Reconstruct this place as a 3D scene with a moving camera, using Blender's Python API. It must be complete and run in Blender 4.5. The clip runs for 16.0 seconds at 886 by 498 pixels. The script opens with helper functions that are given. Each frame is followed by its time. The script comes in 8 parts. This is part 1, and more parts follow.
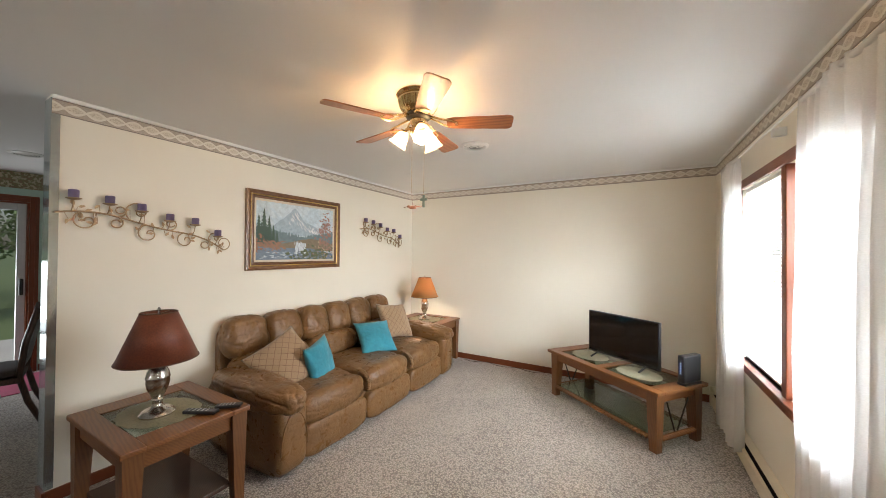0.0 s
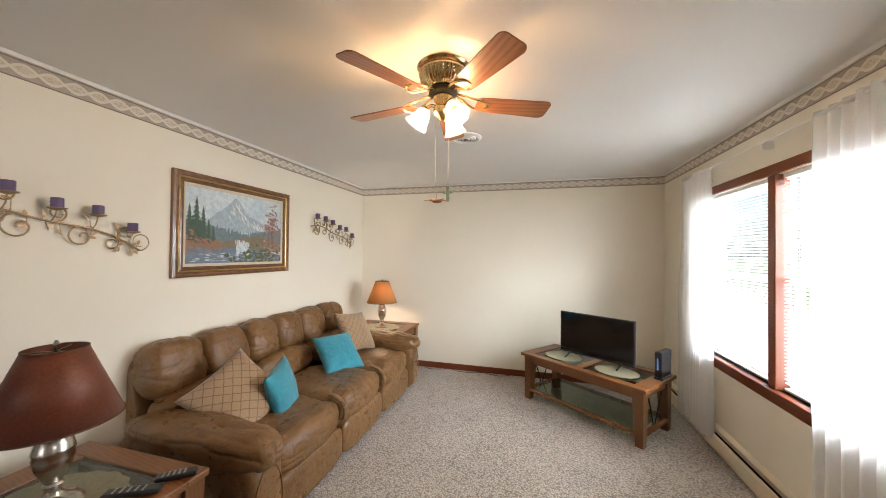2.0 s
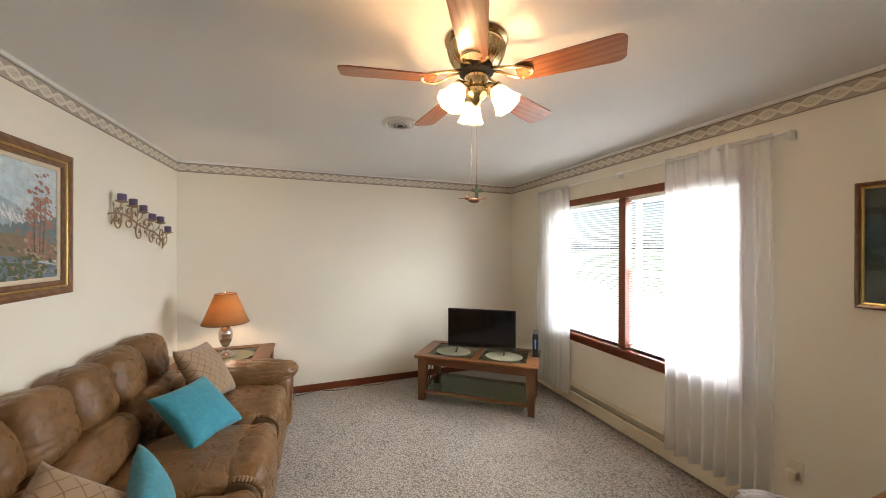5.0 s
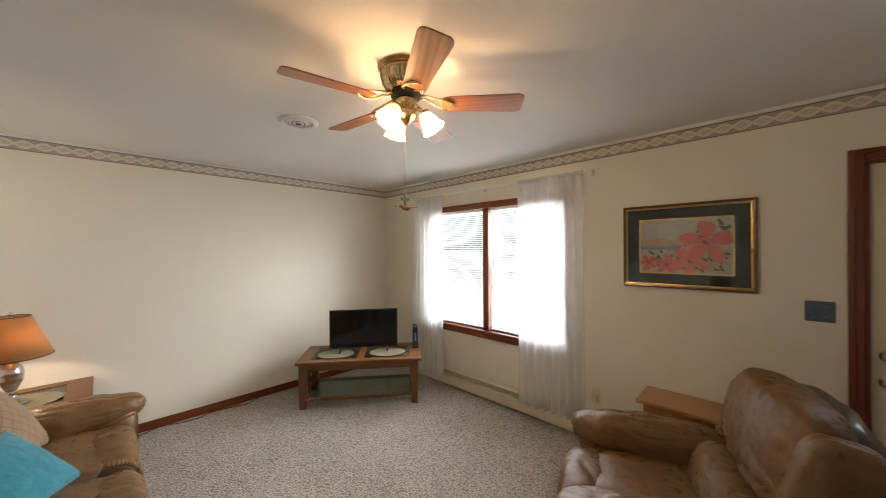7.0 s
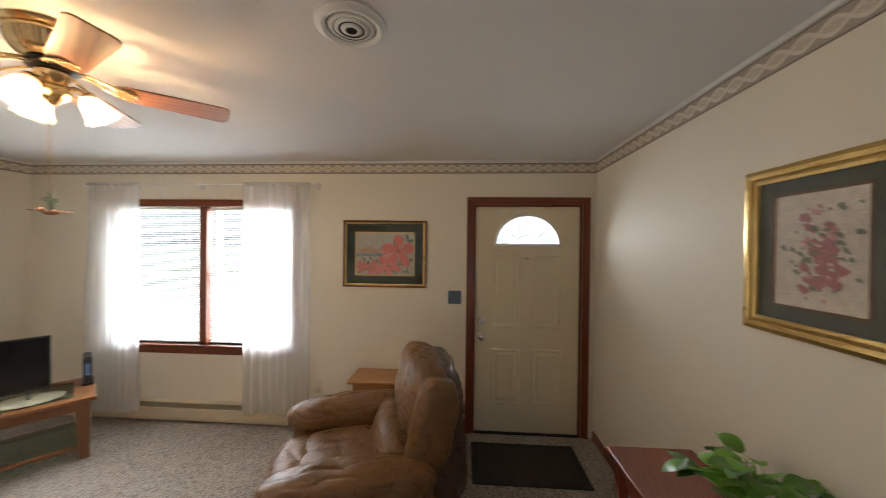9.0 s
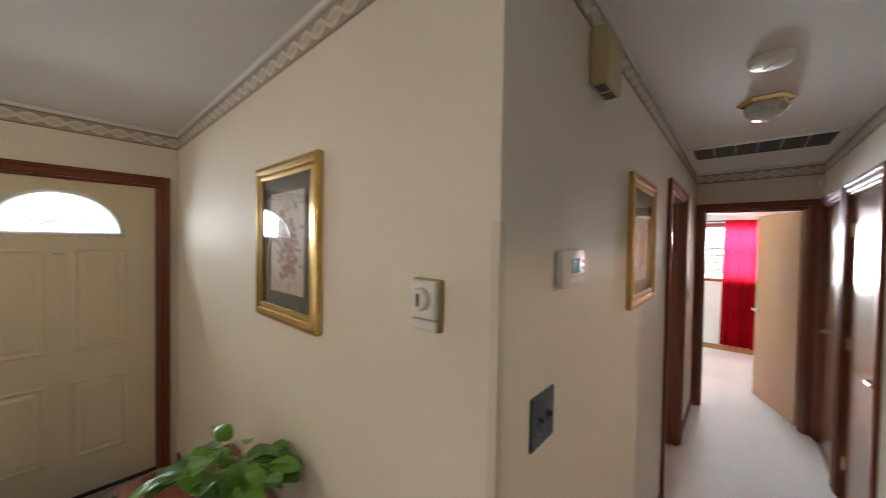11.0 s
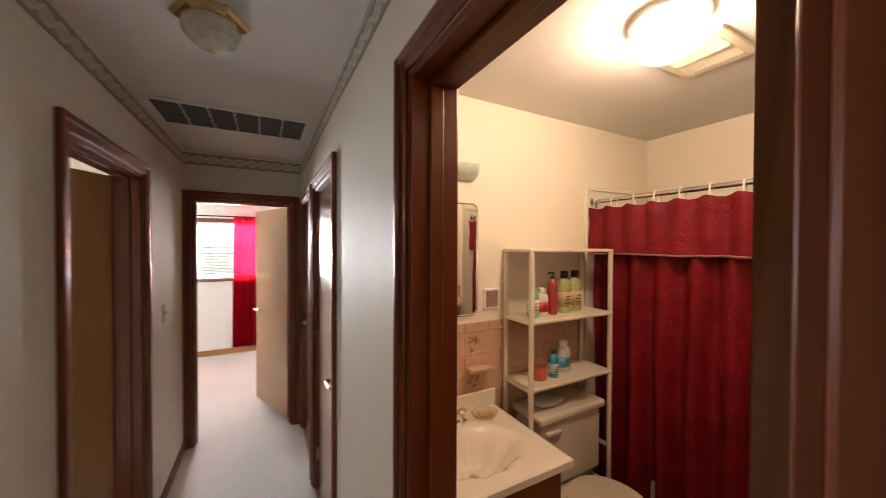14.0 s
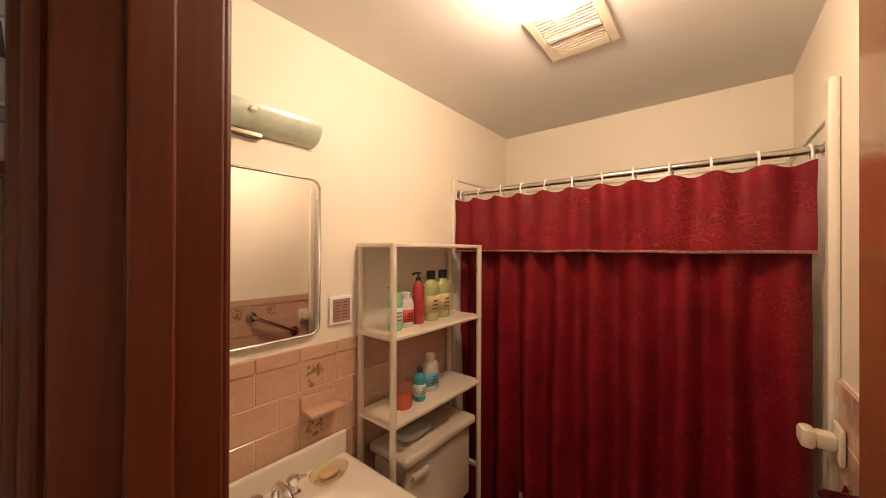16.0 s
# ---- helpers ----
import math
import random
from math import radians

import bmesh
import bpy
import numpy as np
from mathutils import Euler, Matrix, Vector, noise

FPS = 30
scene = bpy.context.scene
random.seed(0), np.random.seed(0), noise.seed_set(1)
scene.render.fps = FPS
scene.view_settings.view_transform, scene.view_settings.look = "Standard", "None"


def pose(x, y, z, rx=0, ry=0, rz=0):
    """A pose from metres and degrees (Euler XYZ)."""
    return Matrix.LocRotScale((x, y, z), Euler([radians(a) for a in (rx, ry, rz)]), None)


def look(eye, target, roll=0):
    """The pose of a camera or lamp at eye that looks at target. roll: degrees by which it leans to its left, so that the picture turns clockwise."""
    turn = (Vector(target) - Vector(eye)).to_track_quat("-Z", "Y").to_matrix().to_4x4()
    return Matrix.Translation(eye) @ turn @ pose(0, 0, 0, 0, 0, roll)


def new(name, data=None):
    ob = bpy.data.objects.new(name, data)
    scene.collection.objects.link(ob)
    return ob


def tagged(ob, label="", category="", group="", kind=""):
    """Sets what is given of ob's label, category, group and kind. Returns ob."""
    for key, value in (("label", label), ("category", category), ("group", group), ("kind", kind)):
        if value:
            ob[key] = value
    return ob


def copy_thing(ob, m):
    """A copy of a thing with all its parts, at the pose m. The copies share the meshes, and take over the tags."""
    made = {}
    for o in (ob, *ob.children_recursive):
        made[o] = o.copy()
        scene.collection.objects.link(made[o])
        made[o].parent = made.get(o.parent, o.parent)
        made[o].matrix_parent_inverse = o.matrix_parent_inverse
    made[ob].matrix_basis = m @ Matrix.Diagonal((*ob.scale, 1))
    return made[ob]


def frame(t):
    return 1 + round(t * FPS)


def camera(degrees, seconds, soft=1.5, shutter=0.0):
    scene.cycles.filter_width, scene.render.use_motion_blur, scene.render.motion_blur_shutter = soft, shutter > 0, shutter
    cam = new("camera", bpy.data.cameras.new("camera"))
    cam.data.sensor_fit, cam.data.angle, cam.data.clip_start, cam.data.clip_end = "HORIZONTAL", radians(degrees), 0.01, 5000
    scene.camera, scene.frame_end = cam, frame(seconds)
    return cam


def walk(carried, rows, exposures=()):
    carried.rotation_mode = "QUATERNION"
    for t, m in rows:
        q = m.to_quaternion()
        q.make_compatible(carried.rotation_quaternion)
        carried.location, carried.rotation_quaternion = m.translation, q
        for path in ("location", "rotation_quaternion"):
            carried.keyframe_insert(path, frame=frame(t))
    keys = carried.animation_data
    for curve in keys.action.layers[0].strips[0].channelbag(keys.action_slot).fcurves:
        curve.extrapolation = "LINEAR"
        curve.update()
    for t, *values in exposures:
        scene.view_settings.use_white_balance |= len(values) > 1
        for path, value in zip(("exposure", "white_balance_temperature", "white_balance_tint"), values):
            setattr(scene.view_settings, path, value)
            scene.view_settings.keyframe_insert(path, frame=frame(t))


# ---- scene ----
cam = camera(105.9, 16.0, 0.8, 0.35)
PATH = [
    (0, (0.491, 0.276, 1.513), (-0.49, 2.018, 1.533), 0.5),
    (0.5, (0.323, 0.313, 1.503), (-0.626, 2.073, 1.532), 0.7),
    (1, (0.198, 0.334, 1.51), (-0.676, 2.133, 1.537), 0.6),
    (1.5, (0.032, 0.334, 1.51), (-0.675, 2.204, 1.538), 0.7),
    (2, (-0.17, 0.333, 1.521), (-0.696, 2.263, 1.546), 0.6),
    (2.5, (-0.33, 0.359, 1.526), (-0.661, 2.331, 1.546), 0.5),
    (3, (-0.508, 0.432, 1.528), (-0.665, 2.426, 1.55), 0.4),
    (3.5, (-0.662, 0.49, 1.522), (-0.634, 2.49, 1.546), 0.4),
    (4, (-0.845, 0.556, 1.547), (-0.586, 2.539, 1.563), 0.4),
    (6.5, (-1.597, 0.718, 1.587), (-0.339, 2.273, 1.583), -0.3),
    (7, (-1.632, 0.69, 1.582), (-0.196, 2.082, 1.585), -0.3),
    (7.5, (-1.648, 0.614, 1.607), (-0.034, 1.797, 1.608), -0.4),
    (8, (-1.707, 0.55, 1.649), (0.08, 1.447, 1.634), -0.4),
    (10.3, (-1.806, 0.04, 1.685), (-0.072, -0.956, 1.652), 0.6),
    (10.5, (-1.829, -0.034, 1.695), (-0.193, -1.184, 1.644), 0.4),
    (11, (-1.877, -0.192, 1.678), (-0.552, -1.69, 1.638), 0.9),
    (11.5, (-1.905, -0.358, 1.673), (-0.943, -2.111, 1.641), 0.9),
    (12, (-1.89, -0.511, 1.652), (-1.367, -2.441, 1.64), 0.4),
    (12.5, (-1.915, -0.695, 1.66), (-1.798, -2.692, 1.648), 0.5),
    (13, (-1.992, -0.893, 1.659), (-2.251, -2.876, 1.652), 0.4),
    (13.5, (-2.074, -1.066, 1.675), (-2.676, -2.973, 1.655), 0.2),
    (14, (-2.122, -1.222, 1.675), (-3.06, -2.988, 1.65), 0.2),
    (14.5, (-2.182, -1.36, 1.655), (-3.432, -2.921, 1.638), 0.3),
    (15, (-2.274, -1.444, 1.654), (-3.704, -2.842, 1.639), 0.4),
    (15.5, (-2.363, -1.488, 1.636), (-3.884, -2.787, 1.639), 0.2),
    (16, (-2.409, -1.526, 1.627), (-3.966, -2.782, 1.634), 0.2),
]
walk(cam, [(t, look(eye, target, roll)) for t, eye, target, roll in PATH],
     [(0, -0.02, 6350, 10), (3.5, -0.14, 6350, 10), (6.5, -0.40, 6500, 10), (8, -0.46, 6400, 10), (10.3, 0.2, 6150, 10), (11.5, 0.08, 6350, 11), (12.3, -0.15, 6800, 14), (13.0, -0.1, 6800, 15), (14, 0.02, 6700, 15), (16, 0.12, 6700, 16)])

# ---- world, sun, large lights ----
world = bpy.data.worlds.new("world")
scene.world = world
world.use_nodes = True
wn = world.node_tree.nodes
sky = wn.new("ShaderNodeTexSky")
sky.sky_type, sky.sun_disc = "NISHITA", False
sky.sun_elevation, sky.sun_rotation = radians(36), radians(187)
sky.air_density, sky.dust_density = 1.0, 3.0
world.node_tree.links.new(sky.outputs[0], wn["Background"].inputs[0])
wn["Background"].inputs[1].default_value = 0.10

sun_data = bpy.data.lights.new("sun", "SUN")
sun_data.energy, sun_data.angle, sun_data.color = 2.2, radians(3), (1, 0.96, 0.9)
sun = new("sun", sun_data)
sun.matrix_world = look((-8, -65, 47), (0, 0, 0))


def area_lamp(name, where, aim, w, h, power, colour, spread=150):
    d = bpy.data.lights.new(name, "AREA")
    d.shape, d.size, d.size_y, d.energy, d.color = "RECTANGLE", w, h, power, colour
    d.spread = radians(spread)
    ob = new(name, d)
    ob.matrix_world = look(where, aim)
    return ob


def bulb(name, where, power, colour, radius=0.03):
    d = bpy.data.lights.new(name, "POINT")
    d.energy, d.color, d.shadow_soft_size = power, colour, radius
    ob = new(name, d)
    ob.location = where
    return ob


DAY = (0.93, 0.97, 1.0)
WARM = (1.0, 0.75, 0.52)
area_lamp("window_daylight", (1.85, 2.84, 1.45), (0.3, 3.50, 1.15), 2.0, 1.7, 275, DAY)
area_lamp("patio_daylight", (-6.35, 0.55, 0.75), (-5.5, 1.75, 0.7), 1.7, 1.2, 30, DAY)
area_lamp("bedroom_daylight", (-1.75, -7.75, 1.75), (-1.75, -6.2, 1.30), 1.3, 1.2, 1050, DAY)
area_lamp("side_bedroom_daylight", (1.62, -2.9, 1.7), (0.2, -3.02, 0.5), 1.1, 1.0, 90, DAY, 130)
area_lamp("fanlight_daylight", (1.6, -0.165, 1.83), (0, -0.165, 1.6), 0.6, 0.3, 15, DAY)

# ---- helpers of this scene ----


def bm_new():
    return bmesh.new()


def part(name, bm, material, parent=None, label="", smooth=False, angle=None):
    """Links a bmesh as one mesh object under a thing or a part."""
    me = bpy.data.meshes.new(name)
    bmesh.ops.recalc_face_normals(bm, faces=bm.faces)
    if smooth:
        for f in bm.faces:
            f.smooth = True
        if angle:
            for e in bm.edges:
                if len(e.link_faces) == 2 and e.calc_face_angle(0) > radians(angle):
                    e.smooth = False
    bm.to_mesh(me)
    bm.free()
    me.materials.append(material)
    ob = new(name, me)
    if parent:
        ob.parent = parent
    if label:
        ob["label"] = label
    return ob


def thing(name, m, label, category, group="", kind=""):
    ob = new(name)
    ob.empty_display_size = 0.1
    ob.matrix_world = m
    return tagged(ob, label, category, group, kind)


def box(bm, a, b, bevel=0.0, seg=2, m=None):
    """A box from corner a to corner b, with its edges rounded."""
    lo, hi = [min(p, q) for p, q in zip(a, b)], [max(p, q) for p, q in zip(a, b)]
    r = bmesh.ops.create_cube(bm, size=1)
    mid, size = [(p + q) / 2 for p, q in zip(lo, hi)], [q - p for p, q in zip(lo, hi)]
    t = Matrix.Translation(mid) @ Matrix.Diagonal((*size, 1))
    bmesh.ops.transform(bm, matrix=t, verts=r["verts"])
    vs = r["verts"]
    if bevel:
        es = list({e for v in vs for e in v.link_edges})
        out = bmesh.ops.bevel(bm, geom=es, offset=min(bevel, min(size) * 0.45), segments=seg, affect="EDGES", profile=0.5)
        vs = list({v for f in out["faces"] for v in f.verts} | {v for v in vs if v.is_valid})
    if m is not None:
        bmesh.ops.transform(bm, matrix=m, verts=vs)
    return vs


def lathe(bm, profile, seg=24, m=None, flute=None):
    """A turned body from (radius, height) pairs."""
    rings, made = [], []
    for r, z in profile:
        ring = []
        for i in range(seg):
            a = 2 * math.pi * i / seg
            rr = r * (flute(a, z) if flute else 1)
            ring.append(bm.verts.new((rr * math.cos(a), rr * math.sin(a), z)))
        rings.append(ring)
        made += ring
    for p, q in zip(rings, rings[1:]):
        for i in range(seg):
            bm.faces.new((p[i], p[(i + 1) % seg], q[(i + 1) % seg], q[i]))
    for ring in (rings[0], rings[-1]):
        bm.faces.new(ring)
    if m is not None:
        bmesh.ops.transform(bm, matrix=m, verts=made)
    return made


def shell(bm, profile, seg=24, m=None, flute=None):
    """A turned thin wall, open at both ends; the profile goes out and back."""
    rings, made = [], []
    for r, z in profile:
        ring = []
        for i in range(seg):
            a = 2 * math.pi * i / seg
            rr = r * (flute(a, z) if flute else 1)
            ring.append(bm.verts.new((rr * math.cos(a), rr * math.sin(a), z)))
        rings.append(ring)
        made += ring
    for p, q in zip(rings, rings[1:] + rings[:1]):
        for i in range(seg):
            bm.faces.new((p[i], p[(i + 1) % seg], q[(i + 1) % seg], q[i]))
    if m is not None:
        bmesh.ops.transform(bm, matrix=m, verts=made)
    return made


def tube(bm, pts, r, seg=8, taper=None):
    """A round rod along points."""
    pts = [Vector(p) for p in pts]
    rings = []
    side = None
    for i, p in enumerate(pts):
        d = (pts[min(i + 1, len(pts) - 1)] - pts[max(i - 1, 0)]).normalized()
        if side is None:
            side = d.orthogonal().normalized()
        side = (side - d * side.dot(d)).normalized()
        up = d.cross(side)
        rr = r if taper is None else r * taper(i / (len(pts) - 1))
        rings.append([bm.verts.new(p + rr * (side * math.cos(a) + up * math.sin(a))) for a in (2 * math.pi * k / seg for k in range(seg))])
    for p, q in zip(rings, rings[1:]):
        for i in range(seg):
            bm.faces.new((p[i], p[(i + 1) % seg], q[(i + 1) % seg], q[i]))
    bm.faces.new(rings[0])
    bm.faces.new(list(reversed(rings[-1])))


def puff(bm, centre, size, power=4.0, cuts=9, wrinkle=0.0, m=None, freq=9.0, seed=0.0, gather=0.0):
    """A stuffed, rounded block, with creases in its cover and gathers that fan out from its seams."""
    tmp = bmesh.new()
    bmesh.ops.create_cube(tmp, size=2)
    bmesh.ops.subdivide_edges(tmp, edges=tmp.edges[:], cuts=cuts, use_grid_fill=True)
    for v in tmp.verts:
        d = v.co.copy()
        d = Vector([math.tan(c * 0.72) / math.tan(0.72) for c in d])
        k = sum(abs(c) ** power for c in d) ** (-1 / power)
        p = d * k
        q = Vector([p[i] * size[i] / 2 for i in range(3)])
        if wrinkle:
            n = noise.noise(q * freq + Vector((seed, seed * 2.3, 0))) + 0.5 * noise.noise(q * freq * 2.2 + Vector((0, seed, 3)))
            crease = 1 - abs(noise.noise(Vector((q.x * freq * 0.8, q.y * freq * 0.8, q.z * freq * 2.0)) + Vector((seed * 1.7, 5, seed)))) * 5
            q += p.normalized() * wrinkle * (n - 0.9 * max(0, crease) ** 2)
        if gather:
            rim = min(1, max(0, max(abs(p.z), abs(p.y) * 0.98) - 0.62) / 0.38)
            fold = 1 - abs(math.sin(q.x * 42 + 2.2 * noise.noise(q * 6 + Vector((seed, 0, 0)))))
            q -= p.normalized() * gather * rim * fold ** 3 * (0.5 + 0.5 * noise.noise(Vector((q.x * 9, seed, 2))) + 0.3)
        v.co = q
    t = Matrix.Translation(centre)
    if m is not None:
        t = m @ t
    bmesh.ops.transform(tmp, matrix=t, verts=tmp.verts)
    me = bpy.data.meshes.new("tmp")
    tmp.to_mesh(me)
    tmp.free()
    bm.from_mesh(me)
    bpy.data.meshes.remove(me)


def prism(bm, outline, z0, z1, m=None):
    """A flat outline in x, y raised from z0 to z1."""
    a = [bm.verts.new((x, y, z0)) for x, y in outline]
    b = [bm.verts.new((x, y, z1)) for x, y in outline]
    n = len(a)
    bm.faces.new(list(reversed(a)))
    bm.faces.new(b)
    for i in range(n):
        bm.faces.new((a[i], a[(i + 1) % n], b[(i + 1) % n], b[i]))
    if m is not None:
        bmesh.ops.transform(bm, matrix=m, verts=a + b)


def wall(name, axis, at, thick, a, b, openings=(), z1=2.44, material=None, label=""):
    """A wall whose faces lie at `at` and at + thick along the axis, from a to b, with openings (from, to, bottom, top)."""
    bm = bm_new()

    def piece(p, q, lo, hi):
        if q - p < 0.001 or hi - lo < 0.001:
            return
        if axis == "x":
            box(bm, (at, p, lo), (at + thick, q, hi))
        else:
            box(bm, (p, at, lo), (q, at + thick, hi))

    edge = a
    for p, q, lo, hi in sorted(openings):
        piece(edge, p, 0, z1)
        piece(p, q, 0, lo)
        piece(p, q, hi, z1)
        edge = q
    piece(edge, b, 0, z1)
    return tagged(part(name, bm, material), label or "cream painted plaster wall", "wall", kind="structure")


# ---- materials ----


def nodes_of(name):
    m = bpy.data.materials.new(name)
    m.use_nodes = True
    nt = m.node_tree
    return m, nt, nt.nodes["Principled BSDF"]


def ramp(nt, fac, stops):
    n = nt.nodes.new("ShaderNodeValToRGB")
    while len(n.color_ramp.elements) < len(stops):
        n.color_ramp.elements.new(0.5)
    for e, (p, c) in zip(n.color_ramp.elements, stops):
        e.position, e.color = p, (*c, 1)
    nt.links.new(fac, n.inputs[0])
    return n.outputs[0]


def mapped(nt, scale=(1, 1, 1), rot=(0, 0, 0)):
    tc, mp = nt.nodes.new("ShaderNodeTexCoord"), nt.nodes.new("ShaderNodeMapping")
    mp.inputs["Scale"].default_value, mp.inputs["Rotation"].default_value = scale, [radians(r) for r in rot]
    nt.links.new(tc.outputs["Object"], mp.inputs[0])
    return mp.outputs[0]


def noise_of(nt, vec, scale, detail=4.0, rough=0.55):
    n = nt.nodes.new("ShaderNodeTexNoise")
    n.inputs["Scale"].default_value, n.inputs["Detail"].default_value, n.inputs["Roughness"].default_value = scale, detail, rough
    nt.links.new(vec, n.inputs["Vector"])
    return n.outputs[0]


def mixed(nt, fac, a, b, mode="MIX"):
    n = nt.nodes.new("ShaderNodeMix")
    n.data_type, n.blend_type = "RGBA", mode
    for sock, v in ((n.inputs[0], fac), (n.inputs[6], a), (n.inputs[7], b)):
        if isinstance(v, (int, float)):
            sock.default_value = v
        elif isinstance(v, tuple):
            sock.default_value = (*v, 1)
        else:
            nt.links.new(v, sock)
    return n.outputs[2]


def bumped(nt, bsdf, height, strength=0.2, dist=0.01):
    b = nt.nodes.new("ShaderNodeBump")
    b.inputs["Strength"].default_value, b.inputs["Distance"].default_value = strength, dist
    nt.links.new(height, b.inputs["Height"])
    nt.links.new(b.outputs[0], bsdf.inputs["Normal"])


def surf(name, c1, c2, scale=6.0, rough=0.6, metal=0.0, fine=150.0, bump=0.1, dist=0.002, coat=0.0, sheen=0.0, stretch=(1, 1, 1), spread=0.12):
    """A surface whose colour drifts between two tones, with fine relief and uneven gloss."""
    m, nt, b = nodes_of(name)
    v = mapped(nt, stretch)
    big, small = noise_of(nt, v, scale), noise_of(nt, v, fine, 3)
    col = ramp(nt, big, [(0.3, c1), (0.7, c2)])
    col = mixed(nt, 0.35, col, ramp(nt, small, [(0.35, tuple(x * (1 - spread) for x in c1)), (0.65, tuple(min(1, x * (1 + spread)) for x in c2))]))
    nt.links.new(col, b.inputs["Base Color"])
    r = ramp(nt, big, [(0.3, (rough * 0.9,) * 3), (0.7, (min(1, rough * 1.1),) * 3)])
    nt.links.new(r, b.inputs["Roughness"])
    b.inputs["Metallic"].default_value = metal
    b.inputs["Coat Weight"].default_value = coat
    b.inputs["Coat Roughness"].default_value = 0.12
    b.inputs["Sheen Weight"].default_value = sheen
    if bump:
        bumped(nt, b, small, bump, dist)
    return m


def wood(name, dark, light, grain=(14, 14, 1.2), rough=0.38, coat=0.25, rings=2.5):
    m, nt, b = nodes_of(name)
    v = mapped(nt, grain)
    w = nt.nodes.new("ShaderNodeTexWave")
    w.wave_type, w.bands_direction = "BANDS", "DIAGONAL"
    for k, x in (("Scale", rings), ("Distortion", 5.0), ("Detail", 3.0), ("Detail Scale", 1.2)):
        w.inputs[k].default_value = x
    nt.links.new(v, w.inputs["Vector"])
    fib = noise_of(nt, v, 18, 5)
    tone = noise_of(nt, mapped(nt), 1.7)
    col = ramp(nt, w.outputs[1], [(0.05, dark), (0.75, light)])
    col = mixed(nt, 0.4, col, ramp(nt, fib, [(0.3, dark), (0.7, light)]))
    col = mixed(nt, 0.25, col, ramp(nt, tone, [(0.3, tuple(x * 0.7 for x in dark)), (0.7, light)]))
    info = nt.nodes.new("ShaderNodeObjectInfo")
    hsv = nt.nodes.new("ShaderNodeHueSaturation")
    rv = nt.nodes.new("ShaderNodeMapRange")
    rv.inputs[3].default_value, rv.inputs[4].default_value = 0.9, 1.1
    nt.links.new(info.outputs["Random"], rv.inputs[0])
    nt.links.new(rv.outputs[0], hsv.inputs["Value"])
    nt.links.new(col, hsv.inputs["Color"])
    nt.links.new(hsv.outputs[0], b.inputs["Base Color"])
    nt.links.new(ramp(nt, fib, [(0.2, (rough * 0.85,) * 3), (0.8, (rough * 1.2,) * 3)]), b.inputs["Roughness"])
    b.inputs["Coat Weight"].default_value, b.inputs["Coat Roughness"].default_value = coat, 0.15
    bumped(nt, b, fib, 0.08, 0.001)
    return m


def plain(name, c, rough=0.5, metal=0.0, coat=0.0):
    return surf(name, tuple(x * 0.94 for x in c), c, 12, rough, metal, 220, 0.04, 0.001, coat, spread=0.05)


def glowing(name, c, strength):
    m, nt, b = nodes_of(name)
    b.inputs["Base Color"].default_value = (*c, 1)
    b.inputs["Emission Color"].default_value = (*c, 1)
    b.inputs["Emission Strength"].default_value = strength
    return m


def glass_of(name, tint=(1, 1, 1), rough=0.0, clear=0.9):
    """Thin clear glass: mostly see-through, with a gloss that grows at a slant."""
    m, nt, b = nodes_of(name)
    nt.nodes.remove(b)
    out = nt.nodes["Material Output"]
    tr, gl, mx, lw, pw, sc = (nt.nodes.new(k) for k in ("ShaderNodeBsdfTransparent", "ShaderNodeBsdfGlossy", "ShaderNodeMixShader", "ShaderNodeLayerWeight", "ShaderNodeMath", "ShaderNodeMath"))
    tr.inputs[0].default_value = (*tint, 1)
    gl.inputs["Roughness"].default_value = rough
    lw.inputs[0].default_value = 0.5
    pw.operation, sc.operation = "POWER", "MULTIPLY_ADD"
    pw.inputs[1].default_value = 5.0
    sc.inputs[1].default_value, sc.inputs[2].default_value = 0.95, 0.035
    nt.links.new(lw.outputs["Facing"], pw.inputs[0])
    nt.links.new(pw.outputs[0], sc.inputs[0])
    nt.links.new(sc.outputs[0], mx.inputs[0])
    nt.links.new(tr.outputs[0], mx.inputs[1])
    nt.links.new(gl.outputs[0], mx.inputs[2])
    nt.links.new(mx.outputs[0], out.inputs[0])
    return m


def sheer(name, colour, open_share, pass_share):
    """Thin cloth: part of the light goes straight through, part is scattered through it."""
    m, nt, b = nodes_of(name)
    out = nt.nodes["Material Output"]
    tr, tl, df = (nt.nodes.new(k) for k in ("ShaderNodeBsdfTransparent", "ShaderNodeBsdfTranslucent", "ShaderNodeBsdfDiffuse"))
    nt.nodes.remove(b)
    m1, m2 = nt.nodes.new("ShaderNodeMixShader"), nt.nodes.new("ShaderNodeMixShader")
    v = mapped(nt, (260, 260, 260))
    n = noise_of(nt, v, 1.0, 2)
    tone = ramp(nt, n, [(0.3, tuple(x * 0.9 for x in colour)), (0.7, colour)])
    nt.links.new(tone, tl.inputs[0])
    nt.links.new(tone, df.inputs[0])
    m1.inputs[0].default_value, m2.inputs[0].default_value = pass_share, open_share
    nt.links.new(df.outputs[0], m1.inputs[1])
    nt.links.new(tl.outputs[0], m1.inputs[2])
    nt.links.new(m1.outputs[0], m2.inputs[1])
    nt.links.new(tr.outputs[0], m2.inputs[2])
    nt.links.new(m2.outputs[0], out.inputs[0])
    return m


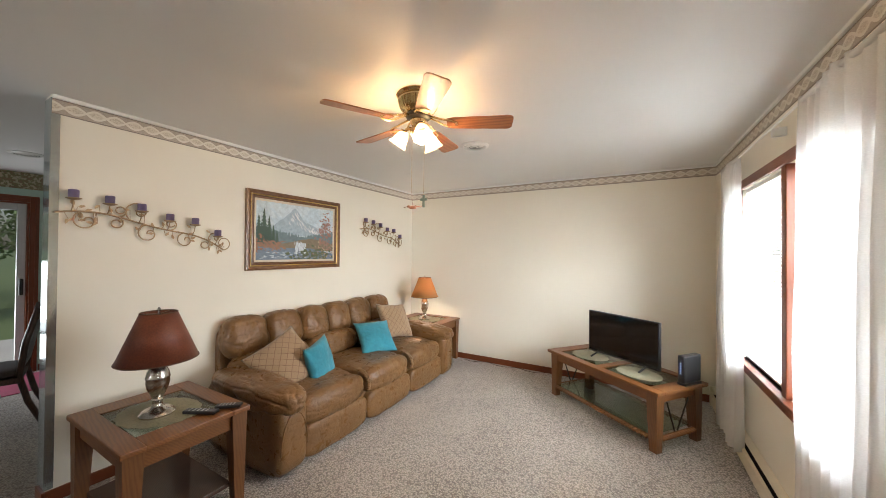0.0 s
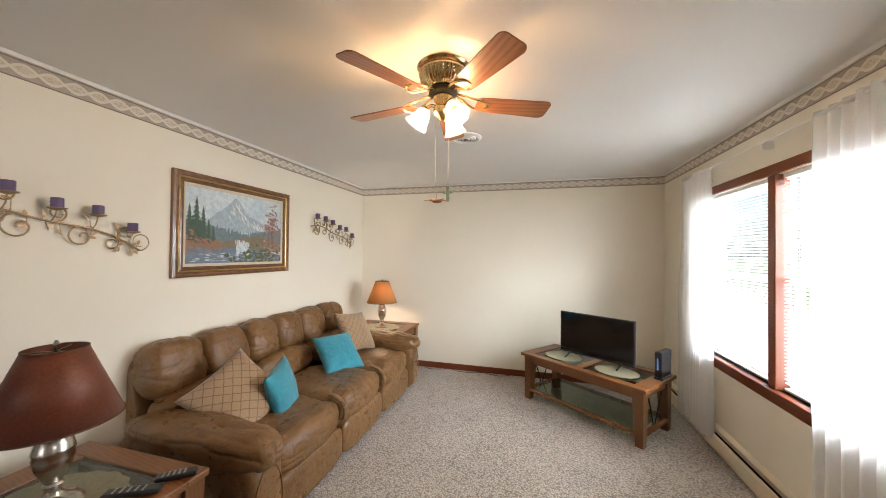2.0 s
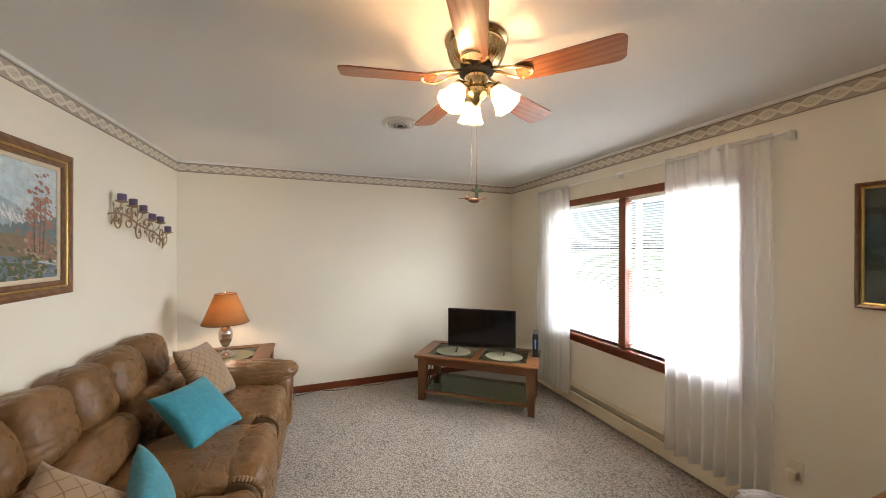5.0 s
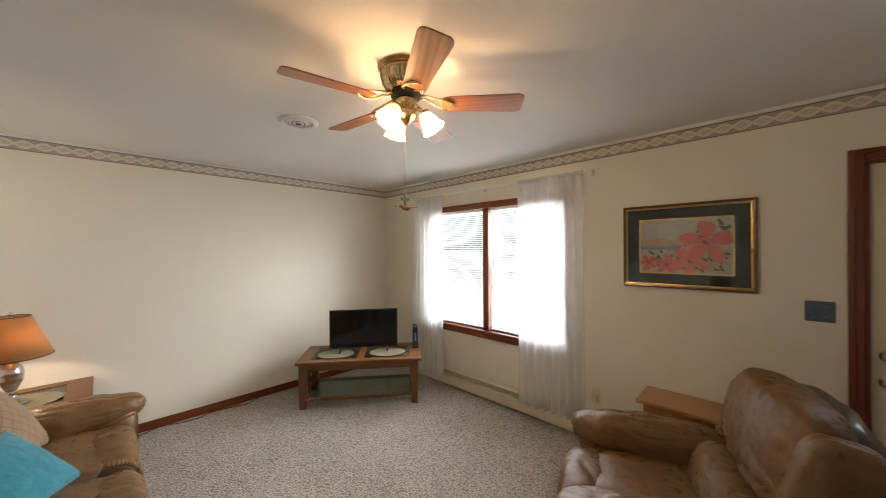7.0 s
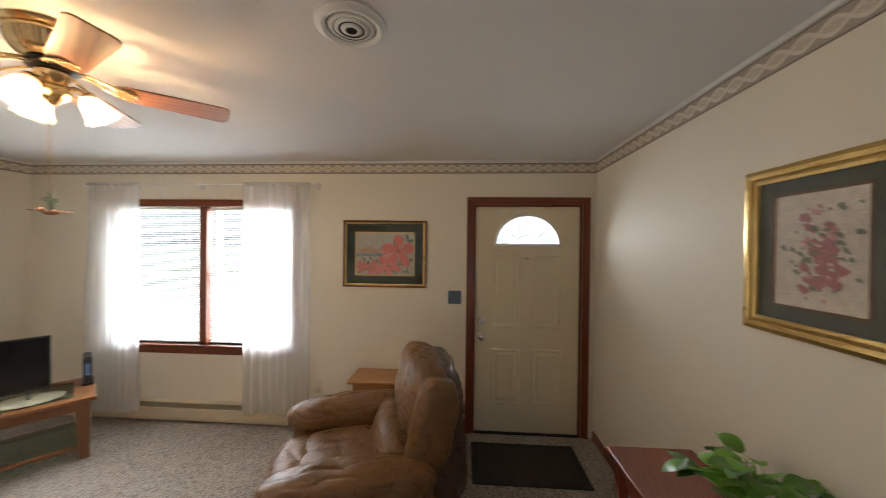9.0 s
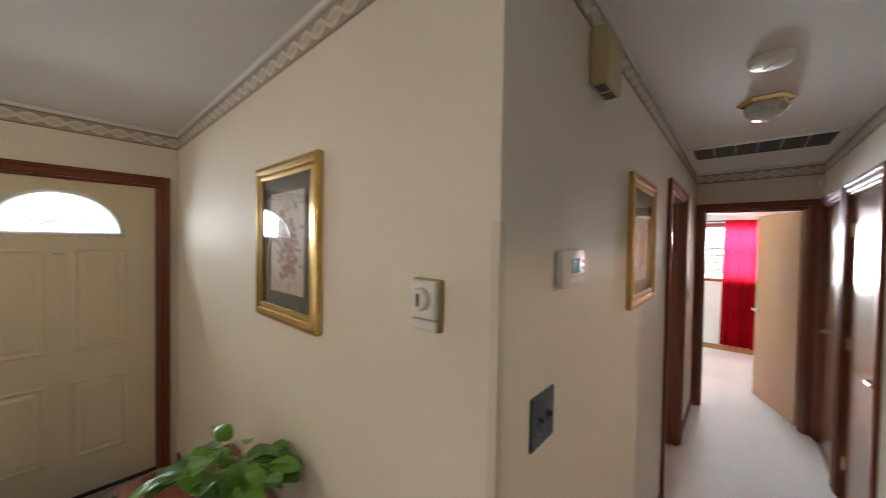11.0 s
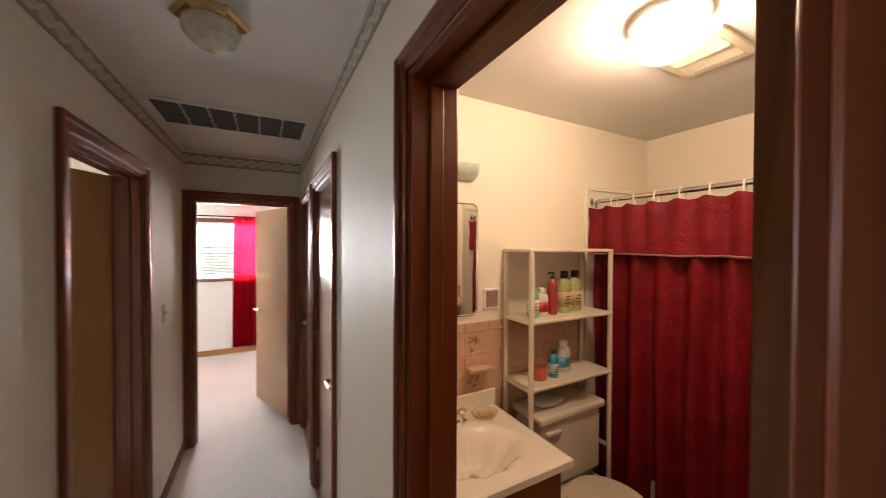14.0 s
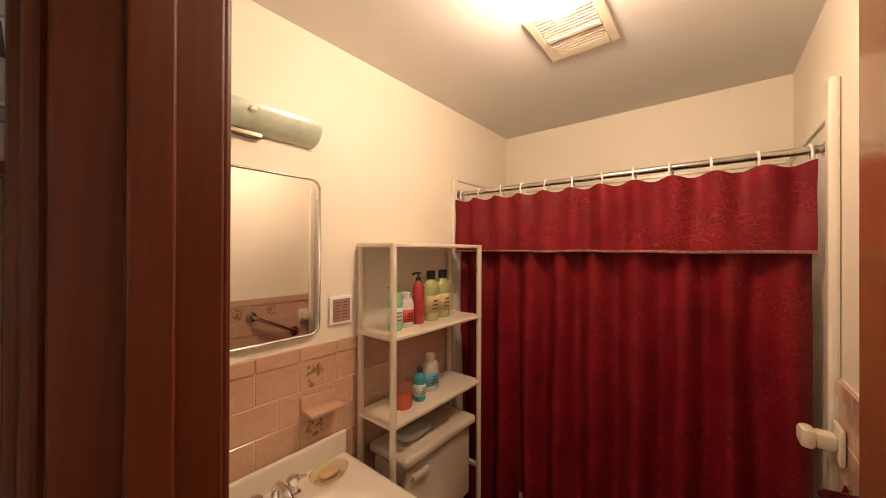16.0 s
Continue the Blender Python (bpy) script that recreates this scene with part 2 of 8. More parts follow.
WALL = surf("cream_wall_paint", (0.76, 0.71, 0.60), (0.79, 0.745, 0.635), 1.5, 0.68, fine=260, bump=0.06, dist=0.001, spread=0.03)
WALL_GREEN = surf("mint_wall_paint", (0.44, 0.61, 0.53), (0.48, 0.65, 0.57), 1.5, 0.5, fine=260, bump=0.06, dist=0.001, spread=0.03)
WALL_BED = surf("white_wall_paint", (0.78, 0.77, 0.72), (0.82, 0.81, 0.77), 1.5, 0.55, fine=260, bump=0.06, dist=0.001, spread=0.03)
WALL_BATH = surf("warm_white_bath_paint", (0.80, 0.73, 0.60), (0.83, 0.77, 0.65), 1.5, 0.52, fine=260, bump=0.06, dist=0.001, spread=0.03)
CEIL = surf("flat_white_ceiling_paint", (0.74, 0.73, 0.71), (0.78, 0.77, 0.75), 1.0, 0.8, fine=200, bump=0.1, dist=0.001, spread=0.03)
TRIM = wood("varnished_trim_wood", (0.145, 0.030, 0.0066), (0.182, 0.040, 0.0090), (16, 16, 0.7), 0.36, 0.10)
TRIM_H = wood("varnished_trim_wood_flat", (0.150, 0.032, 0.0072), (0.188, 0.043, 0.0100), (0.7, 0.7, 16), 0.36, 0.10)
OAK = wood("oak_furniture", (0.120, 0.041, 0.010), (0.205, 0.078, 0.019), (2.0, 14, 14), 0.42, 0.12)
OAK_V = wood("oak_furniture_upright", (0.105, 0.038, 0.011), (0.180, 0.073, 0.022), (14, 14, 1.6), 0.42, 0.12)
PINE = wood("honey_pine", (0.34, 0.15, 0.05), (0.50, 0.25, 0.09), (14, 1.8, 14), 0.4, 0.3)
DOORWOOD = wood("pale_birch_door", (0.37, 0.19, 0.075), (0.49, 0.28, 0.12), (10, 10, 0.8), 0.35, 0.35)
DOORRED = wood("stained_flush_door", (0.20, 0.075, 0.028), (0.30, 0.12, 0.045), (10, 10, 0.8), 0.20, 0.30)
CHERRY = wood("cherry_table_wood", (0.16, 0.035, 0.018), (0.27, 0.070, 0.035), (2, 14, 14), 0.2, 0.6)
DARKWOOD = wood("dark_walnut", (0.035, 0.016, 0.010), (0.08, 0.036, 0.022), (14, 14, 1.6), 0.35, 0.3)


def leather_of(name, c1, c2, gloss=0.05):
    """Stuffed hide: pebbled grain, long soft creases, and lighter rubbed ridges."""
    m, nt, b = nodes_of(name)
    v = mapped(nt)
    warp = nt.nodes.new("ShaderNodeTexNoise")
    warp.inputs["Scale"].default_value, warp.inputs["Detail"].default_value = 5.0, 3.0
    nt.links.new(v, warp.inputs["Vector"])
    add = nt.nodes.new("ShaderNodeVectorMath")
    add.operation = "MULTIPLY_ADD"
    nt.links.new(warp.outputs["Color"], add.inputs[0])
    add.inputs[1].default_value = (0.16, 0.16, 0.10)
    nt.links.new(v, add.inputs[2])
    vo = nt.nodes.new("ShaderNodeTexVoronoi")
    vo.feature = "DISTANCE_TO_EDGE"
    vo.inputs["Scale"].default_value = 13.0
    nt.links.new(add.outputs[0], vo.inputs["Vector"])
    crease = ramp(nt, vo.outputs["Distance"], [(0.0, (0, 0, 0)), (0.16, (1, 1, 1))])
    pebble, drift = noise_of(nt, v, 380, 3), noise_of(nt, v, 3.5, 4)
    soft = noise_of(nt, add.outputs[0], 22, 3)
    col = ramp(nt, drift, [(0.3, c1), (0.7, c2)])
    col = mixed(nt, 0.3, col, ramp(nt, pebble, [(0.35, tuple(x * 0.8 for x in c1)), (0.65, tuple(x * 1.2 for x in c2))]))
    # shade in the creases is painted in too, as a darker tone
    col = mixed(nt, ramp(nt, crease, [(0.0, (0.06,) * 3), (0.5, (0, 0, 0))]), col, tuple(x * 0.55 for x in c1))
    nt.links.new(col, b.inputs["Base Color"])
    b.inputs["Coat Weight"].default_value, b.inputs["Coat Roughness"].default_value = gloss, 0.22
    b.inputs["Specular IOR Level"].default_value = 0.42
    nt.links.new(ramp(nt, soft, [(0.3, (0.25,) * 3), (0.7, (0.38,) * 3)]), b.inputs["Roughness"])
    tot = mixed(nt, 0.35, mixed(nt, 0.5, crease, soft), pebble)
    bumped(nt, b, tot, 0.42, 0.010)
    return m


LEATHER = leather_of("tan_leather", (0.132, 0.064, 0.0215), (0.198, 0.102, 0.0370))
# the same tan leather for the unlit rear, shade put into a darker base
LEATHER_SHADED = leather_of("shaded_leather_back", (0.040, 0.022, 0.012), (0.060, 0.033, 0.017), 0.7)
CREAM_DOOR = surf("cream_door_paint", (0.66, 0.58, 0.41), (0.70, 0.62, 0.45), 2, 0.45, fine=220, bump=0.05, dist=0.001, spread=0.03)
WHITE = plain("white_enamel", (0.8, 0.8, 0.77), 0.4)
OFFWHITE = plain("cream_plastic", (0.72, 0.66, 0.52), 0.45)
BEIGE_HEAT = plain("beige_heater_enamel", (0.70, 0.62, 0.46), 0.4)
BRASS = surf("antique_brass", (0.62, 0.47, 0.24), (0.78, 0.62, 0.36), 9, 0.2, 1.0, 200, 0.05, 0.001)
NICKEL = surf("brushed_nickel", (0.50, 0.47, 0.43), (0.62, 0.59, 0.55), 9, 0.24, 1.0, 200, 0.05, 0.001)
CHROME = surf("chrome", (0.78, 0.78, 0.78), (0.86, 0.86, 0.86), 9, 0.06, 1.0, 200, 0.0)
DARKMETAL = plain("dark_iron", (0.04, 0.035, 0.03), 0.45, 0.8)
BLACK = plain("black_plastic", (0.012, 0.012, 0.013), 0.35)
SCREEN = plain("black_screen_glass", (0.006, 0.006, 0.007), 0.08)
TEAL = surf("turquoise_cotton", (0.019, 0.190, 0.260), (0.032, 0.245, 0.320), 5, 0.85, fine=26, bump=0.45, dist=0.012, sheen=0.3, spread=0.2)
GLASS = glass_of("window_glass")
TABLEGLASS = glass_of("greenish_table_glass", (0.72, 0.80, 0.74))
PURPLE = surf("purple_wax", (0.085, 0.055, 0.12), (0.13, 0.09, 0.17), 20, 0.5, fine=200, bump=0.05)
PORCELAIN = plain("bone_porcelain", (0.68, 0.60, 0.48), 0.12, 0, 0.5)
COUNTER = surf("cultured_marble", (0.80, 0.74, 0.63), (0.84, 0.78, 0.67), 4, 0.14, fine=60, bump=0.0, coat=0.4, spread=0.02)
CURTAIN = sheer("white_voile", (0.95, 0.95, 0.94), 0.40, 0.52)
SLAT = sheer("white_blind_slat", (0.88, 0.88, 0.86), 0.0, 0.35)


def carpet_of(name, c1, c2, loops, strength, deep=0.30, fleck_share=0.6):
    """Looped pile: rows of small knots, shade between them put into the colour by deep, with a few darker flecks."""
    m, nt, b = nodes_of(name)
    v = mapped(nt, (1, 1, 1), (0, 0, 28))
    vo = nt.nodes.new("ShaderNodeTexVoronoi")
    vo.inputs["Scale"].default_value = loops
    nt.links.new(v, vo.inputs["Vector"])
    fleck, wear = noise_of(nt, v, loops * 0.9, 2), noise_of(nt, v, 1.3, 4)
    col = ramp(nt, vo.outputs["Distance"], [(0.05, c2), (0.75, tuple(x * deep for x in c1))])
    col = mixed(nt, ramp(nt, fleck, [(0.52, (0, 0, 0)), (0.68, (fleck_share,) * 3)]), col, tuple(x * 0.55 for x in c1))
    col = mixed(nt, 0.25, col, ramp(nt, wear, [(0.35, tuple(x * 0.8 for x in c1)), (0.65, c2)]))
    nt.links.new(col, b.inputs["Base Color"])
    b.inputs["Roughness"].default_value = 0.95
    b.inputs["Sheen Weight"].default_value = 0.15
    inv = nt.nodes.new("ShaderNodeMath")
    inv.operation = "SUBTRACT"
    inv.inputs[0].default_value = 1.0
    nt.links.new(vo.outputs["Distance"], inv.inputs[1])
    bumped(nt, b, inv.outputs[0], strength, 0.006)
    return m


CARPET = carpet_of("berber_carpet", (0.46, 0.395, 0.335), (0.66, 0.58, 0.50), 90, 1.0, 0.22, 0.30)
CARPET_HALL = carpet_of("plush_hall_carpet", (0.80, 0.78, 0.75), (0.88, 0.87, 0.85), 170, 0.5, 0.85, 0.15)
CARPET_BED = carpet_of("plush_bedroom_carpet", (0.80, 0.78, 0.75), (0.88, 0.87, 0.85), 190, 0.5, 0.85, 0.15)


def border_paper():
    """Printed border: a chain of pale ovals on a taupe band, with a dark line above and below."""
    m, nt, b = nodes_of("printed_border_paper")
    tc, sep = nt.nodes.new("ShaderNodeTexCoord"), nt.nodes.new("ShaderNodeSeparateXYZ")
    nt.links.new(tc.outputs["Object"], sep.inputs[0])

    def calc(op, a, b2=None):
        n = nt.nodes.new("ShaderNodeMath")
        n.operation = op
        for i, x in enumerate((a, b2)):
            if x is None:
                continue
            if isinstance(x, (int, float)):
                n.inputs[i].default_value = x
            else:
                nt.links.new(x, n.inputs[i])
        return n.outputs[0]

    s = calc("ADD", sep.outputs[0], sep.outputs[1])
    h = calc("DIVIDE", calc("SUBTRACT", sep.outputs[2], 2.372), 0.046)
    wave = calc("MULTIPLY", calc("SINE", calc("MULTIPLY", s, 33.0)), 0.52)
    size = calc("ABSOLUTE", wave)
    inside = calc("LESS_THAN", calc("ABSOLUTE", h), calc("ADD", size, 0.16))
    rim = calc("LESS_THAN", calc("ABSOLUTE", calc("SUBTRACT", calc("ABSOLUTE", h), size)), 0.15)
    line = calc("GREATER_THAN", calc("ABSOLUTE", h), 0.86)
    n = noise_of(nt, tc.outputs["Object"], 130, 3)
    taupe = ramp(nt, n, [(0.3, (0.35, 0.30, 0.24)), (0.7, (0.45, 0.39, 0.32))])
    pale = ramp(nt, n, [(0.35, (0.46, 0.40, 0.32)), (0.6, (0.66, 0.60, 0.50))])
    col = mixed(nt, inside, taupe, pale)
    col = mixed(nt, rim, col, (0.68, 0.63, 0.54))
    col = mixed(nt, line, col, (0.24, 0.20, 0.17))
    nt.links.new(col, b.inputs["Base Color"])
    b.inputs["Roughness"].default_value = 0.6
    return m


BORDER = border_paper()

# ---- the structure ----
H = 2.44
E_, W_, N_, S_ = 1.25, -2.53, 4.63, -0.75          # living room faces
HE, HW, HEND = -1.53, -2.42, -4.60                 # hall faces
BX, BS, BN = -4.60, -2.70, -1.24                   # bathroom far, south and north faces
BACK = -5.95                                       # garden side of the house

bm = bm_new()
box(bm, (BACK, -0.99, -0.12), (E_, N_, 0))
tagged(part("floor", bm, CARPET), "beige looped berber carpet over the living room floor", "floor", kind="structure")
bm = bm_new()
box(bm, (HW, HEND, -0.12), (HE, -0.99, 0))
tagged(part("floor_hall", bm, CARPET_HALL), "pale plush hall carpet", "floor", kind="structure")
bm = bm_new()
box(bm, (-4.62, -7.27, -0.12), (E_, HEND, -0.004))
box(bm, (HE, HEND, -0.12), (E_, -0.99, -0.004))
tagged(part("floor_bedroom", bm, CARPET_BED), "pale plush bedroom carpet", "floor", kind="structure")
bm = bm_new()
box(bm, (BX - 0.14, BS - 1.9, -0.12), (HW, -0.99, -0.006))
VINYL = surf("tan_vinyl", (0.36, 0.27, 0.18), (0.42, 0.32, 0.22), 8, 0.35)
tagged(part("floor_bathroom", bm, VINYL), "tan vinyl bathroom floor", "floor", kind="structure")
bm = bm_new()
box(bm, (BACK - 0.15, -7.45, H), (E_ + 0.15, N_ + 0.15, H + 0.15))
tagged(part("ceiling", bm, CEIL), "flat white painted ceiling", "ceiling", kind="structure")

WIN = (1.98, 3.70, 0.72, 2.02)
wall("wall_east", "x", E_, 0.15, -7.42, N_ + 0.15, [WIN, (-0.64, 0.31, 0, 2.05), (-3.5, -2.3, 0.95, 2.0)], material=WALL)
wall("wall_north", "y", N_, 0.15, BACK - 0.15, E_, material=WALL)
wall("wall_sofa", "x", W_ - 0.12, 0.12, 0.86, N_, material=WALL)
wall("wall_entry", "y", S_ - 0.12, 0.12, HE, E_, material=WALL)
wall("wall_hall_east", "x", HE, 0.12, HEND, S_ - 0.12, [(-3.60, -2.80, 0, 2.05)], material=WALL)
wall("wall_hall_end", "y", HEND - 0.12, 0.12, -4.62, E_, [(-2.345, -1.585, 0, 2.05)], material=WALL)
wall("wall_hall_west", "x", HW - 0.12, 0.12, HEND, -1.06, [(-1.955, -1.288, 0, 2.075), (-3.64, -2.91, 0, 2.05), (-4.50, -3.80, 0, 2.05)], material=WALL)
wall("wall_bath_north", "y", BN, 0.18, BX - 0.14, HW - 0.12, material=WALL_BATH, label="warm white painted bathroom wall")
wall("wall_bath_south", "y", BS - 0.12, 0.12, BX, HW - 0.12, material=WALL_BATH, label="warm white painted bathroom wall")
wall("wall_bath_west", "x", BX - 0.14, 0.14, HEND, BN, material=WALL_BATH, label="warm white painted bathroom wall")
wall("wall_garden", "x", BACK - 0.15, 0.15, -1.25, N_, [(-0.45, 1.36, 0, 2.08)], material=WALL_GREEN, label="mint green painted wall")
wall("wall_kitchen", "y", -1.24, 0.18, BACK, BX - 0.14, material=WALL_GREEN, label="mint green painted wall")
wall("wall_bedroom_south", "y", -7.42, 0.15, -4.62, E_, [(-2.28, -1.20, 1.16, 2.0)], material=WALL_BED, label="white painted bedroom wall")
wall("wall_bedroom_west", "x", -4.77, 0.15, -7.42, HEND, material=WALL_BED, label="white painted bedroom wall")
bm = bm_new()
box(bm, (-4.62, HEND - 0.124, 0), (-2.42, HEND - 0.12, H))
box(bm, (-1.52, HEND - 0.124, 0), (E_, HEND - 0.12, H))

tagged(part("wall_bedroom_north", bm, WALL_BED), "white painted bedroom wall", "wall", kind="structure")


def strip(name, runs, z0, z1, deep, material, label, category):
    """A moulding along wall faces: runs of (axis, face, from, to, side)."""
    bm = bm_new()
    for axis, at, a, b, s in runs:
        if axis == "x":
            box(bm, (at, a, z0), (at + s * deep, b, z1), 0.002, 1)
        else:
            box(bm, (a, at, z0), (b, at + s * deep, z1), 0.002, 1)
    return tagged(part(name, bm, material), label, category, kind="structure")


LIVING = [("x", E_, S_, N_, -1), ("y", N_, W_ + 0.004, E_ - 0.004, -1), ("x", W_, 0.86, N_, 1), ("y", S_, HE, E_ - 0.004, 1)]
HALL = [("x", HE, HEND, S_, -1), ("x", HW, HEND, -1.06, 1), ("y", HEND, HW + 0.004, HE - 0.004, 1)]
strip("border", LIVING + HALL, 2.326, 2.418, 0.003, BORDER, "printed wallpaper border of pale ovals on taupe", "border")
strip("trim_ceiling", LIVING + HALL, 2.418, H, 0.016, WHITE, "narrow white ceiling moulding", "trim")
strip("baseboard_north", [("y", N_, W_ + 0.014, E_ - 0.02, -1)], 0, 0.075, 0.014, TRIM_H, "varnished wooden baseboard", "baseboard")
strip("baseboard_sofa_wall", [("x", W_, 0.86, N_, 1), ("y", 0.86, W_ - 0.12, W_ + 0.014, -1)], 0, 0.075, 0.014, TRIM_H, "varnished wooden baseboard", "baseboard")
strip("baseboard_entry", [("x", E_, 0.38, 1.60, -1), ("y", S_, HE, E_ - 0.02, 1)], 0, 0.075, 0.014, TRIM_H, "varnished wooden baseboard", "baseboard")
strip("baseboard_hall", [("x", HE, -2.735, S_, -1), ("x", HE, HEND + 0.01, -3.665, -1), ("x", HW, -2.845, -1.99, 1), ("x", HW, -1.225, -1.06, 1)], 0, 0.075, 0.014, TRIM_H, "varnished wooden baseboard", "baseboard")
strip("baseboard_bedroom", [("y", -7.27, -4.6, E_, 1)], 0, 0.08, 0.014, PINE, "varnished wooden baseboard", "baseboard")
strip("baseboard_dining", [("x", BACK, 1.45, N_, 1)], 0, 0.08, 0.014, TRIM_H, "varnished wooden baseboard", "baseboard")


def casing(name, axis, face, side, a, b, top, depth, w=0.062, both=True, material=None, label="varnished wooden door casing"):
    """A door casing with lining: stepped boards round the opening, jambs through the wall and stops."""
    mat = material or TRIM
    ob = tagged(new(name), label, "door frame", kind="structure")

    def put(nm, p, q, lo, hi, d0, d1, bev=0.006):
        bm2 = bm_new()
        if axis == "x":
            box(bm2, (face + d0, p, lo), (face + d1, q, hi), bev)
        else:
            box(bm2, (p, face + d0, lo), (q, face + d1, hi), bev)
        part(nm, bm2, mat if hi - lo > 0.3 else TRIM_H, ob)

    inward = -side * depth
    for base, s in ((0.0, side),) + (((inward, -side),) if both else ()):
        for d, ww in ((0.016, w), (0.024, w * 0.45)):
            off = w - ww
            put("casing_board", a - w, a - w + ww, 0, top + w, base, base + s * d)
            put("casing_board", b + w - ww, b + w, 0, top + w, base, base + s * d)
            put("head_board", a - w + ww, b + w - ww, top + off, top + w, base, base + s * (d - 0.001))
    t = 0.018
    put("jamb", a, a + t, 0, top, 0.002 * side, inward - 0.002 * side, 0.003)
    put("jamb", b - t, b, 0, top, 0.002 * side, inward - 0.002 * side, 0.003)
    put("head_jamb", a + t, b - t, top - t, top, 0.002 * side, inward - 0.002 * side, 0.003)
    put("door_stop", a + t, a + t + 0.012, 0, top - t, inward * 0.35, inward * 0.65, 0.003)
    put("door_stop", b - t - 0.012, b - t, 0, top - t, inward * 0.35, inward * 0.65, 0.003)
    put("head_stop", a + t + 0.012, b - t - 0.012, top - t - 0.012, top - t, inward * 0.35, inward * 0.65, 0.003)
    return ob


casing("door_frame_bath", "x", HW, 1, -1.955, -1.288, 2.075, 0.12, w=0.046)
casing("door_frame_bedroom", "y", HEND, 1, -2.345, -1.585, 2.05, 0.12)
casing("door_frame_side", "x", HE, -1, -3.60, -2.80, 2.05, 0.12)
casing("door_frame_closet", "x", HW, 1, -3.64, -2.91, 2.05, 0.12, both=False)
casing("door_frame_far_closet", "x", HW, 1, -4.50, -3.80, 2.05, 0.12, both=False)
casing("door_frame_front", "x", E_, -1, -0.64, 0.31, 2.05, 0.12, both=False)
casing("door_frame_patio", "x", BACK, 1, -0.45, 1.36, 2.08, 0.12, w=0.075, both=False)


# ---- window in the living room ----
def window_frame_set():
    a, b, lo, hi = WIN
    ob = tagged(new("window_1"), "wide double-hung window pair in varnished wood with white blinds", "window", kind="structure")
    x = E_
    for nm, p, q, z0, z1, d in (
        ("casing_board", a - 0.065, a, lo, hi, 0.02), ("casing_board", b, b + 0.065, lo, hi, 0.02),
        ("head_board", a - 0.065, b + 0.065, hi, hi + 0.065, 0.022), ("apron", a - 0.065, b + 0.065, lo - 0.09, lo - 0.026, 0.016),
        ("window_sill", a - 0.085, b + 0.085, lo - 0.026, lo, 0.045), ("mullion", 2.805, 2.875, lo, hi, 0.018)):
        bm = bm_new()
        box(bm, (x - d, p, z0), (x + (0.06 if nm in ("mullion", "window_sill") else 0.0), q, z1), 0.005)
        part(nm, bm, TRIM if z1 - z0 > 0.3 else TRIM_H, ob)
    for p, q in ((a, 2.805), (2.875, b)):
        for z0, z1, dx in ((lo, (lo + hi) / 2 + 0.02, 0.075), ((lo + hi) / 2 - 0.02, hi, 0.105)):
            bm = bm_new()
            w = 0.04
            box(bm, (x + dx, p, z0), (x + dx + 0.028, p + w, z1), 0.003)
            box(bm, (x + dx, q - w, z0), (x + dx + 0.028, q, z1), 0.003)
            box(bm, (x + dx, p + w, z0), (x + dx + 0.028, q - w, z0 + w), 0.003)
            box(bm, (x + dx, p + w, z1 - w), (x + dx + 0.028, q - w, z1), 0.003)
            sash = part("sash", bm, WHITE, ob, "white window sash")
            bm = bm_new()
            box(bm, (x + dx + 0.012, p + w, z0 + w), (x + dx + 0.016, q - w, z1 - w))
            g = part("pane", bm, GLASS, sash, "clear glass pane")
            g.visible_shadow = False
    return ob


window_frame_set()


def blind(p, q):
    """A mini blind hung inside the reveal: head rail, slats, bottom rail and cords."""
    lo, hi = WIN[2], WIN[3]
    ob = thing("window_blind", pose(E_ + 0.032, (p + q) / 2, hi), "white horizontal mini blind, lowered with open slats", "blind", "blinds in the front window")
    w = (q - p) / 2 - 0.008
    bm = bm_new()
    box(bm, (-0.014, -w, -0.028), (0.014, w, -0.001), 0.003)
    part("head_rail", bm, WHITE, ob)
    bm = bm_new()
    box(bm, (-0.012, -w, -(hi - lo) + 0.008), (0.012, w, -(hi - lo) + 0.022), 0.003)
    part("bottom_rail", bm, WHITE, ob)
    bm = bm_new()
    tilt = Matrix.Rotation(radians(-24), 4, "Y")
    for k in range(3):
        x0, x1 = -0.0125 + k * 0.00833, -0.0125 + (k + 1) * 0.00833
        z = (0.0, 0.0016, 0.0016, 0.0)
        vs = [bm.verts.new(tilt @ Vector(c)) for c in ((x0, -w, z[k]), (x1, -w, z[k + 1]), (x1, w, z[k + 1]), (x0, w, z[k]))]
        bm.faces.new(vs)
    first = part("slat", bm, SLAT, ob)
    n = int((hi - lo - 0.06) / 0.0215)
    first.location = (0, 0, -0.04)
    for i in range(1, n):
        s = new("slat", first.data)
        s.parent, s.location = ob, (0, 0, -0.04 - i * 0.0215)
    for y in (-w * 0.7, w * 0.7):
        bm = bm_new()
        tube(bm, [(-0.013, y, -0.02), (-0.013, y, -(hi - lo) + 0.02)], 0.0012, 5)
        part("cord", bm, WHITE, ob)
    return ob


blind(WIN[0], 2.805)
blind(2.875, WIN[1])

# ---- living room ----
def stitched_puff(name, c, s, parent, seed, power=3.6, wrinkle=0.012, m=None, material=None, cuts=26, freq=8.0):
    bm = bm_new()
    puff(bm, c, s, power, cuts, wrinkle * 0.6, m, freq, seed, wrinkle * 0.4)
    return part(name, bm, material or LEATHER, parent, smooth=True)


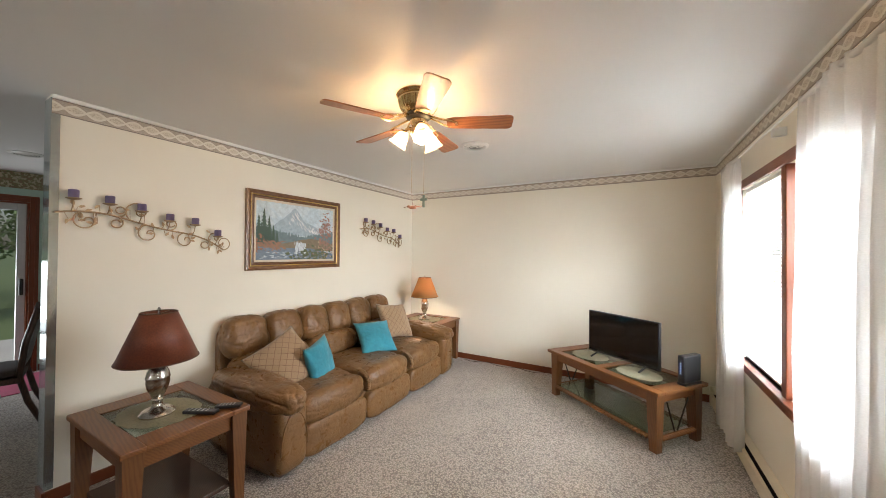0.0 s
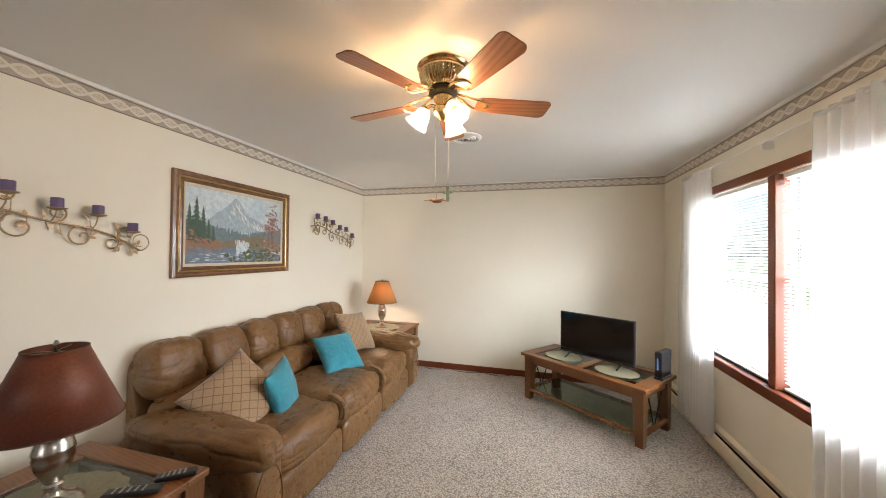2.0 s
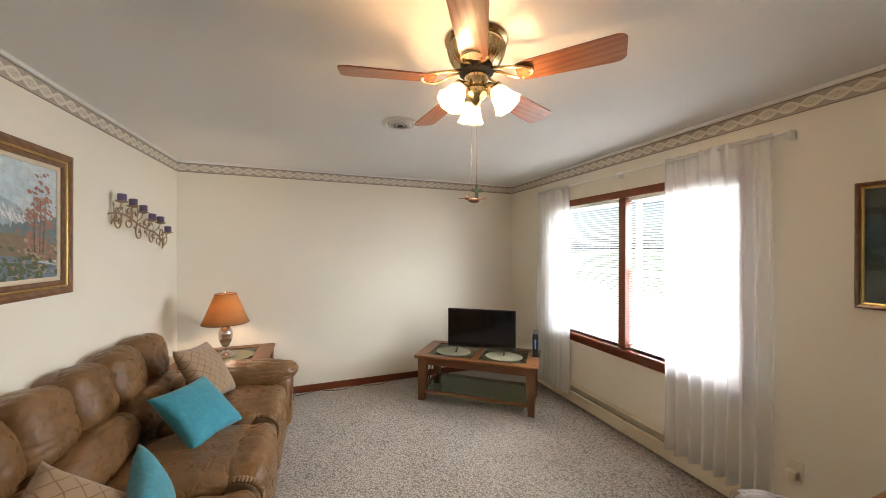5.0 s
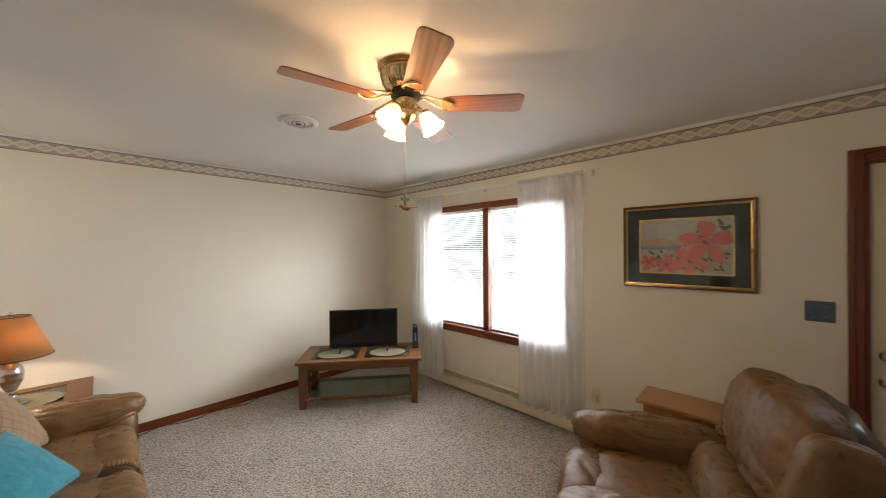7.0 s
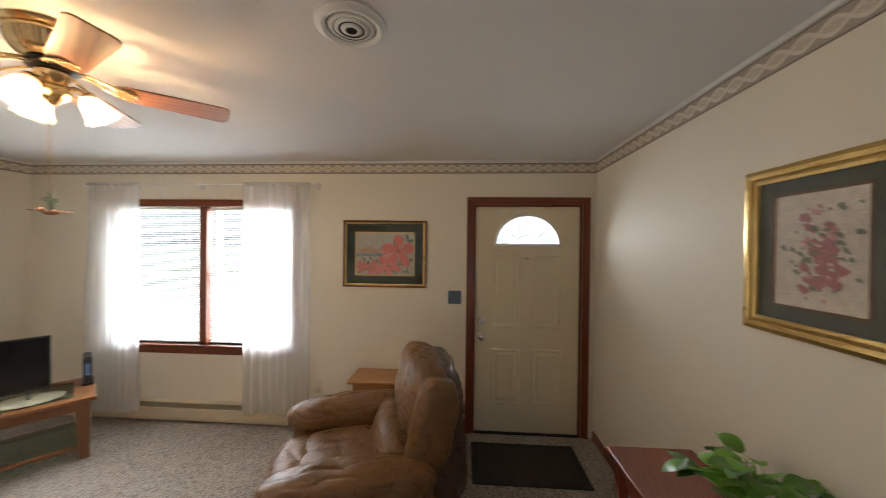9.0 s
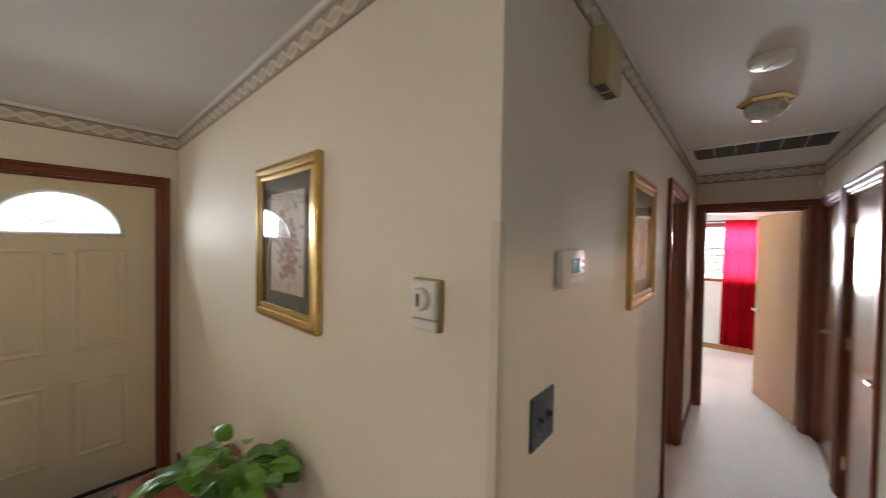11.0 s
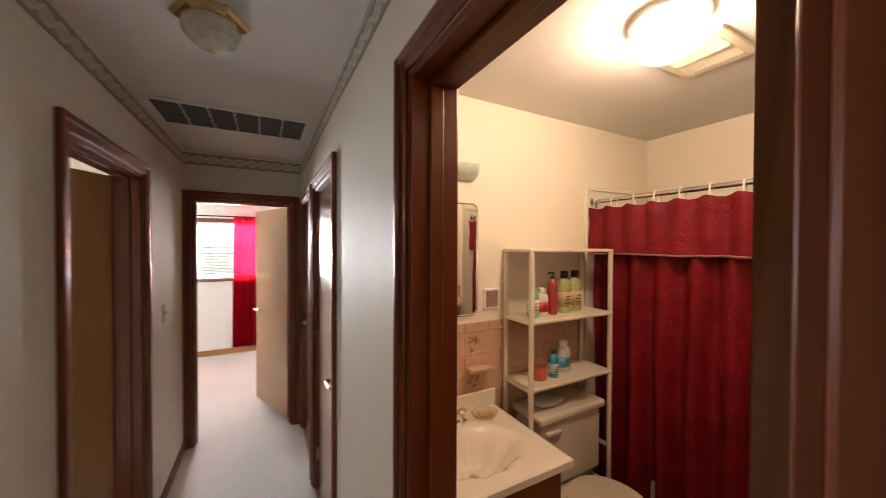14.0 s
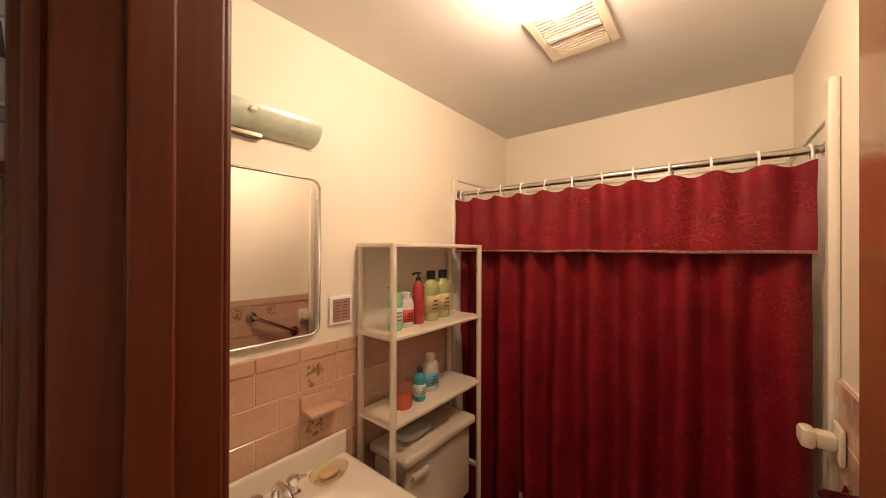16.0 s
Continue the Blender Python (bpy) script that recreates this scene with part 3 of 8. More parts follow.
def pillow_arm(parent, x0, x1, y0, y1, seed):
    """An arm: upright padded side with a stuffed roll on top; local y runs to the front."""
    bm = bm_new()
    puff(bm, ((x0 + x1) / 2, (y0 + y1) / 2, 0.27), (x1 - x0, y1 - y0, 0.50), 7, 10, 0.006, None, 6, seed)
    side = part("arm", bm, LEATHER, parent, smooth=True)
    bm = bm_new()
    puff(bm, ((x0 + x1) / 2, (y0 + y1) / 2 + 0.02, 0.51), (x1 - x0 + 0.05, y1 - y0 + 0.05, 0.225), 2.7, 26, 0.012, None, 8, seed + 4, 0.012)
    part("arm_pillow", bm, LEATHER, side, smooth=True)
    bm = bm_new()
    r = (x1 - x0) / 2 - 0.02
    pts = [((x0 + x1) / 2 + r * math.cos(a) * (1 if abs(math.cos(a)) < 2 else 1), y1 - 0.004, 0.20 + 0.25 * math.sin(a)) for a in [math.pi * k / 14 for k in range(15)]]
    tube(bm, pts, 0.005, 5)
    part("front_seam", bm, LEATHER, side, smooth=True)


def back_section(parent, x0, x1, seed, tops=2, lean=13, z1=0.92, depth_at=-0.40):
    """A backrest section: a lumbar roll and head pillows, leaning back."""
    m = Matrix.Translation((0, depth_at, 0.42)) @ Matrix.Rotation(radians(lean), 4, "X")
    w = x1 - x0
    stitched_puff("lumbar_cushion", ((x0 + x1) / 2, 0.10, 0.10), (w + 0.01, 0.26, 0.26), parent, seed, 3.0, 0.012, m)
    for k in range(tops):
        ww = w / tops
        stitched_puff("head_cushion", (x0 + ww * (k + 0.5), 0.03, 0.355), (ww + 0.02, 0.27, 0.36), parent, seed + k + 1, 3.0, 0.016, m, freq=7)
    stitched_puff("back_shell", ((x0 + x1) / 2, -0.10, 0.17), (w, 0.12, 0.62), parent, seed, 8, 0.003, m)


def seat_section(parent, x0, x1, seed):
    w = x1 - x0
    xc = (x0 + x1) / 2
    stitched_puff("seat_cushion", (xc, 0.10, 0.395), (w + 0.006, 0.66, 0.19), parent, seed, 3.6, 0.012)
    stitched_puff("front_roll", (xc, 0.385, 0.365), (w + 0.004, 0.25, 0.25), parent, seed + 2, 2.8, 0.010)
    stitched_puff("footrest_panel", (xc, 0.44, 0.165), (w - 0.004, 0.12, 0.25), parent, seed + 3, 5, 0.006)


def sofa():
    # local x along the length, local y to the front; the front looks to +x of the room
    ob = thing("reclining_sofa", pose(-1.97, 2.81, 0, 0, 0, -90), "tan leather three-seat reclining sofa with puffy stitched cushions", "sofa")
    bm = bm_new()
    box(bm, (-1.12, -0.42, 0.03), (1.12, 0.42, 0.30), 0.03)
    part("base", bm, LEATHER, ob, smooth=True, angle=40)
    ends = (-0.965, -0.322, 0.322, 0.965)
    for k in range(3):
        seat_section(ob, ends[k], ends[k + 1], 3.1 * k + 1)
        back_section(ob, ends[k] - (0.06 if k == 0 else 0), ends[k + 1] + (0.06 if k == 2 else 0), 5.7 * k + 2)
    pillow_arm(ob, -1.19, -0.95, -0.40, 0.53, 1.5)
    pillow_arm(ob, 0.95, 1.19, -0.40, 0.53, 7.5)
    for x in (-0.322, 0.322):
        bm = bm_new()
        for i in range(15):
            a = math.pi * (i / 14) * 0.6
            puff(bm, (x, 0.372 + 0.125 * math.sin(a), 0.365 + 0.115 * math.cos(a)), (0.045, 0.026, 0.022), 2.2, 3)
        part("ruched_seam", bm, LEATHER, ob, smooth=True)
    for x in (-1.0, 1.0):
        for y in (-0.34, 0.36):
            bm = bm_new()
            lathe(bm, [(0.025, 0), (0.03, 0.03)], 12, Matrix.Translation((x, y, 0)))
            part("foot", bm, BLACK, ob)
    return ob


sofa()


def wedge_back(parent, w, z0, z1, thin, thick, lean, seed):
    """A recliner back: narrow at the rolled top, swelling towards the seat, with creases across its rear."""
    bm = bm_new()
    h = z1 - z0
    puff(bm, (0, 0, 0), (w, 1.0, h), 4.5, 22, 0.0)
    for v in bm.verts:
        f = (v.co.z + h / 2) / h
        t = thin + (thick - thin) * (1 - f) ** 1.3
        y = v.co.y * t
        if v.co.y < 0:
            ripple = noise.noise(Vector((v.co.x * 3.0, seed, v.co.z * 26))) + 0.6 * noise.noise(Vector((v.co.x * 6.0, seed + 3, v.co.z * 55)))
            y += 0.030 * ripple * min(1, max(0, f - 0.25) * 3)
        else:
            y *= 0.45
            y += 0.010 * noise.noise(Vector((v.co.x * 7, seed + 5, v.co.z * 9)))
        v.co = Vector((v.co.x * (0.90 + 0.10 * math.sin(math.pi * min(1, f * 1.1))), y - 0.31 - lean * f * h, z0 + f * h))
    return part("back_shell", bm, LEATHER_SHADED, parent, "shiny creased leather back with its shade in the colour", smooth=True)


def recliner():
    ob = thing("recliner", pose(0.20, 0.97, 0, 0, 0, 17), "tan leather recliner armchair, its shiny back coloured as if in shade", "armchair")
    bm = bm_new()
    box(bm, (-0.36, -0.42, 0.03), (0.36, 0.40, 0.30), 0.03)
    part("base", bm, LEATHER, ob, smooth=True, angle=40)
    stitched_puff("seat_cushion", (0, 0.10, 0.40), (0.56, 0.62, 0.20), ob, 2, 3.4, 0.012)
    stitched_puff("front_roll", (0, 0.40, 0.36), (0.58, 0.26, 0.26), ob, 3, 2.8, 0.01)
    stitched_puff("footrest_panel", (0, 0.45, 0.16), (0.56, 0.12, 0.25), ob, 4, 5, 0.006)
    pillow_arm(ob, -0.50, -0.27, -0.34, 0.46, 11.5)
    pillow_arm(ob, 0.27, 0.50, -0.34, 0.46, 17.5)
    wedge_back(ob, 0.74, 0.22, 0.99, 0.20, 0.58, 0.16, 9.0)
    m = Matrix.Translation((0, -0.25, 0.37)) @ Matrix.Rotation(radians(12), 4, "X")
    stitched_puff("lumbar_cushion", (0, 0.10, 0.12), (0.60, 0.26, 0.30), ob, 5, 3, 0.014, m)
    stitched_puff("head_cushion", (0, 0.02, 0.45), (0.66, 0.25, 0.44), ob, 6, 3.4, 0.020, m, freq=9)
    for s in (-1, 1):
        stitched_puff("side_wing", (s * 0.33, -0.01, 0.36), (0.15, 0.24, 0.52), ob, 8 + s, 3.2, 0.012, m)
        bm = bm_new()
        for i in range(12):
            z = 0.20 + 0.034 * i
            puff(bm, (s * 0.255, 0.115 - 0.05 * (i / 11) ** 3, z), (0.030, 0.030, 0.016), 2.2, 2, 0, m)
        part("ruched_seam", bm, LEATHER, ob, smooth=True)
    bm = bm_new()
    box(bm, (-0.35, -0.50, 0.06), (0.35, -0.36, 0.50), 0.04, 3)
    part("back_skirt", bm, LEATHER_SHADED, ob, "leather rear skirt with its shade in the colour", smooth=True, angle=40)
    return ob


recliner()


def throw_cushion(name, size, thick, m, material, label, group, lines=False):
    """A square cushion with pinched corners and a piped edge."""
    ob = thing(name, m, label, "cushion", group)
    n = 22
    bm = bm_new()
    grid = {}
    for side in (1, -1):
        for i in range(n + 1):
            for j in range(n + 1):
                u, v = 2 * i / n - 1, 2 * j / n - 1
                rim = (1 - u * u) * (1 - v * v)
                pinch = 1 - 0.10 * (1 - u * u) * abs(v) ** 3 - 0.0
                pinch2 = 1 - 0.10 * (1 - v * v) * abs(u) ** 3
                h = thick / 2 * max(rim, 0) ** 0.42
                h *= 1 + 0.10 * noise.noise(Vector((u * 2.2, v * 2.2, side + size * 9)))
                key = (i, j) if i in (0, n) or j in (0, n) else (i, j, side)
                if key not in grid:
                    grid[key] = bm.verts.new((u * size / 2 * pinch2, v * size / 2 * pinch, side * h))

        def at(i, j):
            return grid[(i, j)] if i in (0, n) or j in (0, n) else grid[(i, j, side)]

        for i in range(n):
            for j in range(n):
                bm.faces.new((at(i, j), at(i + 1, j), at(i + 1, j + 1), at(i, j + 1)))
    part("cover", bm, material, ob, smooth=True)
    return ob


def lattice_fabric():
    """Tan cloth with a woven wavy lattice of brown stitches."""
    m, nt, b = nodes_of("lattice_cushion_cloth")
    v = mapped(nt, (1, 1, 1), (0, 0, 45))
    warp = nt.nodes.new("ShaderNodeVectorMath")
    warp.operation = "MULTIPLY_ADD"
    nz = nt.nodes.new("ShaderNodeTexNoise")
    nz.inputs["Scale"].default_value = 26
    nt.links.new(v, nz.inputs["Vector"])
    nt.links.new(nz.outputs["Color"], warp.inputs[0])
    warp.inputs[1].default_value = (0.012, 0.012, 0)
    nt.links.new(v, warp.inputs[2])
    sep = nt.nodes.new("ShaderNodeSeparateXYZ")
    nt.links.new(warp.outputs[0], sep.inputs[0])
    lines = []
    for k in (0, 1):
        n1 = nt.nodes.new("ShaderNodeMath")
        n1.operation = "PINGPONG"
        n1.inputs[1].default_value = 0.024
        nt.links.new(sep.outputs[k], n1.inputs[0])
        n2 = nt.nodes.new("ShaderNodeMath")
        n2.operation = "LESS_THAN"
        n2.inputs[1].default_value = 0.0024
        nt.links.new(n1.outputs[0], n2.inputs[0])
        lines.append(n2.outputs[0])
    mx = nt.nodes.new("ShaderNodeMath")
    mx.operation = "MAXIMUM"
    nt.links.new(lines[0], mx.inputs[0])
    nt.links.new(lines[1], mx.inputs[1])
    fine = noise_of(nt, v, 300, 2)
    base = ramp(nt, fine, [(0.3, (0.26, 0.165, 0.09)), (0.7, (0.34, 0.23, 0.13))])
    nt.links.new(mixed(nt, mx.outputs[0], base, (0.17, 0.085, 0.035)), b.inputs["Base Color"])
    b.inputs["Roughness"].default_value = 0.75
    b.inputs["Sheen Weight"].default_value = 0.3
    bumped(nt, b, mx.outputs[0], 0.5, 0.002)
    return m


LATTICE = lattice_fabric()


def leaning(x, y, z, heading, back, spin):
    """A pose for a cushion that leans back, facing the heading, turned on itself by spin."""
    return pose(x, y, z) @ Matrix.Rotation(radians(heading), 4, "Z") @ Matrix.Rotation(radians(90 - back), 4, "X") @ Matrix.Rotation(radians(spin), 4, "Z")


throw_cushion("throw_cushion", 0.46, 0.16, leaning(-1.95, 2.03, 0.61, 66, 36, 32), LATTICE, "tan lattice-patterned cushion leaning on a leather sofa", "tan cushions on the sofa")
throw_cushion("throw_cushion", 0.44, 0.15, leaning(-1.98, 3.50, 0.69, 84, 32, -8), LATTICE, "tan lattice-patterned cushion leaning on a leather sofa", "tan cushions on the sofa")
throw_cushion("throw_cushion", 0.36, 0.13, leaning(-1.82, 2.26, 0.575, 110, 14, 8), TEAL, "plain turquoise cotton cushion standing on a leather sofa", "turquoise cushions on the sofa")
throw_cushion("throw_cushion", 0.40, 0.13, leaning(-1.90, 3.06, 0.60, 66, 46, -2), TEAL, "plain turquoise cotton cushion standing on a leather sofa", "turquoise cushions on the sofa")


def tapered_leg(bm, x, y, z, top, foot, dx=0.0, dy=0.0):
    """A square leg that narrows to the foot, which is set off by dx, dy."""
    vs = []
    for zz, h, ox, oy in ((z, top, 0, 0), (0.0, foot, dx, dy)):
        vs.append([bm.verts.new((x + ox + sx * h, y + oy + sy * h, zz)) for sx, sy in ((-1, -1), (1, -1), (1, 1), (-1, 1))])
    bm.faces.new(list(reversed(vs[1])))
    bm.faces.new(vs[0])
    for i in range(4):
        bm.faces.new((vs[1][i], vs[1][(i + 1) % 4], vs[0][(i + 1) % 4], vs[0][i]))


def framed_top(parent, w, d, z, t, openings, rail=0.09):
    """A wooden top with glass let into it; openings are x ranges."""
    bm = bm_new()
    hw, hd = w / 2, d / 2
    xs = [(-hw, openings[0][0])] + [(a[1], b[0]) for a, b in zip(openings, openings[1:])] + [(openings[-1][1], hw)]
    box(bm, (-hw, -hd, z - t), (hw, -hd + rail, z), 0.006)
    box(bm, (-hw, hd - rail, z - t), (hw, hd, z), 0.006)
    for a, b in xs:
        box(bm, (a, -hd + rail - 0.001, z - t + 0.001), (b, hd - rail + 0.001, z - 0.0008), 0.003)
    top = part("tabletop", bm, OAK, parent)
    for a, b in openings:
        bm = bm_new()
        box(bm, (a, -hd + rail, z - 0.012), (b, hd - rail, z - 0.006))
        part("glass_inset", bm, TABLEGLASS, top, "greenish glass inset")
        bm = bm_new()
        for y in (-hd + rail, hd - rail - 0.012):
            box(bm, (a, y, z - t), (b, y + 0.012, z - 0.014))
        part("glass_ledge", bm, OAK, top)


def end_table(m, label):
    ob = thing("end_table", m, label, "table", "end tables beside the sofa")
    w, d, h = 0.76, 0.60, 0.575
    framed_top(ob, w, d, h, 0.03, [(-0.24, 0.24)], 0.10)
    for y in (-d / 2 + 0.045, d / 2 - 0.045):
        bm = bm_new()
        box(bm, (-w / 2 + 0.08, y - 0.011, h - 0.12), (w / 2 - 0.08, y + 0.011, h - 0.031), 0.003)
        part("apron", bm, OAK, ob)
    for x in (-w / 2 + 0.045, w / 2 - 0.045):
        bm = bm_new()
        box(bm, (x - 0.011, -d / 2 + 0.08, h - 0.12), (x + 0.011, d / 2 - 0.08, h - 0.031), 0.003)
        part("apron", bm, OAK, ob)
    for sx in (-1, 1):
        for sy in (-1, 1):
            bm = bm_new()
            tapered_leg(bm, sx * (w / 2 - 0.055), sy * (d / 2 - 0.055), h - 0.031, 0.042, 0.026, sx * 0.008, sy * 0.008)
            part("leg", bm, OAK_V, ob)
    bm = bm_new()
    box(bm, (-w / 2 + 0.07, -d / 2 + 0.07, 0.10), (w / 2 - 0.07, d / 2 - 0.07, 0.125), 0.004)
    part("lower_shelf", bm, DARKWOOD, ob)
    return ob


end_table(pose(-1.91, 1.19, 0), "oak end table with a glass inset, beside the sofa")
end_table(pose(-2.04, 4.315, 0), "oak end table with a glass inset in the corner")


def table_lamp(x, y, z, lit, label):
    ob = thing("table_lamp", pose(x, y, z), label, "lamp", "table lamps")
    bm = bm_new()
    prof = [(0.082, 0), (0.084, 0.008), (0.078, 0.014), (0.07, 0.024), (0.055, 0.032), (0.034, 0.04), (0.024, 0.052), (0.022, 0.075), (0.028, 0.082), (0.023, 0.09), (0.03, 0.105),
            (0.048, 0.145), (0.056, 0.18), (0.054, 0.20), (0.058, 0.206), (0.056, 0.214), (0.05, 0.24), (0.036, 0.265), (0.03, 0.275), (0.036, 0.282), (0.028, 0.29), (0.018, 0.30), (0.016, 0.335)]
    lathe(bm, prof, 32)
    part("base", bm, NICKEL, ob, "brushed nickel turned base", smooth=True, angle=50)
    bm = bm_new()
    shell(bm, [(0.188, 0.31), (0.085, 0.575), (0.083, 0.575), (0.186, 0.31)], 40)
    part("shade", bm, SHADE_LIT if lit else SHADE, ob, smooth=True, label="glowing amber suede shade" if lit else "rust suede shade").visible_shadow = True
    bm = bm_new()
    for r, zz in ((0.188, 0.31), (0.085, 0.575)):
        tube(bm, [(r * math.cos(2 * math.pi * k / 40), r * math.sin(2 * math.pi * k / 40), zz) for k in range(41)], 0.003, 5)
    part("shade_trim", bm, SHADE_TRIM, ob)
    bm = bm_new()
    for k in range(3):
        a = 2 * math.pi * k / 3
        tube(bm, [(0, 0, 0.565), (0.084 * math.cos(a), 0.084 * math.sin(a), 0.57)], 0.002, 5)
    lathe(bm, [(0.006, 0.56), (0.006, 0.585), (0.010, 0.59), (0.004, 0.605)], 10)
    tube(bm, [(0.03, 0, 0.33), (0.06, 0, 0.40), (0.05, 0, 0.52), (0, 0, 0.56)], 0.002, 5)
    tube(bm, [(-0.03, 0, 0.33), (-0.06, 0, 0.40), (-0.05, 0, 0.52), (0, 0, 0.56)], 0.002, 5)
    part("harp", bm, NICKEL, ob)
    if lit:
        bulb("lamp_bulb", (x, y, z + 0.43), 11.0, WARM, 0.03)
    return ob


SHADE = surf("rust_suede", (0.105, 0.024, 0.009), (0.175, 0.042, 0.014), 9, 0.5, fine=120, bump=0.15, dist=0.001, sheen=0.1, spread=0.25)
SHADE_LIT = sheer("amber_lamp_shade", (0.55, 0.31, 0.135), 0.0, 0.42)
SHADE_TRIM = plain("shade_binding", (0.10, 0.05, 0.025), 0.7)
table_lamp(-1.86, 1.15, 0.582, False, "table lamp with rust suede shade and nickel base, switched off")
table_lamp(-2.03, 4.24, 0.582, True, "lit table lamp with amber shade and nickel base")


def doily(x, y, z, r, seed, label="sage green crocheted doily under a lamp"):
    bm = bm_new()
    n, rings = 64, 6
    layers = []
    for top in (1, 0):
        ring_v = []
        for k in range(1, rings + 1):
            rr = r * k / rings
            ring_v.append([bm.verts.new((rr * (1 + (0.05 * abs(math.sin(8 * a)) if k == rings else 0)) * math.cos(a) * 1.25, rr * (1 + (0.05 * abs(math.sin(8 * a)) if k == rings else 0)) * math.sin(a), 0.0025 * top + 0.0012 * (k % 2) * top)) for a in (2 * math.pi * i / n for i in range(n))])
        layers.append(ring_v)
        bm.faces.new(ring_v[0])
        for p, q in zip(ring_v, ring_v[1:]):
            for i in range(n):
                bm.faces.new((p[i], p[(i + 1) % n], q[(i + 1) % n], q[i]))
    for i in range(n):
        bm.faces.new((layers[0][-1][i], layers[0][-1][(i + 1) % n], layers[1][-1][(i + 1) % n], layers[1][-1][i]))
    ob = part("doily", bm, DOILY)
    ob.matrix_world = pose(x, y, z, 0, 0, seed)
    return tagged(ob, label, "doily", "crocheted doilies")


DOILY = surf("sage_crochet", (0.19, 0.175, 0.11), (0.27, 0.25, 0.165), 30, 0.9, fine=160, bump=0.8, dist=0.003, spread=0.3)
doily(-1.88, 1.17, 0.576, 0.175, 10)
doily(-2.03, 4.25, 0.576, 0.18, 0)


def remote(x, y, z, turn, length, label):
    ob = thing("remote_control", pose(x, y, z, 0, 0, turn), label, "remote control", "remotes on the end table")
    bm = bm_new()
    box(bm, (-0.023, -length / 2, 0), (0.023, length / 2, 0.018), 0.006)
    body = part("body", bm, BLACK, ob)
    bm = bm_new()
    for i in range(3):
        for j in range(5):
            px, py = (i - 1) * 0.012, -length * 0.32 + j * length * 0.13
            box(bm, (px - 0.004, py - 0.004, 0.0175), (px + 0.004, py + 0.004, 0.0205), 0.001)
    part("buttons", bm, plain("grey_rubber", (0.35, 0.35, 0.35), 0.6), body, "pale grey buttons")
    return ob


remote(-1.66, 1.28, 0.579, -62, 0.19, "black remote control on an end table")
remote(-1.60, 1.40, 0.579, -50, 0.14, "small black remote control on an end table")


def tv_stand():
    ob = thing("tv_stand", pose(0.37, 3.86, 0, 0, 0, -38.7), "low oak coffee table with glass insets, used as a television stand", "table")
    w, d, h = 1.24, 0.60, 0.475
    framed_top(ob, w, d, h, 0.03, [(-0.50, -0.035), (0.035, 0.50)], 0.085)
    for y in (-d / 2 + 0.05, d / 2 - 0.05):
        bm = bm_new()
        box(bm, (-w / 2 + 0.1, y - 0.011, h - 0.10), (w / 2 - 0.1, y + 0.011, h - 0.031), 0.003)
        part("apron", bm, OAK, ob)
        bm = bm_new()
        n = 30
        for i in range(n):
            x = -w / 2 + 0.10 + (w - 0.2) * (i + 0.5) / n
            tube(bm, [(x - 0.017, y - 0.012, 0.088), (x, y, 0.102), (x + 0.017, y + 0.012, 0.088)], 0.017, 7)
        part("rope_rail", bm, OAK, ob, "carved rope-twist rail")
    for x in (-w / 2 + 0.055, w / 2 - 0.055):
        bm = bm_new()
        box(bm, (x - 0.011, -d / 2 + 0.09, h - 0.10), (x + 0.011, d / 2 - 0.09, h - 0.031), 0.003)
        part("apron", bm, OAK, ob)
        bm = bm_new()
        for i in range(13):
            y = -d / 2 + 0.10 + (d - 0.2) * (i + 0.5) / 13
            tube(bm, [(x - 0.012, y - 0.017, 0.088), (x, y, 0.102), (x + 0.012, y + 0.017, 0.088)], 0.017, 7)
        part("rope_rail", bm, OAK, ob, "carved rope-twist rail")
        bm = bm_new()
        s = 1 if x > 0 else -1
        tube(bm, [(x, -0.12, 0.36), (x, -0.03, 0.12)], 0.006, 6)
        tube(bm, [(x, 0.0, 0.12), (x, 0.13, 0.36)], 0.006, 6)
        part("iron_brace", bm, DARKMETAL, ob, "dark iron side brace")
    for sx in (-1, 1):
        for sy in (-1, 1):
            bm = bm_new()
            tapered_leg(bm, sx * (w / 2 - 0.075), sy * (d / 2 - 0.075), h - 0.031, 0.045, 0.030, sx * 0.010, sy * 0.010)
            part("leg", bm, OAK_V, ob)
    bm = bm_new()
    box(bm, (-w / 2 + 0.09, -d / 2 + 0.06, 0.112), (w / 2 - 0.09, d / 2 - 0.06, 0.120))
    part("glass_shelf", bm, TABLEGLASS, ob, "greenish glass lower shelf")
    return ob


tv_stand()
R = pose(0.37, 3.86, 0, 0, 0, -38.7)
for lx in (-0.27, 0.27):
    p = R @ Vector((lx, -0.05, 0))
    doily(p.x, p.y, 0.476, 0.145, -38.7, "sage green crocheted doily on the glass table")


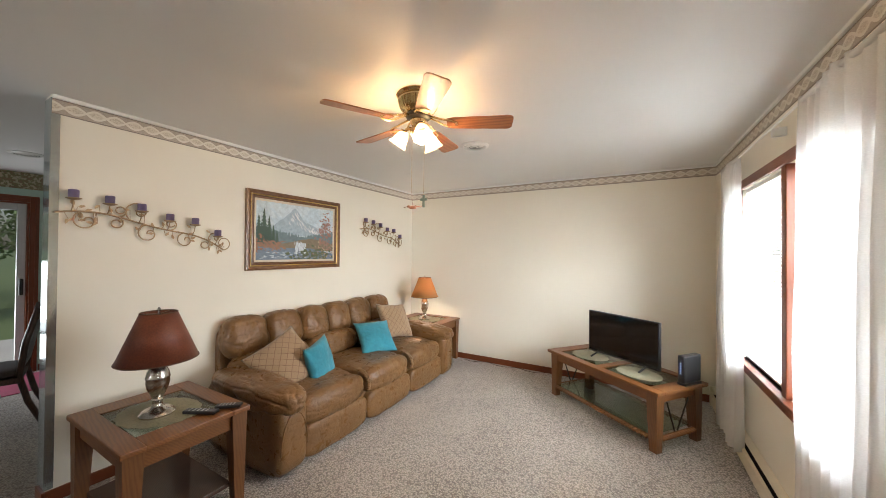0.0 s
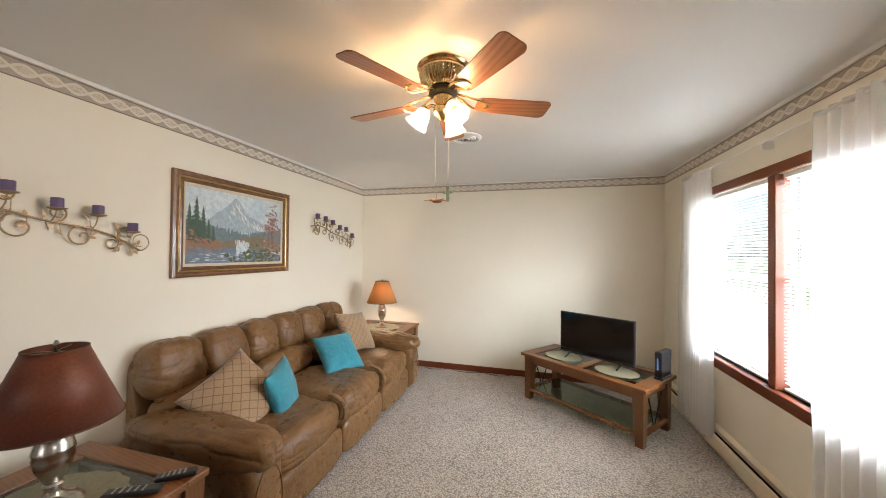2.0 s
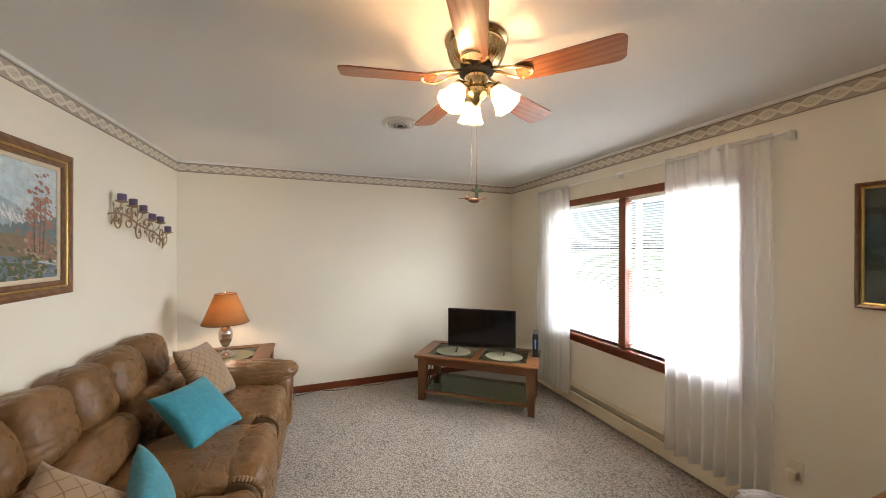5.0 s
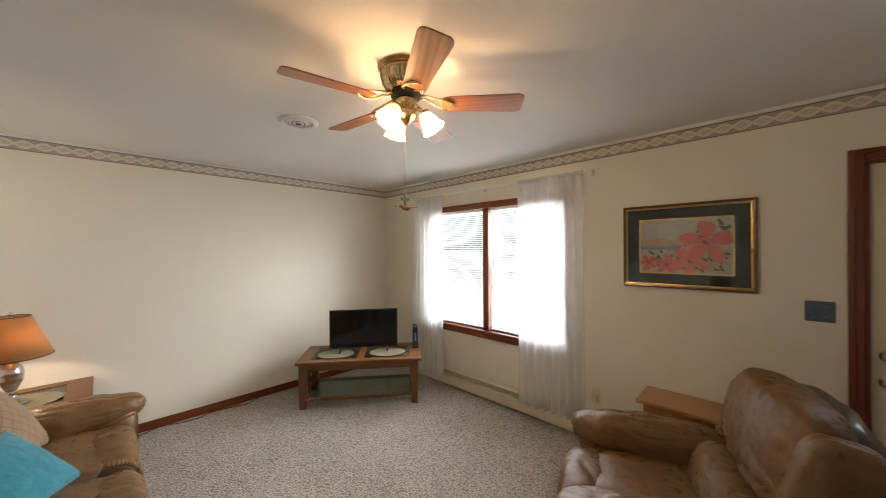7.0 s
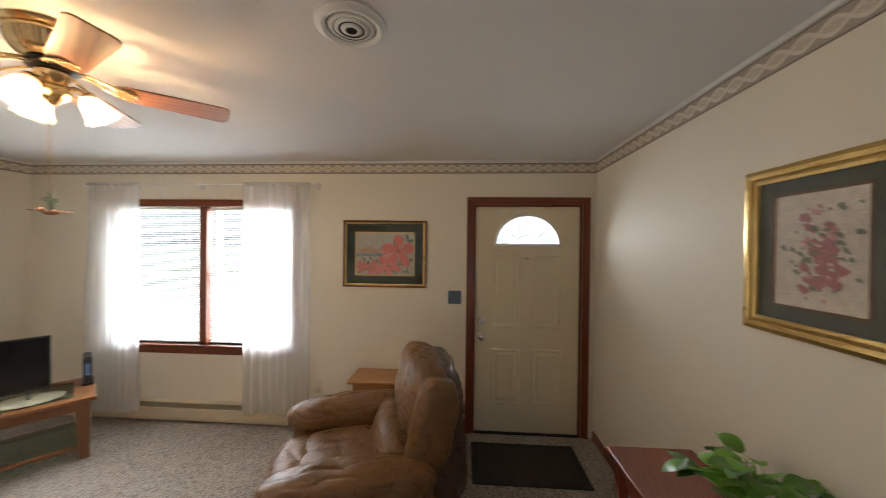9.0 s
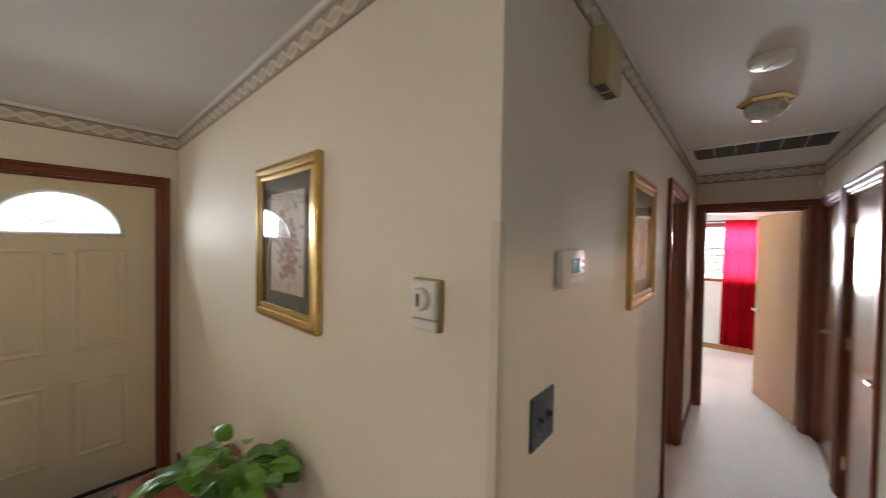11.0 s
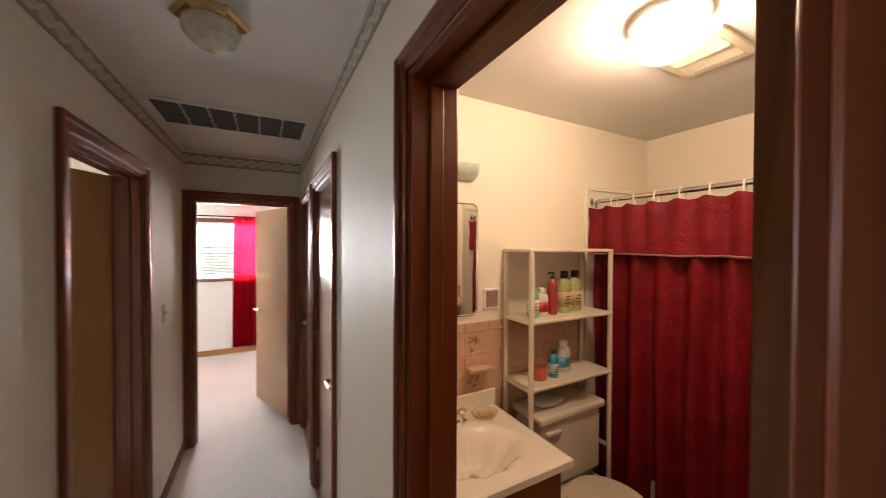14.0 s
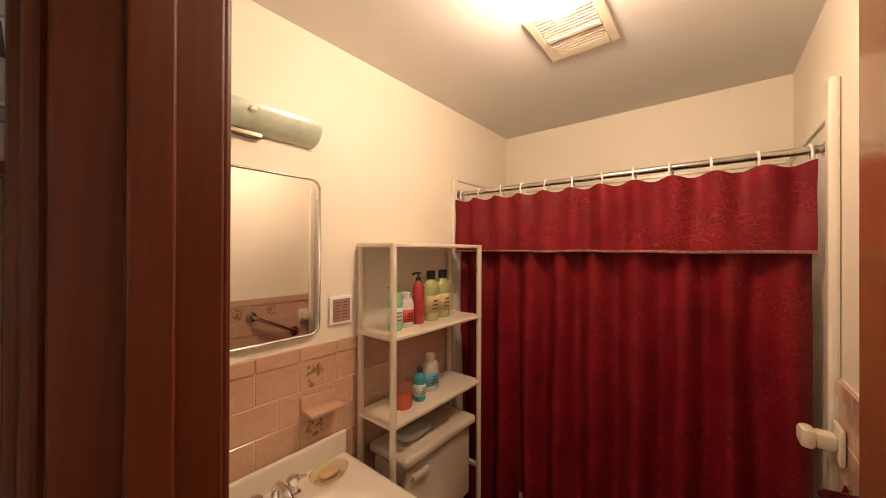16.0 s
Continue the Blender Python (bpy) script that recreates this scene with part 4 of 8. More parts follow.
def television():
    mid = Vector((0.41, 3.89, 0.476))
    ob = thing("television", pose(mid.x, mid.y, mid.z, 0, 0, -35.2), "black flat-screen television, switched off, on two splayed feet", "television")
    bm = bm_new()
    box(bm, (-0.365, -0.012, 0.035), (0.365, 0.018, 0.45), 0.004)
    box(bm, (-0.25, 0.017, 0.07), (0.25, 0.055, 0.33), 0.015)
    case = part("casing", bm, BLACK, ob)
    bm = bm_new()
    box(bm, (-0.355, -0.0145, 0.052), (0.355, -0.0125, 0.441))
    part("screen", bm, SCREEN, case, "glossy black screen")
    bm = bm_new()
    box(bm, (-0.02, -0.0145, 0.040), (0.02, -0.0125, 0.045))
    part("badge", bm, NICKEL, case)
    for x in (-0.25, 0.25):
        bm = bm_new()
        tube(bm, [(x, -0.11, 0.009), (x, -0.02, 0.04), (x, 0.02, 0.04), (x, 0.11, 0.009)], 0.009, 6)
        part("stand_foot", bm, BLACK, ob)
    return ob


television()


def router():
    ob = thing("router", pose(0.90, 3.60, 0.476, 0, 0, -38.7), "upright black modem router with a row of blue lights", "router")
    bm = bm_new()
    box(bm, (-0.035, -0.10, 0.0), (0.035, 0.10, 0.02), 0.006)
    part("foot", bm, BLACK, ob)
    bm = bm_new()
    box(bm, (-0.028, -0.105, 0.018), (0.028, 0.105, 0.235), 0.012)
    body = part("body", bm, BLACK, ob)
    for k in range(5):
        bm = bm_new()
        box(bm, (-0.004, -0.1075, 0.09 + 0.02 * k), (0.004, -0.1045, 0.096 + 0.02 * k))
        part("indicator_light", bm, glowing("blue_indicator", (0.3, 0.5, 1.0), 2.0), body, "small blue light")
    return ob


router()


def sheer_panel(y0, y1, x, z0, z1, seed, folds, label):
    """A gathered voile panel, with a heading on the rod and a hem."""
    bm = bm_new()
    nx, nz = 120, 26
    rows = []
    for j in range(nz + 1):
        v = j / nz
        row = []
        for i in range(nx + 1):
            u = i / nx
            ph = 2 * math.pi * folds * (u + 0.02 * math.sin(3 * v + seed))
            amp = 0.012 + 0.030 * (1 - v) ** 0.6
            dx = amp * math.sin(ph + 0.8 * noise.noise(Vector((u * 6, v * 2, seed)))) + 0.02 * noise.noise(Vector((u * 3, v * 3, seed + 4)))
            y = y0 + (y1 - y0) * (u + 0.02 * math.sin(2 * math.pi * u + 2 * v + seed) * (1 - v))
            row.append(bm.verts.new((x + dx, y, z0 + (z1 - z0) * v + 0.012 * (1 - v) * noise.noise(Vector((u * 5, seed, 0))))))
        rows.append(row)
    for p, q in zip(rows, rows[1:]):
        for i in range(nx):
            bm.faces.new((p[i], p[i + 1], q[i + 1], q[i]))
    ob = thing("sheer_curtain", pose(0, 0, 0), label, "curtain", "sheer curtain panels")
    part("cloth", bm, CURTAIN, ob, smooth=True)
    bm = bm_new()
    tube(bm, [(x - 0.0, y0, z1 - 0.02), (x - 0.0, y1, z1 - 0.02)], 0.012, 8)
    part("rod_pocket", bm, CURTAIN, ob, smooth=True)
    return ob


sheer_panel(1.78, 2.40, 1.165, 0.13, 2.235, 1.0, 8, "gathered white voile curtain panel beside a bright window")
sheer_panel(3.42, 3.93, 1.165, 0.10, 2.235, 5.0, 7, "gathered white voile curtain panel beside a bright window")
rod = thing("curtain_rod", pose(1.165, 2.85, 2.215), "thin white curtain rod with wall brackets", "curtain rod")
bm = bm_new()
tube(bm, [(0.075, -1.12, 0), (0, -1.12, 0), (0, 1.12, 0), (0.075, 1.12, 0)], 0.006, 8)
part("rod", bm, WHITE, rod)
for y in (-1.12, 0.0, 1.12):
    bm = bm_new()
    box(bm, (0.02, y - 0.012, -0.03), (0.084, y + 0.012, 0.02), 0.003)
    part("bracket", bm, WHITE, rod)

# baseboard heater
heater = thing("baseboard_heater", pose(E_, 2.9, 0), "long beige metal baseboard heater along the window wall", "heater")
bm = bm_new()
prism(bm, [(0, 0.02), (-0.062, 0.02), (-0.066, 0.05), (-0.066, 0.125), (-0.058, 0.135), (-0.05, 0.135), (-0.05, 0.128), (-0.058, 0.12), (-0.058, 0.03), (0, 0.03)], -1.22, 1.66, Matrix.Rotation(radians(90), 4, "X") @ Matrix.Diagonal((1, 1, -1, 1)))
part("front_panel", bm, BEIGE_HEAT, heater)
bm = bm_new()
prism(bm, [(-0.002, 0.03), (-0.008, 0.03), (-0.008, 0.165), (-0.05, 0.178), (-0.05, 0.182), (-0.002, 0.19)], -1.22, 1.66, Matrix.Rotation(radians(90), 4, "X") @ Matrix.Diagonal((1, 1, -1, 1)))
part("back_panel", bm, BEIGE_HEAT, heater)
bm = bm_new()
for y in range(0, 190):
    yy = -1.2 + y * 0.015
    box(bm, (-0.05, yy, 0.06), (-0.012, yy + 0.0012, 0.12))
part("fins", bm, DARKMETAL, heater, "dark heating fins")
for y in (-1.22, 1.62):
    bm = bm_new()
    box(bm, (-0.068, y, 0.0), (-0.001, y + 0.04, 0.192), 0.004)
    part("end_cap", bm, BEIGE_HEAT, heater)


# ---- ceiling fan ----
BLADEWOOD = wood("blade_oak_veneer", (0.20, 0.060, 0.020), (0.38, 0.150, 0.050), (1.2, 14, 14), 0.38, 0.3, 1.6)


def opal_glass():
    m, nt, b = nodes_of("lit_frosted_glass")
    out = nt.nodes["Material Output"]
    b.inputs["Base Color"].default_value = (0.95, 0.88, 0.74, 1)
    b.inputs["Roughness"].default_value = 0.5
    b.inputs["Emission Color"].default_value = (1.0, 0.80, 0.52, 1)
    b.inputs["Emission Strength"].default_value = 2.6
    tl, mx = nt.nodes.new("ShaderNodeBsdfTransparent"), nt.nodes.new("ShaderNodeMixShader")
    tl.inputs[0].default_value = (1.0, 0.9, 0.75, 1)
    mx.inputs[0].default_value = 0.72
    nt.links.new(b.outputs[0], mx.inputs[1])
    nt.links.new(tl.outputs[0], mx.inputs[2])
    nt.links.new(mx.outputs[0], out.inputs[0])
    return m


OPAL = opal_glass()
FAN = (-0.61, 1.92)


def ceiling_fan():
    LOW = Matrix.Translation((0, 0, 0.048))
    ob = thing("ceiling_fan", pose(FAN[0], FAN[1], H), "brass ceiling fan with five oak blades and lit frosted tulip shades", "ceiling fan")
    bm = bm_new()
    lathe(bm, [(0.128, 0), (0.132, -0.007), (0.124, -0.016), (0.116, -0.021)], 40)
    part("canopy", bm, BRASS, ob, smooth=True, angle=45)
    bm = bm_new()
    lathe(bm, [(0.116, -0.021), (0.121, -0.032), (0.119, -0.039), (0.116, -0.043), (0.110, -0.07), (0.095, -0.094), (0.078, -0.108), (0.070, -0.112)], 96, None, lambda a, z: 1 + (0.035 * math.cos(32 * a) if -0.105 < z < -0.038 else 0))
    part("motor_housing", bm, BRASS, ob, "fluted brass motor housing", smooth=True)
    bm = bm_new()
    lathe(bm, [(0.066, -0.16), (0.072, -0.168), (0.072, -0.182), (0.06, -0.19)], 36, LOW)
    part("flywheel", bm, DARKMETAL, ob, smooth=True, angle=45)
    bm = bm_new()
    lathe(bm, [(0.045, -0.19), (0.05, -0.2), (0.046, -0.215), (0.034, -0.235), (0.04, -0.245), (0.05, -0.26), (0.044, -0.285), (0.02, -0.30), (0.01, -0.315)], 32, LOW)
    kit = part("light_kit", bm, BRASS, ob, smooth=True, angle=50)
    for k, a in enumerate((25, 97, 169, 241, 313)):
        ang = radians(a)
        spin = LOW @ Matrix.Rotation(ang, 4, "Z")
        tilt = spin @ Matrix.Translation((0, 0, -0.215)) @ Matrix.Rotation(radians(-12), 4, "X")
        bm = bm_new()
        out = []
        n = 30
        for i in range(n + 1):
            t = 1 - (1 - i / n) ** 1.6
            x = 0.17 + 0.382 * t
            w = 0.050 + 0.016 * t
            w *= 0.55 + 0.45 * math.sqrt(max(0, 1 - (max(0, t - 0.90) / 0.10) ** 2))
            w *= 0.8 + 0.2 * min(1, t / 0.08)
            out.append((x, w))
        prism(bm, [(x, -w) for x, w in out] + [(x, w) for x, w in reversed(out)], -0.003, 0.003)
        blade = part("blade", bm, BLADEWOOD, ob, "oak-veneered fan blade")
        blade.matrix_basis = tilt
        bm = bm_new()
        for s in (-1, 1):
            pts = [spin @ Vector(p) for p in ((0.06, 0.012 * s, -0.178), (0.10, 0.02 * s, -0.188), (0.135, 0.036 * s, -0.205), (0.165, 0.046 * s, -0.214), (0.20, 0.040 * s, -0.218), (0.225, 0.020 * s, -0.219), (0.232, 0.0, -0.219))]
            tube(bm, pts, 0.006, 7)
        for px, py in ((0.19, -0.03), (0.19, 0.03), (0.222, 0)):
            lathe(bm, [(0.006, -0.006), (0.005, -0.002), (0.001, 0)], 8, tilt @ Matrix.Translation((px, py, -0.001)))
        part("blade_iron", bm, BRASS, blade, "scrolled brass blade bracket", smooth=True).matrix_basis = tilt.inverted()
    for k, a in enumerate((75, 195, 315)):
        ang = radians(a)
        spin = LOW @ Matrix.Rotation(ang, 4, "Z")
        bm = bm_new()
        tube(bm, [spin @ Vector(p) for p in ((0.03, 0, -0.245), (0.055, 0, -0.238), (0.075, 0, -0.245), (0.088, 0, -0.262))], 0.010, 9)
        lathe(bm, [(0.024, 0), (0.026, -0.012), (0.024, -0.022)], 18, spin @ Matrix.Translation((0.083, 0, -0.252)) @ Matrix.Rotation(radians(-38), 4, "Y"))
        arm = part("lamp_arm", bm, BRASS, kit, smooth=True)
        bm = bm_new()
        m = spin @ Matrix.Translation((0.080, 0, -0.256)) @ Matrix.Rotation(radians(-34), 4, "Y") @ Matrix.Diagonal((0.88, 0.88, 0.88, 1))
        prof = [(0.022, 0.0), (0.034, -0.018), (0.043, -0.040), (0.048, -0.065), (0.054, -0.088), (0.066, -0.108)]
        shell(bm, prof + [(r - 0.003, z) for r, z in reversed(prof)], 48, m, lambda an, z: 1 + 0.05 * (min(0, z + 0.05) / -0.06) * math.cos(8 * an))
        part("tulip_shade", bm, OPAL, kit, "glowing frosted tulip shade", smooth=True)
        p = pose(FAN[0], FAN[1], H) @ m @ Vector((0, 0, -0.085))
        bulb("fan_bulb", p, 12.0, WARM, 0.010)
    for x, y, z1 in ((0.02, 0.035, -0.60), (-0.03, -0.02, -0.57)):
        bm = bm_new()
        for i in range(int((-0.29 - z1) / 0.008)):
            lathe(bm, [(0.0008, 0.002), (0.0022, 0), (0.0008, -0.002)], 6, Matrix.Translation((x, y, -0.29 - i * 0.008)))
        tube(bm, [(x, y, -0.27), (x, y, z1)], 0.0008, 5)
        part("pull_chain", bm, BRASS, ob)
    bm = bm_new()
    x, y = 0.02, 0.035
    box(bm, (x - 0.008, y - 0.004, -0.66), (x + 0.008, y + 0.004, -0.585), 0.003)
    box(bm, (x - 0.024, y - 0.004, -0.62), (x + 0.024, y + 0.004, -0.605), 0.003)
    part("cross_pull", bm, plain("verdigris", (0.12, 0.17, 0.13), 0.6), ob, "small verdigris cross pull")
    bm = bm_new()
    x, y, z = -0.02, -0.02, -0.665
    puff(bm, (x, y, z), (0.05, 0.022, 0.02), 2.2, 4)
    puff(bm, (x - 0.03, y, z + 0.008), (0.02, 0.016, 0.016), 2, 3)
    tube(bm, [(x - 0.036, y, z + 0.008), (x - 0.065, y, z + 0.004)], 0.0018, 5)
    prism(bm, [(x, y), (x + 0.045, y + 0.03), (x + 0.02, y + 0.004)], z + 0.004, z + 0.008)
    prism(bm, [(x, y), (x + 0.045, y - 0.03), (x + 0.02, y - 0.004)], z + 0.004, z + 0.008)
    tube(bm, [(-0.03, -0.02, -0.57), (x, y, z)], 0.0008, 5)
    part("bird_pull", bm, plain("painted_bird", (0.30, 0.12, 0.05), 0.5), ob, "small painted bird pull", smooth=True)
    return ob


ceiling_fan()


def round_vent(x, y, label, r=0.125):
    ob = thing("ceiling_vent", pose(x, y, H), label, "vent", "round ceiling vents")
    bm = bm_new()
    shell(bm, [(r, 0), (r, -0.006), (r * 0.82, -0.016), (r * 0.70, -0.010), (r * 0.70, 0.0)], 40)
    part("rim", bm, WHITE, ob, smooth=True, angle=40)
    # no hole here: a black disc gives the shade between the cones
    bm = bm_new()
    lathe(bm, [(r * 0.70, -0.003), (r * 0.70, -0.001)], 32)
    part("backing", bm, BLACK, ob, "black disc for the shade inside the vent")
    for k, rr in enumerate((0.66, 0.50, 0.30)):
        bm = bm_new()
        shell(bm, [(r * rr, -0.006 - 0.004 * k), (r * (rr - 0.12), -0.013 - 0.003 * k), (r * (rr - 0.14), -0.012 - 0.003 * k), (r * (rr - 0.03), -0.005 - 0.004 * k)], 32)
        part("cone", bm, WHITE, ob, smooth=True)
    return ob


round_vent(-0.70, 2.93, "round white ceiling vent with concentric cones")
round_vent(-0.60, 0.80, "round white ceiling vent with concentric cones")
round_vent(-4.66, 1.12, "round white ceiling vent with concentric cones")
round_vent(-3.02, -1.80, "round white ceiling vent with concentric cones", 0.10)


# ---- framed pictures ----
def layer(bm, outline, z):
    vs = [bm.verts.new((x, y, z)) for x, y in outline]
    bm.faces.new(vs)


def ridge(w, base, height, jag, seed, n=40):
    """An uneven skyline from the left edge to the right one, closed along its foot."""
    out = [(-w / 2, base)]
    for i in range(n + 1):
        x = -w / 2 + w * i / n
        out.append((x, base + height(i / n) + jag * noise.noise(Vector((i * 0.9, seed, 0)))))
    return out + [(w / 2, base)]


def daub(bm, x, y, s, z, rng, n=5):
    k = [(x + s * math.cos(2 * math.pi * i / n + rng.random()) * (0.6 + 0.6 * rng.random()), y + s * 0.8 * math.sin(2 * math.pi * i / n) * (0.6 + 0.6 * rng.random())) for i in range(n)]
    layer(bm, k, z)


def moulding(parent, w, h, width, mats, steps):
    """A mitred frame; steps are (inner offset, outer offset, height) as shares of its width."""
    for (a, b, d), mat in zip(steps, mats):
        bm = bm_new()
        i0, i1 = width * (1 - a), width * (1 - b)
        o = [(-w / 2 + i0, -h / 2 + i0), (w / 2 - i0, -h / 2 + i0), (w / 2 - i0, h / 2 - i0), (-w / 2 + i0, h / 2 - i0)]
        n = [(-w / 2 + i1, -h / 2 + i1), (w / 2 - i1, -h / 2 + i1), (w / 2 - i1, h / 2 - i1), (-w / 2 + i1, h / 2 - i1)]
        rings = [[bm.verts.new((x, y, z)) for x, y in ring] for ring, z in ((o, 0.001), (o, d * 0.85), ([( (p[0] + q[0]) / 2, (p[1] + q[1]) / 2) for p, q in zip(o, n)], d), (n, d * 0.9), (n, 0.001))]
        for p, q in zip(rings, rings[1:]):
            for i in range(4):
                bm.faces.new((p[i], p[(i + 1) % 4], q[(i + 1) % 4], q[i]))
        part("frame", bm, mat, parent, smooth=False)


FRAME_DK = wood("walnut_frame", (0.10, 0.040, 0.014), (0.19, 0.085, 0.030), (3, 3, 14), 0.35, 0.4)
GILT = surf("gilt_frame", (0.50, 0.33, 0.10), (0.66, 0.46, 0.17), 14, 0.30, 0.85, 160, 0.1, 0.001)
LINER = surf("linen_liner", (0.58, 0.50, 0.38), (0.66, 0.58, 0.45), 20, 0.9, fine=400, bump=0.2)
paints = {}


def paint(c, gloss=0.55):
    if c not in paints:
        paints[c] = surf("oil_paint", tuple(x * 0.72 for x in c), tuple(min(1, x * 1.15) for x in c), 30, gloss, fine=220, bump=0.5, dist=0.001, spread=0.25)
    return paints[c]


def mountain_painting():
    rng = random.Random(4)
    w, h = 1.10, 0.745
    ob = thing("mountain_painting", pose(W_, 2.565, 1.705) @ Matrix.Rotation(radians(90), 4, "Z") @ Matrix.Rotation(radians(90), 4, "X"), "framed oil painting of a snowy peak, pines and a waterfall", "painting")
    moulding(ob, w, h, 0.095, (FRAME_DK, GILT, FRAME_DK, LINER), ((1.0, 0.62, 0.030), (0.62, 0.50, 0.026), (0.50, 0.22, 0.022), (0.22, 0.0, 0.014)))
    iw, ih = w - 0.16, h - 0.16
    b, t = -ih / 2, ih / 2

    def band(name, outline, z, c):
        bm = bm_new()
        layer(bm, outline, z)
        part(name, bm, paint(c), ob)

    band("canvas_sky", [(-iw / 2, b), (iw / 2, b), (iw / 2, t), (-iw / 2, t)], 0.0050, (0.50, 0.60, 0.66))
    bm = bm_new()
    for i in range(60):
        x, y = rng.uniform(-0.5, 0.5) * iw, t - abs(rng.gauss(0, 0.16)) * ih
        if abs(x) < iw / 2 - 0.06 and y < t - 0.03:
            daub(bm, x, y, 0.045 + 0.02 * rng.random(), 0.0054 + 0.00001 * i, rng, 7)
    part("painted_clouds", bm, paint((0.56, 0.64, 0.68)), ob)
    peak = lambda u: 0.40 * math.exp(-((u - 0.46) / 0.10) ** 2) + 0.17 * math.exp(-((u - 0.66) / 0.13) ** 2) + 0.20 * math.exp(-((u - 0.30) / 0.11) ** 2) + 0.05
    band("painted_mountain", ridge(iw, b + 0.26, lambda u: 0.56 * peak(u), 0.018, 3), 0.0062, (0.36, 0.44, 0.50))
    bm = bm_new()
    for i in range(46):
        u = rng.uniform(0.38, 0.76)
        y0 = b + 0.26 + 0.56 * peak(u) * rng.uniform(0.5, 0.93)
        x = -iw / 2 + iw * u
        layer(bm, [(x, y0), (x + 0.014, y0 - 0.03 * rng.random() - 0.012), (x + 0.03, y0 - 0.05), (x + 0.006, y0 - 0.03)], 0.0066 + 0.00001 * i)
    part("painted_snow", bm, paint((0.72, 0.72, 0.72)), ob)
    band("painted_mist", ridge(iw, b + 0.20, lambda u: 0.085 + 0.03 * math.cos(6 * u), 0.014, 8), 0.0070, (0.52, 0.58, 0.60))
    band("painted_far_woods", ridge(iw, b + 0.16, lambda u: 0.09 + 0.16 * abs(u - 0.55), 0.05, 12, 90), 0.0074, (0.15, 0.21, 0.22))
    band("painted_bank", ridge(iw, b + 0.10, lambda u: 0.10 - 0.03 * math.sin(7 * u), 0.02, 15, 60), 0.0078, (0.22, 0.17, 0.11))
    band("painted_water", [(-iw / 2, b), (iw / 2, b), (iw / 2, b + 0.07), (iw * 0.16, b + 0.13), (-iw * 0.1, b + 0.13), (-iw / 2, b + 0.14)], 0.0082, (0.16, 0.21, 0.27))
    bm = bm_new()
    for i in range(70):
        x = rng.uniform(-0.05, 0.10) * iw
        y = b + rng.uniform(0.10, 0.20)
        layer(bm, [(x, y), (x + 0.007, y), (x + 0.008, y - 0.035), (x - 0.001, y - 0.035)], 0.0086 + 0.00001 * i)
    for i in range(60):
        x = rng.uniform(-0.45, 0.2) * iw
        y = b + rng.uniform(0.02, 0.09)
        layer(bm, [(x, y), (x + 0.035, y + 0.001), (x + 0.03, y + 0.004), (x + 0.004, y + 0.004)], 0.0086 + 0.00001 * i)
    part("painted_falls", bm, paint((0.60, 0.66, 0.70)), ob)
    for x0, hh in ((-0.455, 0.30), (-0.40, 0.36), (-0.345, 0.29), (-0.43, 0.22), (-0.30, 0.20), (-0.37, 0.20), (-0.26, 0.15)):
        bm = bm_new()
        x, y = x0 * iw / 1.0, b + 0.16
        for k in range(9):
            f = k / 9
            s = 0.055 * (1 - f) * hh / 0.3 + 0.006
            yy = y + hh * f * 0.9
            layer(bm, [(max(x - s, -iw / 2 + 0.002), yy), (x - s * 0.3, yy + 0.006), (x + s * 0.4, yy + 0.003), (x + s, yy - 0.004), (x + 0.002, yy + hh * 0.16)], 0.0090 + 0.00002 * k)
        part("painted_pine", bm, paint((0.055, 0.10, 0.07)), ob)
    for c, nm, seed, xs, ys, n, s in (((0.34, 0.17, 0.13), "painted_autumn_tree", 5, (0.36, 0.055), (0.30, 0.10), 150, 0.013), ((0.30, 0.15, 0.09), "painted_red_bushes", 6, (-0.36, 0.10), (0.16, 0.03), 110, 0.014),
                                      ((0.09, 0.11, 0.05), "painted_green_bushes", 7, (0.22, 0.14), (0.07, 0.035), 120, 0.016), ((0.42, 0.30, 0.20), "painted_path_and_rocks", 8, (0.34, 0.06), (0.10, 0.04), 50, 0.012)):
        r2 = random.Random(seed)
        bm = bm_new()
        for i in range(n):
            x = r2.gauss(xs[0], xs[1]) * iw
            y = b + r2.gauss(ys[0], ys[1])
            x, y = max(-iw / 2 + 0.02, min(iw / 2 - 0.02, x)), max(b + 0.02, min(t - 0.05, y))
            daub(bm, x, y, s * (0.5 + r2.random()), 0.0096 + 0.00001 * i, r2)
        part(nm, bm, paint(c), ob)
    bm = bm_new()
    for x, lean in ((0.33, -0.01), (0.36, 0.008), (0.385, 0.015)):
        tube(bm, [(x * iw, b + 0.14, 0.0112), ((x + lean) * iw, b + 0.42, 0.0112)], 0.003, 4, lambda f: 1.0 - 0.7 * f)
    part("painted_trunks", bm, paint((0.30, 0.22, 0.17)), ob)
    return ob


mountain_painting()


